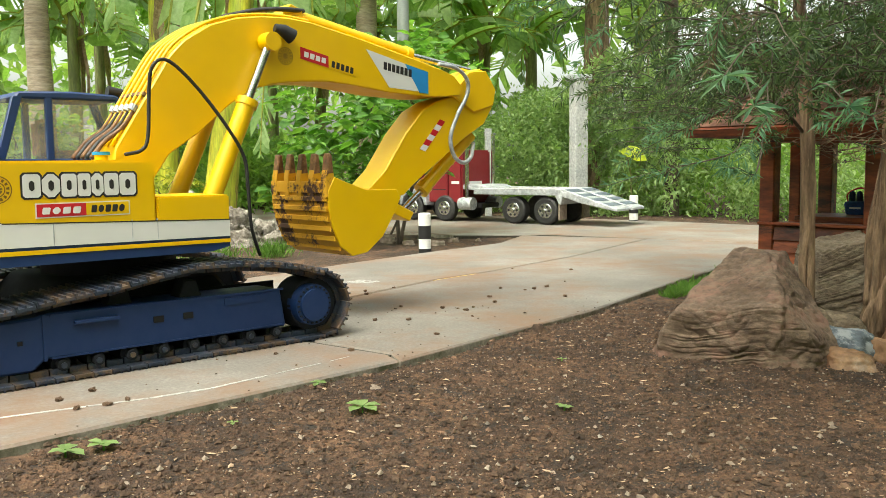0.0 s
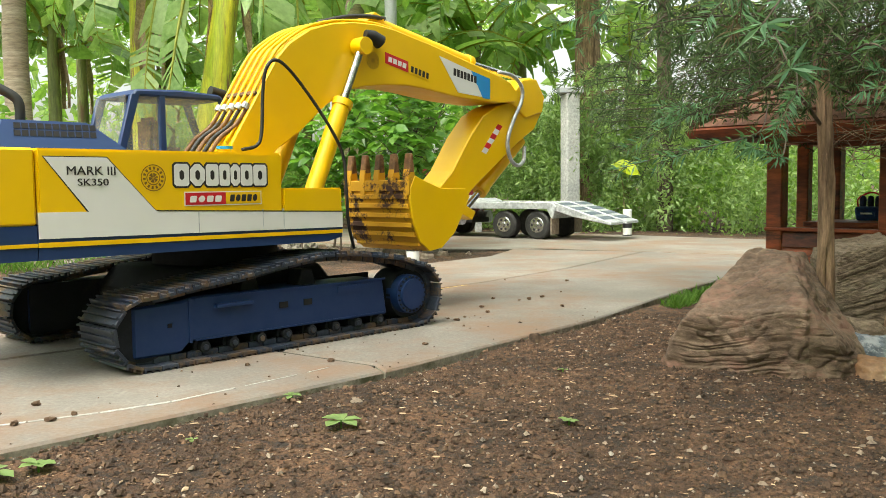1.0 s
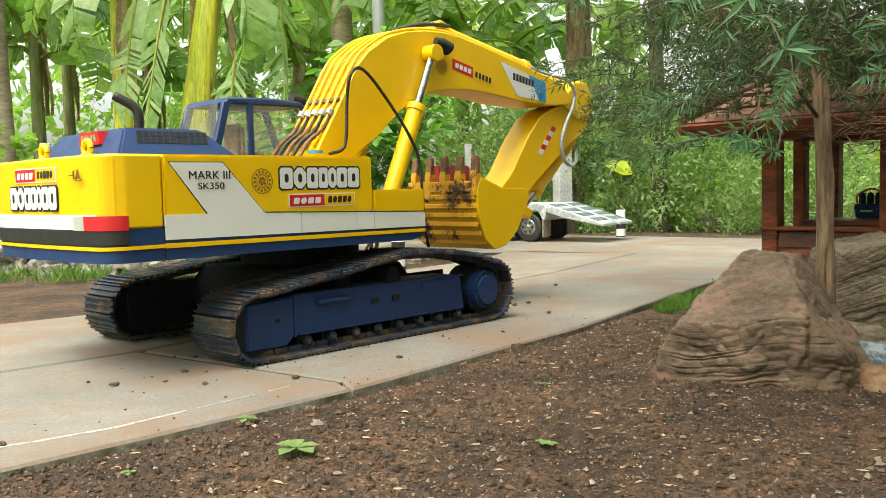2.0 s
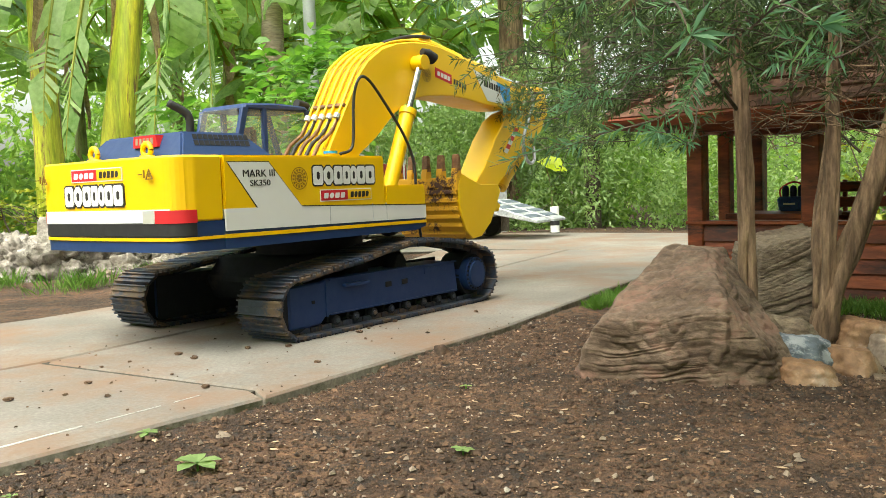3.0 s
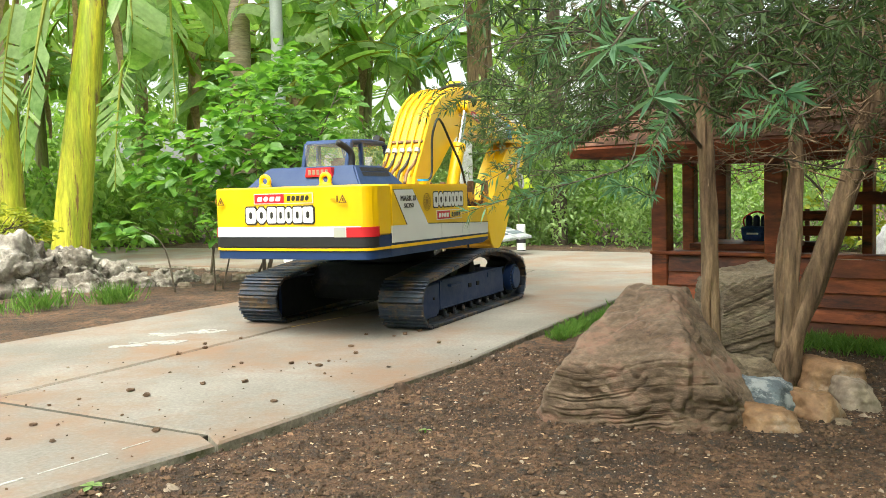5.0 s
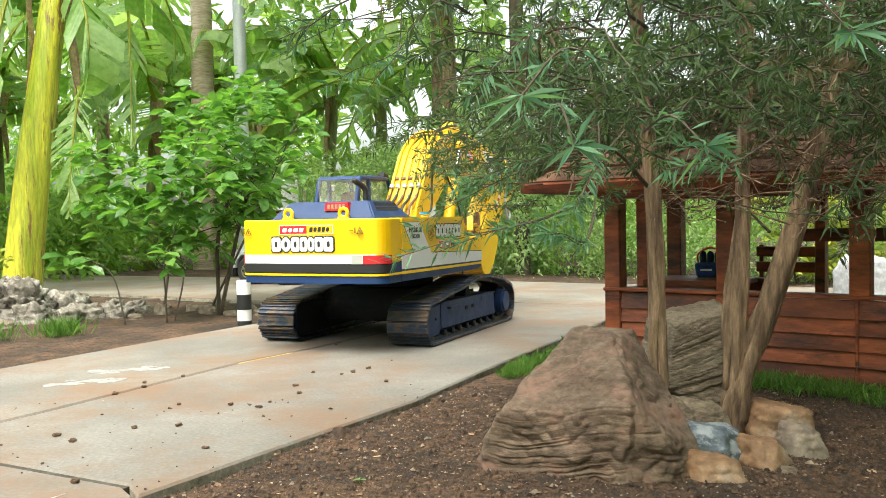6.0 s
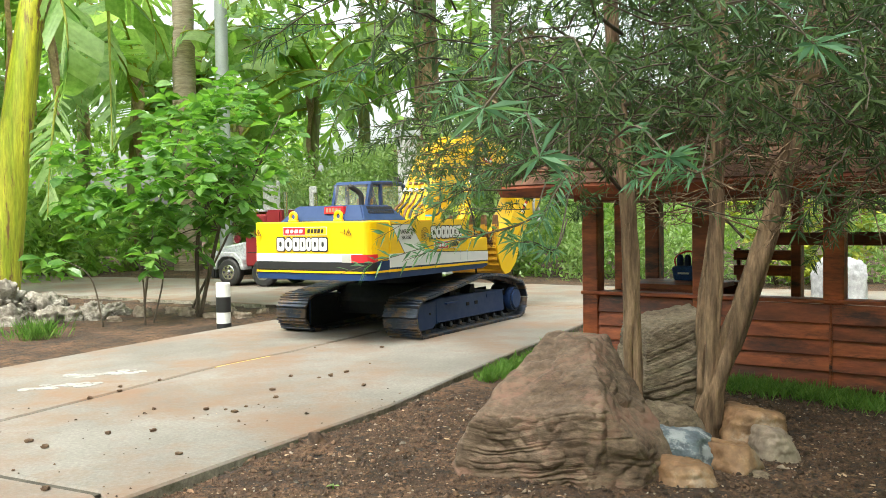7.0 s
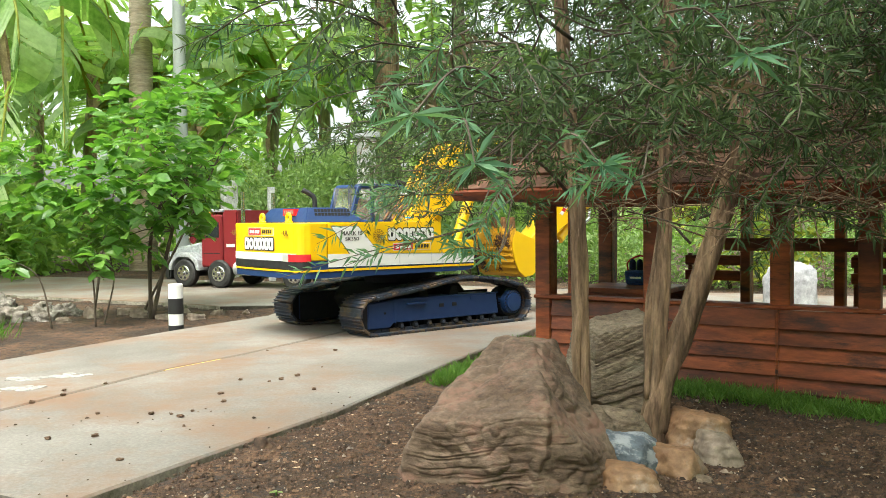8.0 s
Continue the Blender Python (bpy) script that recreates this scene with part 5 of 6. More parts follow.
part("strap", tube(smooth_path([(-0.034, 0, 0.036), (-0.036, 0.004, 0.062), (0.0, 0.008, 0.080), (0.036, 0.004, 0.062), (0.034, 0, 0.036)], 5), 0.0028, 6), M["red"], _b, "thin red strap", True)
_g = thing("green_bottle", "small green plastic bottle behind the pavilion post", "bottle", pose(1.355, 2.80, 0.19))
part("bottle_body", tube([(0, 0, 0), (0, 0, 0.055), (0, 0, 0.068), (0, 0, 0.078)], [0.012, 0.012, 0.006, 0.006], 16), M["green_plastic"], _g)
part("bottle_cap", tube([(0, 0, 0.078), (0, 0, 0.088)], 0.007, 14), M["white"], _g)
_bm = bmesh.new()
bmesh.ops.create_icosphere(_bm, subdivisions=4, radius=1)
for v in _bm.verts:
    c = v.co.copy()
    _w = abs(noise.noise(c * 2.2 + Vector((4, 0, 0)))) + 0.35 * abs(noise.noise(c * 6))
    _f = lambda a, e: math.copysign(abs(a) ** e, a)
    v.co = Vector((_f(c.x, 0.55) * (0.100 - 0.015 * c.z), _f(c.y, 0.55) * 0.10, _f(max(-0.02, c.z), 0.4) * 0.19)) * (0.93 + 0.16 * _w) + Vector((0.012 * noise.noise(c * 4), 0, 0.008 * noise.noise(c * 9)))
_o = part("white_tarpaulin", _bm, M["sheet"], smooth=True)
_o.matrix_world = pose(2.60, 4.02, 0)
tagged(_o, "creased white tarpaulin sheet draped over a box", "tarpaulin")



# ---- truck and low trailer ----
def wheel(root, x, y, r, w, name="wheel"):
    s = 1 if y > 0 else -1
    wh = thing(name, "", "")
    wh.parent = root
    wh.matrix_basis = pose(x, y, r)
    ty = part("tyre", tube([(0, -w / 2, 0), (0, -w / 2 + 0.008, 0), (0, w / 2 - 0.008, 0), (0, w / 2, 0)], [r * 0.86, r, r, r * 0.86], 26), M["rubber"], wh)
    rim = part("rim", tube([(0, s * w / 2, 0), (0, s * (w / 2 + 0.004), 0)], [r * 0.56, r * 0.52], 22), M["steel"], wh, "bright wheel rim")
    for k in range(6):
        a = 2 * math.pi * k / 6
        part("rim_hole", tube([(0.36 * r * math.cos(a), s * (w / 2 + 0.003), 0.36 * r * math.sin(a)), (0.36 * r * math.cos(a), s * (w / 2 + 0.0055), 0.36 * r * math.sin(a))], r * 0.09, 8), M["black"], rim)
    part("hub_cap", tube([(0, s * w / 2, 0), (0, s * (w / 2 + 0.014), 0)], [r * 0.2, r * 0.15], 12), M["steel"], wh)


def truck():
    # local x runs from the front bumper backwards, y to the near side is negative
    m = pose(-0.17, 6.19, 0, 0, 0, -36.5)
    root = thing("model_truck", "model truck with grey bonnet and dark red cab", "truck", m @ pose(0.14, 0, 0))
    part("chassis", box(-0.08, 0.50, -0.10, 0.10, 0.085, 0.115, 0.004), M["black"], root)
    part("front_bumper", box(-0.145, -0.10, -0.185, 0.185, 0.045, 0.13, 0.010, 2), M["black"], root, "black front bumper")
    part("bonnet", prism([(-0.13, 0.12), (-0.13, 0.205), (-0.10, 0.235), (0.13, 0.275), (0.13, 0.12)], -0.115, 0.115, 0.012, axis="y"), M["galv"], root, "dull grey bonnet")
    for s in (-1, 1):
        pts = [(-0.115, 0.10), (-0.11, 0.165), (-0.06, 0.205), (0.05, 0.205), (0.105, 0.16), (0.12, 0.10), (0.095, 0.10), (0.08, 0.145), (0.04, 0.178), (-0.04, 0.178), (-0.082, 0.145), (-0.092, 0.10)]
        part("fender", prism(pts, 0.10 * s if s > 0 else -0.185, 0.185 if s > 0 else -0.10, 0.004, axis="y"), M["galv"], root, "grey front fender")
        part("headlamp", tube([(-0.117, 0.145 * s, 0.19), (-0.128, 0.145 * s, 0.19)], [0.024, 0.022], 16), M["steel"], root, "round headlamp")
        part("fuel_tank", tube([(0.37, 0.15 * s, 0.115), (0.47, 0.15 * s, 0.115)], 0.040, 18), M["galv"], root, "round grey fuel tank")
        mir = part("mirror", tube([(0.095, 0.215 * s, 0.29), (0.105, 0.215 * s, 0.29)], 0.03, 18), M["steel"], root, "round chromed mirror")
        part("mirror_arm", tube([(0.10, 0.17 * s, 0.30), (0.10, 0.215 * s, 0.29)], 0.005, 6), M["black"], mir)
        part("exhaust_stack", cyl((0.42, 0.15 * s, 0.15), (0.42, 0.15 * s, 0.56), 0.013, 12), M["steel"], root, "upright steel exhaust stack")
    cab = part("cab", prism([(0.12, 0.12), (0.12, 0.285), (0.15, 0.415), (0.17, 0.43), (0.275, 0.43), (0.275, 0.12)], -0.165, 0.165, 0.010, axis="y"), M["dark_red"], root, "dark red cab")
    for s in (-1, 1):
        y = 0.165 * s
        part("side_window", prism([(0.155, 0.295), (0.172, 0.385), (0.255, 0.385), (0.255, 0.295)], y - 0.002, y + 0.002, axis="y"), M["dark_glass"], cab, "dark side window")
        part("door_seam", prism([(0.14, 0.20), (0.262, 0.20), (0.262, 0.205), (0.14, 0.205)], y - 0.002, y + 0.002, axis="y"), M["black"], cab)
    part("windscreen", prism([(-0.14, 0.295), (0.14, 0.295), (0.125, 0.395), (-0.125, 0.395)], 0.0, 0.004, axis="y"), M["dark_glass"], cab, "dark windscreen").matrix_basis = pose(0.120, 0, 0, 0, 0, -90)
    part("roof_visor", box(0.115, 0.175, -0.16, 0.16, 0.425, 0.445, 0.004), M["yellow_worn"], cab, "yellow roof visor with lamps")
    part("roof_rack", box(0.16, 0.265, -0.14, 0.14, 0.445, 0.462, 0.003), M["galv"], cab)
    sl = part("sleeper", box(0.28, 0.39, -0.165, 0.165, 0.115, 0.455, 0.010, 2), M["dark_red"], root, "red sleeper box with white mark")
    part("mark_block", box(0.31, 0.37, -0.1668, -0.160, 0.24, 0.258), M["white"], sl)
    part("mark_block", box(0.389, 0.3915, -0.08, 0.06, 0.235, 0.255), M["white"], sl)
    for x in (0.0,):
        for y in (-0.155, 0.155):
            wheel(root, x, y, 0.083, 0.055)
    for y in (-0.155, 0.155):
        wheel(root, 0.26, y, 0.083, 0.055)

    tr = thing("low_trailer", "grey low-loader trailer with raised folding ramps", "trailer", m)
    part("deck", box(0.66, 1.23, -0.185, 0.185, 0.186, 0.208, 0.003), M["deck_wood"], tr, "pale worn deck")
    for s in (-1, 1):
        part("side_rail", box(0.64, 1.24, 0.175 * s if s > 0 else -0.192, 0.192 if s > 0 else -0.175, 0.176, 0.216, 0.003), M["galv"], tr, "grey steel side rail")
    part("gooseneck", prism([(0.52, 0.205), (0.52, 0.235), (0.66, 0.235), (0.72, 0.215), (0.72, 0.18), (0.64, 0.20)], -0.15, 0.15, 0.004, axis="y"), M["galv"], tr)
    part("rear_frame", prism([(1.245, 0.13), (1.20, 0.215), (1.26, 0.215), (1.28, 0.19), (1.26, 0.12)], -0.19, 0.19, 0.004, axis="y"), M["galv"], tr)
    for s in (-1, 1):
        a, b = (0.02, 0.185) if s > 0 else (-0.185, -0.02)
        rp = part("ramp", prism([(1.24, 0.216), (1.26, 0.218), (1.62, 0.106), (1.62, 0.090), (1.38, 0.135), (1.25, 0.175)], a, b, 0.003, axis="y"), M["galv"], tr, "grey steel ramp with cross bars")
        for k in range(4):
            x = 1.285 + 0.082 * k
            z = 0.218 - (x - 1.26) * 0.3111
            part("ramp_bar", prism([(x, z - 0.004), (x + 0.042, z - 0.017), (x + 0.042, z - 0.0105), (x, z + 0.0025)], a + 0.006, b - 0.006, axis="y"), M["dark_bar"], rp, "dark cross bar")
    for x in (0.925, 1.15):
        for y in (-0.145, 0.145):
            wheel(tr, x, y, 0.083, 0.07)
    part("mud_flap", box(1.245, 1.255, -0.19, -0.10, 0.03, 0.13, 0.002), M["stone_beige"], tr, "pale mud flap")
    part("mud_flap", box(1.245, 1.255, 0.10, 0.19, 0.03, 0.13, 0.002), M["stone_beige"], tr, "pale mud flap")


M["dark_red"] = paint("dark_red_paint", (0.20, 0.010, 0.016), 0.35)
M["dark_glass"] = surface("dark_glass", (0.02, 0.025, 0.028), (0.03, 0.035, 0.04), 4, 0.08, relief=0.0)
M["deck_wood"] = surface("worn_deck_boards", (0.40, 0.34, 0.27), (0.52, 0.46, 0.38), 8, 0.8, fine=50, relief=0.3)
M["dark_bar"] = surface("blue_grey_steel", (0.10, 0.13, 0.17), (0.16, 0.19, 0.23), 10, 0.5, 0.3)
truck()


# ---- grass and seedlings ----
def grass_patch(name, label, spots, n, h, seed, kind="stuff", mat="grass", spread=0.5):
    rng = np.random.default_rng(seed)
    pos = []
    for x0, y0, x1, y1, w in spots:
        t = rng.random(n)
        o = rng.normal(0, w / 2, (n, 2))
        pos.append(np.stack([x0 + (x1 - x0) * t + o[:, 0], y0 + (y1 - y0) * t + o[:, 1], np.full(n, 0.0)], 1))
    pos = np.concatenate(pos)
    keep = [not inside((p[0], p[1]), ROAD_POLY) for p in pos]
    pos = pos[np.array(keep)]
    for p in pos:
        p[2] = soil_height(p[0], p[1]) - 0.002
    d = unit(np.concatenate([rng.normal(0, spread, (len(pos), 2)), np.ones((len(pos), 1))], 1))
    L = h * rng.uniform(0.5, 1.15, len(pos))
    v, f = blades(pos, d, L, 0.0035 + 0.0 * L, rng, 0.3, 0.15)
    tagged(arrays(name, v, f, M[mat]), label, "grass", kind=kind)


U2, V2 = Vector((0.7071, -0.7071)), Vector((0.7071, 0.7071))
_c = Vector((0.989, 2.711))
_g0, _g1 = _c + U2 * 0.22 - V2 * 0.065, _c + U2 * 1.2 - V2 * 0.065
grass_patch("turf_strip", "bright green turf strip along the playhouse", [(*_g0, *_g1, 0.06)], 5200, 0.042, 5)
grass_patch("grass_edge", "green grass tuft by the road edge behind the boulder", [(0.70, 2.61, 0.83, 2.80, 0.028), (0.86, 2.84, 1.15, 3.25, 0.030)], 750, 0.042, 6)
grass_patch("grass_tufts", "thin grass tufts on the far bed", [(-0.95, 3.55, -0.82, 3.72, 0.10), (-1.35, 3.75, -1.2, 3.85, 0.10), (-0.70, 3.75, -0.62, 3.82, 0.06), (-1.7, 3.7, -1.5, 3.9, 0.1)], 230, 0.10, 7, spread=0.35)


def seedling(x, y, s, n, seed):
    rng = np.random.default_rng(seed)
    z = soil_height(x, y)
    root = thing("seedling", "small green broad-leaved seedling growing in the soil", "seedling", group="seedlings")
    a = rng.uniform(0, 6.28) + np.arange(n) * 2.4
    d = np.stack([np.cos(a), np.sin(a), rng.uniform(0.0, 0.35, n)], 1)
    pos = np.tile([x, y, z + s * 0.35], (n, 1))
    part("stem", tube([(x, y, z - 0.005), (x, y, z + s * 0.4)], 0.0015, 6), M["bush_leaf"], root)
    for k in range(n):
        v, f = ovals(pos[k:k + 1], d[k:k + 1], [s * rng.uniform(0.7, 1.05)], [s * 0.62], rng, np.array([[0, 0, 1.0]]), 0.10, 0.12)
        arrays("leaf", v, f, M["seed_leaf"], root)


for _k, (_x, _y, _s, _n) in enumerate([(-0.061, 1.494, 0.034, 6), (0.262, 1.498, 0.020, 5), (-0.40, 1.30, 0.026, 6), (-0.15, 1.615, 0.017, 5), (-0.44, 1.27, 0.03, 5), (0.30, 1.83, 0.012, 4), (-0.25, 1.42, 0.012, 4)]):
    seedling(_x, _y, _s, _n, _k + 1)


# ---- the two narrow-leaved trees by the boulder ----
def stem(name, pts, r0, r1, material, parent, n=6):
    p = smooth_path(pts, n)
    rr = [r0 + (r1 - r0) * k / (len(p) - 1) for k in range(len(p))]
    rr = [r * (1 + 0.12 * noise.noise(Vector((0, 0, 30 * q.z)))) for r, q in zip(rr, p)]
    if r0 < 0.009 or r0 > 0.034:
        bm = tube(p, rr, 14)
    else:
        # several strands grown together, each wandering round the stem
        bm = bmesh.new()
        for i in range(7):
            ph = i * 0.9 + p[0].x * 40
            line = [q + Vector((math.cos(ph + 2.2 * noise.noise((i, 0, q.z * 5))), math.sin(ph + 2.2 * noise.noise((i, 0, q.z * 5))), 0)) * r * (0.50 + 0.12 * noise.noise((i, 5, q.z * 9))) for q, r in zip(p, rr)]
            tube(line, [r * (0.50 + 0.13 * noise.noise((i, 9, q.z * 14))) for q, r in zip(p, rr)], 9, bm)
    return part(name, bm, material, parent, smooth=True)


def twig_crown(root, seed, n_twigs, where, heart, per=(44, 76), leaf=(0.012, 0.027), names=("twig_work", "crown")):
    """Twigs with narrow leaves; where(rng) gives a start, twigs grow away from the heart and droop."""
    rng = np.random.default_rng(seed)
    wood, lv, dead = bmesh.new(), [], []
    for _ in range(n_twigs):
        p = where(rng)
        if p is None:
            continue
        out = unit(p - heart + rng.normal(0, 0.35, 3))
        out[2] = out[2] * 0.5 + rng.uniform(-0.35, 0.45)
        if p[2] < 0.62:
            out[2] = abs(out[2]) * 0.6 - 0.05
        out = unit(out)
        L = rng.uniform(0.12, 0.30)
        k = 7
        line, d = [p], out.copy()
        for _i in range(k):
            d = unit(d + rng.normal(0, 0.13, 3) + (0, 0, -0.05))
            line.append(line[-1] + d * L / k)
        tube([Vector(q) for q in line], [0.0015 * (1 - 0.7 * i / k) for i in range(k + 1)], 4, wood, False)
        line = np.array(line)
        n = rng.integers(*per)
        t = (rng.random(n) ** 0.75) * k
        i = np.minimum(t.astype(int), k - 1)
        q = line[i] + (line[i + 1] - line[i]) * (t - i)[:, None]
        tang = unit(line[i + 1] - line[i])
        side, other = frames_of(tang, rng)
        ang = rng.uniform(0, 6.28, n)[:, None]
        dirs = unit(tang * rng.uniform(0.35, 1.0, n)[:, None] + side * np.cos(ang) + other * np.sin(ang) + (0, 0, -0.08))
        ln = rng.uniform(*leaf, n)
        (dead if rng.random() < 0.02 else lv).append(blades(q, dirs, ln, ln * 0.11 + 0.0011, rng, 0.15, 0.12))
    tagged(part(names[0], wood, M["bark_dark"], root, "thin brown twigs"), kind="stuff")
    v, f = joined(lv)
    tagged(arrays(names[1], v, f, M["needle"], root, "narrow dark green leaves"), kind="stuff")
    if dead:
        v, f = joined(dead)
        tagged(arrays("dry_sprays", v, f, M["dead_needle"], root, "dry brown leaf sprays"), kind="stuff")


def canopy_spot(rng):
    for _ in range(120):
        x, y = rng.uniform(0.25, 2.3), rng.uniform(0.95, 3.1)
        z = 0.40 + 1.15 * rng.random() ** 1.25
        if x < 0.10 + 0.175 * (y - 0.12) + 0.05 * rng.random():
            continue
        low = (0.47 if x < 0.9 else 0.52) + 0.10 * noise.noise((x * 2.5, y * 2.5, 1.0)) + 0.10 * max(0, (y - 2.3))
        if z < low and rng.random() > 0.06:
            continue
        if math.hypot(x - 0.28, y - 0.5) < 0.80:
            continue
        if x < 0.62 and z < 0.51 + 0.22 * (0.62 - x) and rng.random() > 0.10:
            continue
        if z > 0.52 + 0.30 * math.hypot(x - 0.28, y - 0.5):
            continue
        if x < 0.55 + 0.12 * (y - 1) and rng.random() > 0.85:
            continue
        if noise.noise((x * 3.6, y * 3.6, z * 3.6)) < 0.06 or z > 0.72 and noise.noise((x * 2.3, y * 2.3, z * 2.3 + 4)) < 0.02:
            continue
        return np.array([x, y, z])
    return None


def upper_spot(rng):
    # out of view above the camera, spread to cover the near soil and boulder
    return np.array([rng.uniform(-0.45, 1.4), rng.uniform(-0.3, 1.8), rng.uniform(1.2, 1.85)])


SPRAYS = [((0.515, 1.475, 0.374), (0.371, 1.453, 0.345)), ((0.553, 1.572, 0.456), (0.401, 1.546, 0.414)), ((0.509, 1.682, 0.416), (0.426, 1.638, 0.438)), ((0.546, 1.419, 0.429), (0.498, 1.379, 0.376)),
          ((0.546, 1.467, 0.341), (0.485, 1.429, 0.363)), ((0.466, 1.389, 0.561), (0.391, 1.357, 0.498)), ((0.361, 1.719, 0.603), (0.256, 1.678, 0.557)), ((0.303, 1.836, 0.671), (0.193, 1.791, 0.618)), ((0.662, 1.343, 0.421), (0.578, 1.315, 0.425))]
TUFTS = [(0.549, 1.163, 0.436), (0.388, 1.116, 0.468), (0.462, 1.232, 0.442), (0.700, 1.201, 0.535)]


def sprays(root):
    """Hanging twigs at the open side of the crown, and leaf stars at twig ends."""
    rng = np.random.default_rng(77)
    wood, lv = bmesh.new(), []
    for a, b in SPRAYS:
        a, b = np.array(a), np.array(b)
        for j in range(2):
            e = b + rng.normal(0, 0.03, 3) * (j > 0)
            far = a + (a - e) * 0.35 + np.array([0.03, 0.07, 0.05]) + rng.normal(0, 0.02, 3)
            line = smooth_path([Vector(far), Vector(a + (0, 0, 0.012)), Vector(a * 0.45 + e * 0.55 + (0, 0, 0.008)), Vector(e)], 5)
            tube(line, [0.0011 * (1 - 0.7 * i / (len(line) - 1)) for i in range(len(line))], 4, wood, False)
            ln = np.array([tuple(q) for q in line])
            n = 46
            t = (0.30 + 0.70 * rng.random(n)) * (len(ln) - 1)
            i = np.minimum(t.astype(int), len(ln) - 2)
            q = ln[i] + (ln[i + 1] - ln[i]) * (t - i)[:, None]
            tang = unit(ln[i + 1] - ln[i])
            side, other = frames_of(tang, rng)
            ang = rng.uniform(0, 6.28, n)[:, None]
            dirs = unit(tang * 0.8 + side * np.cos(ang) + other * np.sin(ang))
            L = rng.uniform(0.014, 0.027, n)
            lv.append(blades(q, dirs, L, L * 0.09 + 0.001, rng, 0.15, 0.1))
    for p in TUFTS:
        p = np.array(p)
        top = p + np.array([rng.uniform(-0.05, 0.09), rng.uniform(0.06, 0.16), rng.uniform(0.015, 0.07)])
        line = smooth_path([Vector(top), Vector((p + top) / 2 + (0, 0, 0.02)), Vector(p)], 5)
        tube(line, [0.0016 - 0.0008 * i / (len(line) - 1) for i in range(len(line))], 4, wood, False)
        ln = np.array([tuple(q) for q in line])
        k = rng.integers(0, len(ln) - 1, 26)
        q = ln[k] + (ln[k + 1] - ln[k]) * rng.random((26, 1))
        L = rng.uniform(0.016, 0.028, 26)
        lv.append(blades(q, unit(rng.normal(0, 1, (26, 3)) + unit(p - top)), L, L * 0.09 + 0.001, rng, 0.15, 0.1))
        m = 13
        d = unit(rng.normal(0, 1, (m, 3)) * (1.0, 1.0, 0.45) + unit(p - top) * 0.4)
        L = rng.uniform(0.026, 0.044, m)
        lv.append(blades(np.tile(p, (m, 1)), d, L, L * 0.11 + 0.001, rng, 0.15, 0.1))
    tagged(part("spray_wood", wood, M["bark_dark"], root, "thin drooping twigs"), kind="stuff")
    v, f = joined(lv)
    tagged(arrays("spray_leaves", v, f, M["spray"], root, "narrow green leaf sprays"), kind="stuff")


def bare_twigs(root, up):
    """Fine leafless twigs inside the crown."""
    g = random.Random(12)
    bm = bmesh.new()
    for k in range(420):
        z = g.uniform(0.36, 0.78)
        s = up(0.05 + 0.2 * (z - 0.25) + g.uniform(-0.10, 0.30), z, g.uniform(-0.35, 0.35))
        a = g.uniform(0, 6.28)
        d = Vector((math.cos(a), math.sin(a), g.uniform(-0.35, 0.7)))
        L = g.uniform(0.06, 0.20)
        mid = s + d * L * 0.5 + Vector((g.uniform(-1, 1), g.uniform(-1, 1), g.uniform(-1, 1))) * 0.018
        e = s + d * L + Vector((0, 0, g.uniform(-0.05, 0.03)))
        tube(smooth_path([s, mid, e], 3), [0.0015 - 0.00017 * i for i in range(7)], 4, bm, False)
        for _ in range(2):
            q = mid.lerp(e, g.random())
            tube([q, q + Vector((g.uniform(-1, 1), g.uniform(-1, 1), g.uniform(-0.6, 1))) * 0.05], [0.0009, 0.0005], 4, bm, False)
    tagged(part("bare_wood", bm, M["bark"], root, "dry leafless brown twigs"), kind="stuff")


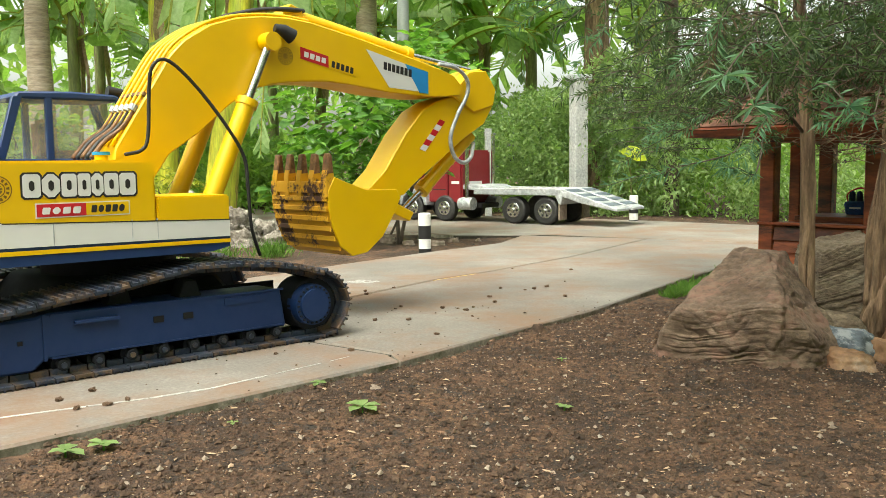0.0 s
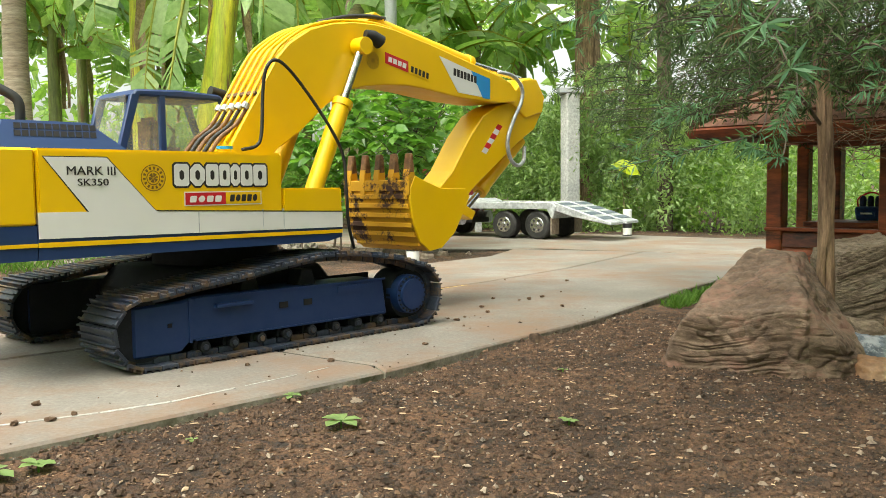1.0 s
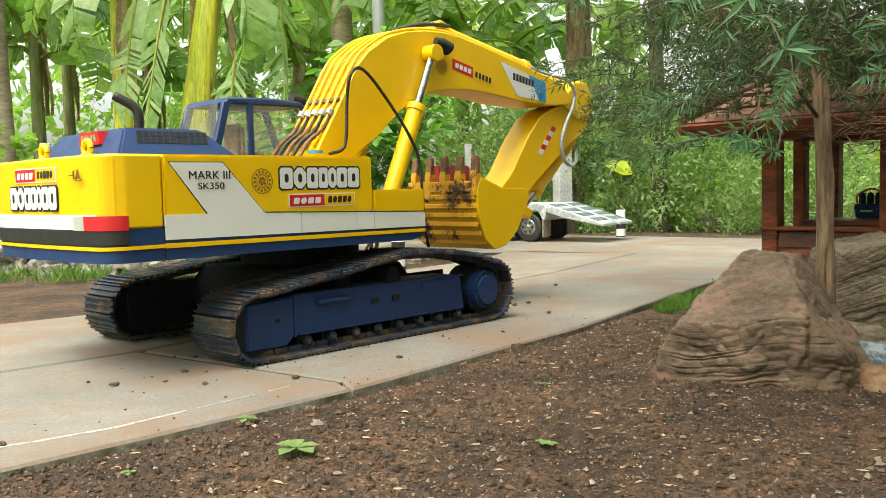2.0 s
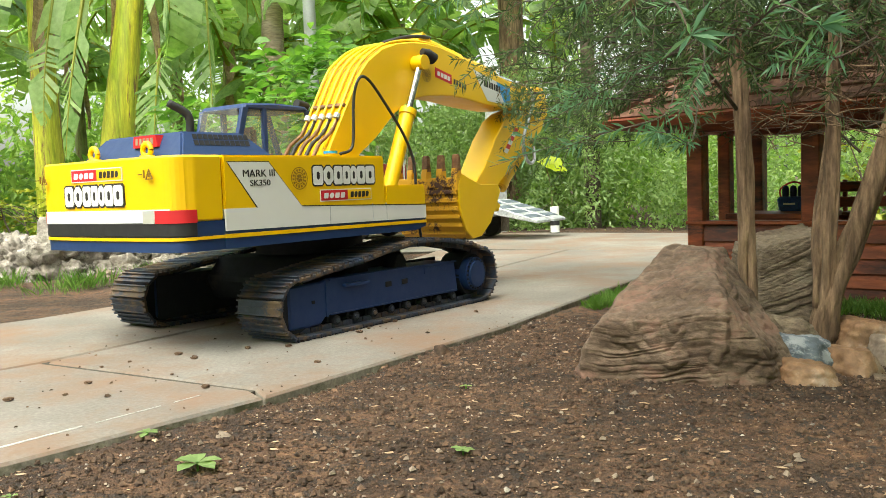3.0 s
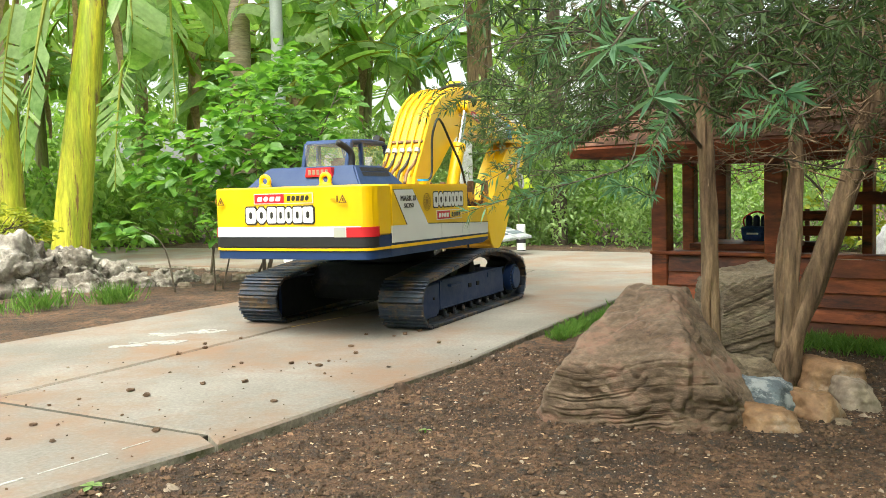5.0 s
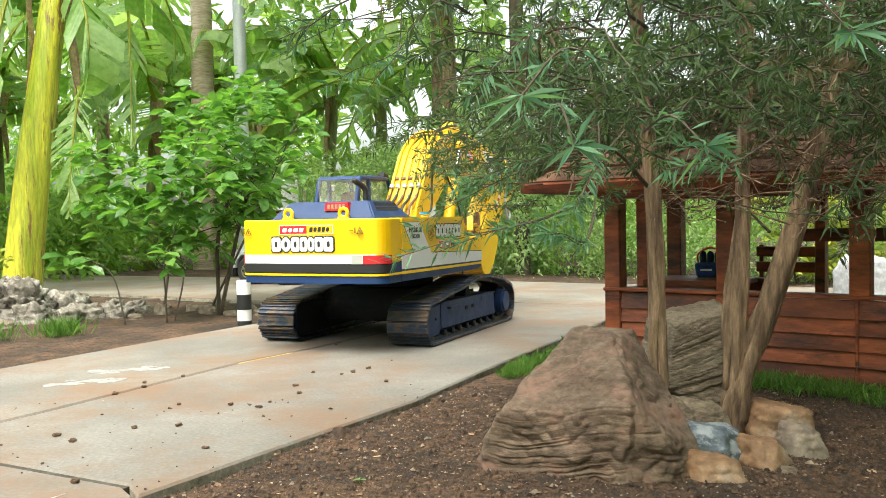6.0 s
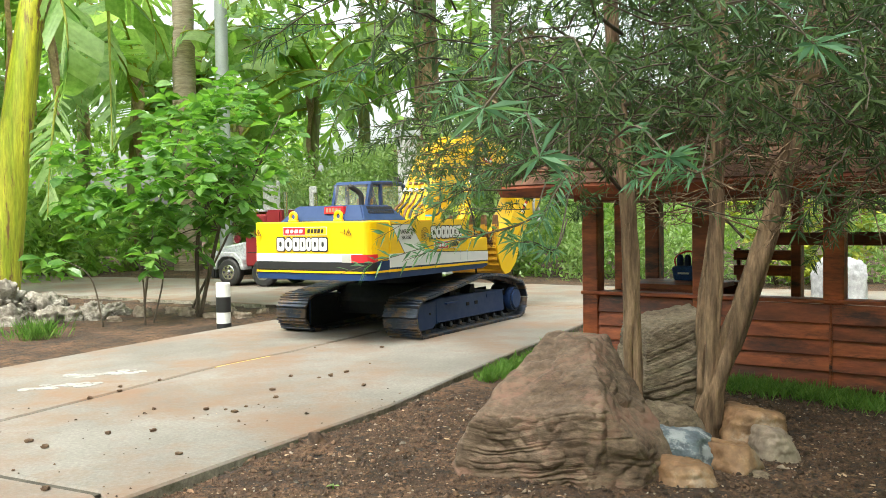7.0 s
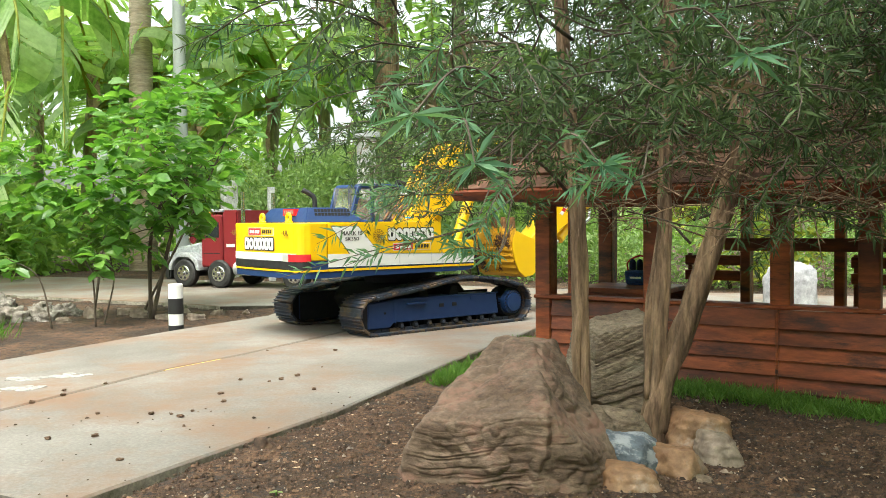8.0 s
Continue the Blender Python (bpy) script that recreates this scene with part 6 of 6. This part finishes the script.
def near_trees():
    r = Vector((0.979, -0.204, 0))
    t1 = thing("slender_tree", "slender narrow-leaved tree with fibrous brown bark between the boulders", "tree")
    b = Vector((0.862, 2.035, -0.03))
    stem("trunk", [b, b + Vector((0, 0.005, 0.2)), b - r * 0.008 + Vector((0, 0, 0.45)), b - r * 0.03 + Vector((0, 0.02, 0.85)), b - r * 0.02 + Vector((0, 0.06, 1.5))], 0.0185, 0.012, M["bark"], t1, 9)
    for dz, dx, dy in ((0.46, -0.22, -0.25), (0.62, -0.35, 0.1), (0.60, -0.28, -0.5), (0.62, 0.3, -0.35), (0.75, -0.4, -0.3), (0.85, 0.2, 0.4)):
        s = b - r * 0.015 + Vector((0, 0, dz))
        stem("branch", [s, s + Vector((dx * 0.5, dy * 0.5, 0.06)), s + Vector((dx, dy, 0.05))], 0.0040, 0.0015, M["bark_dark"], t1, 4)
    twig_crown(t1, 21, 1900, lambda g: (lambda p: p if p is not None and p[0] + 0.25 * p[1] < 1.62 else None)(canopy_spot(g)), np.array([0.95, 2.1, 0.75]))
    # unseen upper boughs and crown, added to shade the soil and boulder below
    for e in ((0.35, 0.9, 1.45), (0.0, 0.5, 1.5), (0.7, 0.5, 1.55), (-0.2, 1.1, 1.4)):
        s = b + Vector((0, 0.03, 1.25))
        stem("branch", [s, s.lerp(Vector(e), 0.5) + Vector((0, 0, 0.12)), Vector(e)], 0.0085, 0.003, M["bark"], t1, 4)
    twig_crown(t1, 22, 950, upper_spot, np.array([0.4, 0.8, 1.3]), per=(36, 54), leaf=(0.02, 0.04), names=("unseen_shade_twigs", "unseen_shade_crown"))
    t2 = thing("branching_tree", "narrow-leaved tree branching low into fibrous brown stems", "tree")
    b = Vector((0.988, 2.005, -0.03))
    up = lambda lat, z, back=0.0: b + r * lat + Vector((0.0, back, z + 0.03))
    stem("trunk", [b, up(0.004, 0.05), up(0.016, 0.10), up(0.020, 0.17)], 0.0300, 0.0092, M["bark"], t2)
    stem("stem", [up(0.006, 0.0), up(0.018, 0.08), up(0.058, 0.2, -0.01), up(0.118, 0.40, -0.02), up(0.166, 0.60, -0.03), up(0.20, 0.85, -0.03), up(0.26, 1.4, 0)], 0.0265, 0.014, M["bark"], t2, 8)
    stem("stem", [up(0.0, 0.0), up(0.005, 0.09), up(0.018, 0.27), up(0.035, 0.49, 0.02), up(0.05, 0.8, 0.04), up(0.04, 1.4, 0.1)], 0.0190, 0.010, M["bark"], t2, 8)
    stem("stem", [up(-0.008, 0.06), up(0.005, 0.22, 0.02), up(0.05, 0.42, 0.06), up(0.07, 0.7, 0.1), up(0.1, 1.2, 0.2)], 0.0115, 0.007, M["bark"], t2, 8)
    rg = random.Random(5)
    for k in range(14):
        z = rg.uniform(0.30, 1.0)
        a = rg.uniform(0, 6.28)
        q = up(0.05 + 0.14 * (z - 0.2), z)
        e = Vector((math.cos(a), math.sin(a), rg.uniform(0.0, 0.5))) * rg.uniform(0.12, 0.5)
        stem("branch", [q, q + e * 0.5 + Vector((0, 0, rg.uniform(-0.03, 0.05))), q + e], 0.0028, 0.0010, M["bark_dark"], t2, 4)
    twig_crown(t2, 33, 4000, lambda g: (lambda p: p if p is not None and p[0] + 0.25 * p[1] > 1.38 else None)(canopy_spot(g)), np.array([1.2, 2.0, 0.75]))

    sprays(t1)
    bare_twigs(t2, up)


near_trees()


# ---- broad-leaved bush across the road ----
def broad_bush(name, label, base, stems, crown, n, leaf, seed, mat="bush_leaf", cat="bush", thick=0.0065):
    rng = np.random.default_rng(seed)
    root = thing(name, label, cat)
    cx, cy, cz, rx, ry, rz = crown
    tips = []
    for k in range(stems):
        a = rng.uniform(0, 6.28)
        s = Vector((base[0] + 0.12 * math.cos(a), base[1] + 0.10 * math.sin(a), -0.03))
        e = Vector((cx + rx * 0.6 * math.cos(a), cy + ry * 0.6 * math.sin(a), cz + rz * rng.uniform(-0.2, 0.6)))
        mid = s.lerp(e, 0.45) + Vector((rng.normal(0, 0.03), rng.normal(0, 0.03), 0.08))
        stem("stem", [s, mid, e], thick, thick * 0.35, M["bark_dark"], root)
        tips.append((s, mid, e))
    tw = bmesh.new()
    parts = []
    whorls = n // 7
    for _ in range(whorls):
        d = unit(rng.normal(0, 1, 3))
        rr = rng.random() ** 0.4
        p = np.array([cx + rx * d[0] * rr, cy + ry * d[1] * rr, cz + rz * d[2] * rr])
        if noise.noise(Vector(p * 3.1)) < -0.06:
            continue
        s, mid, e = tips[rng.integers(len(tips))]
        j = mid.lerp(e, rng.random())
        if (Vector(p) - j).length < 0.5 * max(rx, rz):
            tube([j, j.lerp(Vector(p), 0.5) + Vector((0, 0, 0.02)), Vector(p)], [0.0028, 0.0022, 0.0015], 4, tw, False)
        m = rng.integers(5, 10)
        a = rng.uniform(0, 6.28) + np.arange(m) * 2.4
        dirs = np.stack([np.cos(a), np.sin(a), rng.uniform(-0.25, 0.55, m)], 1)
        dirs = unit(dirs + 0.35 * d)
        L = leaf * rng.uniform(0.6, 1.15, m)
        tilt = unit(np.array([[0.0, 0.0, 1.0]]) + rng.normal(0, 0.45, (m, 3)))
        parts.append(ovals(np.tile(p, (m, 1)) + rng.normal(0, leaf * 0.22, (m, 3)), dirs, L, L * 0.48, rng, tilt, 0.10, 0.25))
    tagged(part("twig_work", tw, M["bark_dark"], root), kind="stuff")
    v, f = joined(parts)
    tagged(arrays("crown", v, f, M[mat], root), kind="stuff")
    return root


broad_bush("broad_leaved_bush", "broad-leaved glossy green bush with dark thin stems in the bed", (-0.27, 4.30), 2, (-0.26, 4.34, 0.64, 0.50, 0.40, 0.36), 1900, 0.088, 3, thick=0.011)
broad_bush("low_shoot", "low broad-leaved green shoots at the foot of the bush", (-0.45, 4.2), 3, (-0.56, 4.18, 0.28, 0.34, 0.20, 0.11), 130, 0.10, 31, thick=0.004)
broad_bush("broad_leaved_bush", "broad-leaved green bush reaching over the bed", (-0.36, 4.75), 2, (-0.05, 4.85, 0.84, 0.42, 0.33, 0.26), 380, 0.11, 4)
broad_bush("low_lime_shrub", "low yellow-green shrub behind the limestone rubble", (-1.55, 4.95), 6, (-1.62, 4.95, 0.21, 0.42, 0.22, 0.16), 2600, 0.042, 8, "lime_leaf", "shrub")
broad_bush("leafy_shrub", "leafy green shrub at the edge of the far bed", (-2.25, 5.2), 5, (-2.3, 5.2, 0.40, 0.42, 0.3, 0.34), 900, 0.10, 9, "wood_leaf", "shrub")
broad_bush("leafy_shrub", "leafy green shrub behind the playhouse", (3.0, 5.0), 6, (3.0, 5.0, 0.36, 0.5, 0.4, 0.34), 1400, 0.075, 12, "lime_leaf", "shrub")
broad_bush("leafy_shrub", "bright leafy shrub beyond the covered heap", (4.0, 4.3), 6, (4.0, 4.35, 0.40, 0.7, 0.5, 0.4), 1500, 0.085, 13, "lime_leaf", "shrub")


def lone_leaf(x, y, z):
    """A single broad yellow-green leaf on a long stalk before the hedge."""
    rng = np.random.default_rng(2)
    root = thing("broad_leaf_plant", "low plant with one broad bright yellow-green leaf", "plant")
    part("stalk", tube(smooth_path([(x + 0.02, y + 0.05, -0.03), (x + 0.03, y + 0.03, z * 0.6), (x - 0.02, y, z + 0.03)], 5), 0.006, 8), M["green_stem"], root, smooth=True)
    v, f = ovals(np.array([[x - 0.07, y, z + 0.035]]), np.array([[1.0, -0.35, -0.15]]), [0.20], [0.13], rng, np.array([[0.1, -0.75, 0.6]]), 0.10, 0.2)
    arrays("leaf", v, f, M["bright_leaf"], root, "bright yellow-green leaf")


M["bright_leaf"] = leafy("bright_yellow_green_leaf", (0.50, 0.62, 0.03), (0.55, 0.66, 0.04), (0.60, 0.70, 0.05), 0.5, 0.4)
lone_leaf(1.312, 6.22, 0.41)


# ---- banana plants ----
def banana_leaf(base, az, length, width, rise, droop, rng):
    """Blade strips along an arching midrib; each run of strips between two tears is one piece."""
    n = 30
    mid, p, el = [], np.array(base, float), rise
    h = np.array([math.cos(az), math.sin(az), 0])
    for k in range(n + 1):
        mid.append(p.copy())
        p = p + (h * math.cos(el) + np.array([0, 0, math.sin(el)])) * length / n
        el -= droop / n * (0.4 + 1.4 * k / n)
    mid = np.array(mid)
    side = np.array([-h[1], h[0], 0.0])
    vs, fs, o = [], [], 0
    for sg in (1, -1):
        sag, run = rng.uniform(0.25, 0.7), None
        for k in range(2, n):
            w0 = width * 0.5 * math.sin(math.pi * min(1, (k / n) ** 0.8)) ** 0.55
            w1 = width * 0.5 * math.sin(math.pi * min(1, ((k + 1) / n) ** 0.8)) ** 0.55 if k < n - 1 else 0.02
            if run is None or rng.random() < 0.5:
                sag = np.clip(sag + rng.normal(0, 0.34), 0.05, 1.4)
                run = True
                fresh = True
            else:
                fresh = False
            dirv = side * sg * math.cos(sag) + np.array([0, 0, -math.sin(sag)])
            fwd = unit(mid[k + 1] - mid[k])
            g = 0.38 if fresh else 0.0
            a0, a1 = mid[k] + (mid[k + 1] - mid[k]) * g, mid[k + 1]
            e0, e1 = a0 + (dirv + fwd * 0.25) * w0, a1 + (dirv + fwd * 0.25) * w1
            if fresh or not fs:
                vs += [a0, e0]
                o += 2
            vs += [a1, e1]
            fs.append((o - 2, o - 1, o + 1, o))
            o += 2
    rib = (mid, [0.018 * (1 - 0.85 * k / n) * length / 1.5 for k in range(n + 1)])
    return np.array(vs), np.array(fs), rib


def banana(x, y, h, r, leaves, seed, lean=(0, 0), label="banana plant with torn drooping leaves", skirt=2, droop=(1.6, 2.7), hang=0, mat="green_stem", low=()):
    rng = np.random.default_rng(seed)
    root = thing("banana_plant", label, "banana plant", group="banana plants")
    if mat == "green_stem":
        r, hang = r * 0.62, hang + 2
    top = Vector((x + lean[0], y + lean[1], h))
    pts = [Vector((x, y, -0.05)), Vector((x + lean[0] * 0.3, y + lean[1] * 0.3, h * 0.33)), Vector((x + lean[0] * 0.65, y + lean[1] * 0.65, h * 0.67)), top]
    part("stem", tube(smooth_path(pts, 6), [r * (1.1 - 0.45 * k / 18) for k in range(19)], 20), M[mat], root, smooth=True)
    for k in range(skirt):
        a = rng.uniform(0, 6.28)
        p = Vector((x, y, 0)).lerp(Vector((top.x, top.y, 0)), 0.8)
        line = [Vector((p.x + (r * 0.95) * math.cos(a), p.y + r * 0.95 * math.sin(a), h * (0.95 - 0.06 * i))) + Vector((0.010 * math.sin(i * 1.3 + a) + 0.004 * i * math.cos(a), 0.012 * i * math.sin(a), 0)) for i in range(8)]
        bm = bmesh.new()
        q = []
        for i, c in enumerate(line):
            w = 0.052 * (1 + 0.35 * math.sin(i * 1.7 + a)) * (1 - 0.09 * i)
            tdir = Vector((-math.sin(a), math.cos(a), 0))
            q.append([bm.verts.new(c + tdir * w * j + Vector((math.cos(a), math.sin(a), 0)) * 0.02 * (j % 2)) for j in (-1, 0, 1)])
        for u, w in zip(q, q[1:]):
            bm.faces.new((u[0], u[1], w[1], w[0]))
            bm.faces.new((u[1], u[2], w[2], w[1]))
        part("dry_sheath", bm, M["dry_leaf"], root, "dry brown leaf sheath")
    for k in range(hang):
        v, f, (mid, rr) = banana_leaf(top - Vector((0, 0, rng.uniform(0.0, 0.45))), rng.uniform(0, 6.28), rng.uniform(0.9, 1.35), rng.uniform(0.34, 0.5), rng.uniform(-0.1, 0.7), rng.uniform(1.9, 2.8), rng)
        lf = arrays("leaf", v, f, M["banana_leaf"], root)
        part("midrib", tube([Vector(q) for q in mid[::3]], [max(0.003, q) for q in rr[::3]], 6), M["lime_leaf"], lf)
    for at, az, length, width, rise, bend in low:
        v, f, (mid, rr) = banana_leaf(at, az, length, width, rise, bend, rng)
        lf = arrays("leaf", v, f, M["banana_leaf"], root)
        part("midrib", tube([Vector(q) for q in mid[::3]], [max(0.003, q) for q in rr[::3]], 6), M["lime_leaf"], lf)
    for k in range(leaves):
        az = k * 2.4 + rng.uniform(-0.5, 0.5)
        v, f, (mid, rr) = banana_leaf(top - Vector((0, 0, 0.05 * k)), az, rng.uniform(1.2, 1.9), rng.uniform(0.32, 0.5), rng.uniform(0.5, 1.2), rng.uniform(*droop), rng)
        lf = arrays("leaf", v, f, M["banana_leaf"], root)
        part("midrib", tube([Vector(q) for q in mid[::3]], [max(0.003, q) for q in rr[::3]], 6), M["lime_leaf"], lf)


banana(-1.43, 5.82, 1.95, 0.100, 7, 1, (0.27, 0.05), "banana plant with a yellow-green stem and torn drooping leaves", skirt=5, hang=3, mat="banana_stem", low=[((-1.36, 5.68, 1.80), 4.2, 1.30, 0.26, -1.25, 0.2), ((-1.04, 5.70, 1.16), 4.4, 0.74, 0.30, -1.30, 0.2), ((-0.80, 5.9, 1.62), 4.9, 0.90, 0.32, -0.9, 0.6), ((-1.62, 5.75, 1.55), 4.5, 0.85, 0.24, -1.2, 0.3)])
banana(-1.83, 6.07, 1.95, 0.090, 7, 2, (-0.01, 0.0), "banana plant with a yellow-green stem and torn drooping leaves", skirt=4, hang=3, mat="banana_stem")
banana(-2.9, 7.2, 1.8, 0.09, 8, 3, hang=3)
banana(-2.35, 8.3, 1.7, 0.09, 9, 4, hang=4)
banana(-1.15, 8.3, 1.7, 0.09, 9, 5, (0.1, 0), hang=5)
banana(-0.75, 9.2, 2.0, 0.10, 9, 6, (0.1, 0), hang=5)
banana(0.35, 8.6, 1.8, 0.09, 9, 7, (0.12, 0), skirt=1, hang=4)
banana(0.95, 9.4, 2.0, 0.10, 9, 8, skirt=1)
banana(-1.8, 9.6, 2.2, 0.10, 9, 9)
banana(-3.4, 9.0, 2.0, 0.10, 9, 10)
banana(-0.25, 7.9, 1.25, 0.075, 8, 11, (0.0, 0.1))
banana(1.85, 8.4, 1.7, 0.09, 8, 12)
banana(-4.2, 7.6, 1.9, 0.1, 8, 15)


# ---- standing trunks ----
def trunk_tree(x, y, h, r, mat, label, seed, crown_n=0):
    root = thing("tree", label, "tree")
    g = random.Random(seed)
    p = [(x + 0.02 * g.uniform(-1, 1), y, z) for z in (-0.1, h * 0.25, h * 0.5, h * 0.75, h)]
    stem("trunk", p, r * 1.15, r * 0.8, M[mat], root)
    rng = np.random.default_rng(seed)
    top = Vector(p[-1])
    wood = []
    for k in range(6):
        a = k * 1.05 + g.uniform(0, 0.4)
        e = top + Vector((math.cos(a) * 0.9, math.sin(a) * 0.9, g.uniform(-0.1, 0.9)))
        stem("limb", [top - Vector((0, 0, 0.2)), top.lerp(e, 0.5) + Vector((0, 0, 0.15)), e], r * 0.4, 0.012, M[mat], root)
        wood.append(np.array(e))
    n = crown_n or 2600
    c = np.array(wood)[rng.integers(0, 6, n)] + rng.normal(0, 0.38, (n, 3))
    d = unit(rng.normal(0, 1, (n, 3)) + (0, 0, -0.2))
    L = rng.uniform(0.07, 0.16, n)
    v, f = ovals(c, d, L, L * 0.42, rng, np.array([[0.0, 0.0, 1.0]]))
    tagged(arrays("crown", v, f, M["wood_leaf"], root), kind="stuff")


trunk_tree(-2.75, 6.28, 2.6, 0.082, "trunk_grey", "slim ringed grey-brown trunk of a garden tree", 3)
trunk_tree(1.30, 7.45, 2.7, 0.105, "bark", "rough grey-brown tree trunk behind the trailer", 4)
trunk_tree(-0.66, 8.1, 2.8, 0.10, "trunk_grey", "pale brown tree trunk behind the pole", 5)
trunk_tree(1.62, 6.3, 2.3, 0.05, "bark_dark", "thin dark tree trunk in the hedge", 6)


# ---- hedges and far woods ----
def leaf_mass(name, label, spots, n, leaf, mat, seed, cat="hedge", ratio=0.33, gap=-0.15, freq=1.6):
    """Loose leaves through boxes (centre, half sizes), thinned in clumps, with twigs of their own."""
    rng = np.random.default_rng(seed)
    vs = []
    tot = sum(b[3] * b[4] * b[5] for b in spots)
    for cx, cy, cz, hx, hy, hz in spots:
        m = int(n * hx * hy * hz / tot)
        p = np.stack([cx + hx * rng.uniform(-1, 1, m), cy + hy * rng.uniform(-1, 1, m), cz + hz * rng.uniform(-1, 1, m)], 1)
        top = cz + hz * np.array([0.55 + 0.6 * noise.noise((q[0] * 1.3, q[1] * 1.3, seed)) for q in p])
        keep = np.array([noise.noise((q[0] * freq, q[1] * freq, q[2] * freq + seed)) > gap for q in p]) & (p[:, 2] < top)
        vs.append(p[keep])
    p = np.concatenate(vs)
    d = unit(rng.normal(0, 1, p.shape) + (0, 0, 0.15))
    L = leaf * rng.uniform(0.5, 1.2, len(p))
    v, f = blades(p, d, L, L * ratio, rng, 0.15, 0.1)
    ob = arrays(name, v, f, M[mat])
    tagged(ob, label, cat, kind="stuff")


HEDGE = []
for _k in range(15):
    _t = _k / 14
    _a = Vector((0.10, 6.75)).lerp(Vector((1.25, 6.05)), min(1, _t * 2.2)) if _t < 0.4545 else Vector((1.25, 6.05)).lerp(Vector((4.4, 3.75)), (_t - 0.4545) / 0.5455)
    _h = 0.66 if _k < 8 else 0.48
    HEDGE.append((_a.x + 0.32, _a.y + 0.36, _h - 0.11, 0.34, 0.34, _h))
leaf_mass("fine_hedge", "fine-leaved grey-green hedge along the far side of the drive", HEDGE, 92000, 0.045, "hedge_leaf", 2, ratio=0.40, gap=-0.12, freq=3.2)
leaf_mass("dark_hedge", "dark dense lower hedge behind the drive", [(x + 0.2, y + 0.22, 0.35, 0.30, 0.30, 0.42) for x, y, *_ in HEDGE[5:9]], 7000, 0.06, "wood_leaf", 3, ratio=0.33, gap=-0.3, freq=3)
leaf_mass("undergrowth", "leafy green undergrowth below the banana plants", [(-2.6, 7.6, 0.35, 1.3, 0.9, 0.5), (-3.6, 6.4, 0.4, 0.9, 0.8, 0.5), (-1.0, 8.6, 0.4, 1.4, 0.7, 0.55), (0.6, 8.3, 0.5, 0.9, 0.6, 0.6)], 26000, 0.11, "wood_leaf", 4, "undergrowth", 0.42, -0.1, 1.8)
leaf_mass("far_woods", "green woods far behind the garden", [(-6, 13, 1.2, 4.5, 1.6, 1.7), (-1.2, 13.5, 1.1, 2.8, 1.6, 1.4), (3.2, 13.5, 0.6, 1.8, 1.6, 0.7), (6, 12, 0.7, 4.0, 2.0, 0.9), (9, 7, 0.7, 2.0, 4.0, 0.9), (-10, 8, 1.2, 2.0, 4.0, 1.7)], 19000, 0.34, "wood_leaf", 5, "woods", 0.42, -0.05, 0.55)
leaf_mass("mid_trees", "feathery green tree crowns behind the bananas", [(-1.5, 10.6, 1.4, 2.6, 0.8, 1.4), (0.9, 9.8, 1.0, 1.0, 0.7, 0.9), (2.6, 9.6, 0.55, 0.8, 0.7, 0.55), (3.2, 8.0, 0.6, 1.2, 1.0, 0.6), (4.6, 6.0, 0.5, 1.0, 1.4, 0.5)], 22000, 0.13, "wood_leaf", 6, "trees", 0.3, -0.12, 1.1)
leaf_mass("back_garden", "bright garden foliage behind the playhouse", [(4.9, 5.0, 0.5, 0.9, 0.9, 0.55), (5.6, 3.2, 0.5, 0.7, 1.0, 0.55)], 9000, 0.12, "wood_leaf", 7, "foliage", 0.4, -0.1, 1.5)
# unseen woods added all round behind the camera, dense to cut low sky light
leaf_mass("unseen_light_block_woods", "unseen green trees added round the garden to block low sky light", [(0.5, -4.5, 2.2, 8.0, 1.5, 3.0), (-8, 0, 2.0, 1.5, 7.0, 2.8), (6.5, -1.0, 2.2, 1.5, 5.0, 3.0)], 56000, 0.27, "wood_leaf", 8, "woods", 0.5, -0.3, 0.5)


motions()
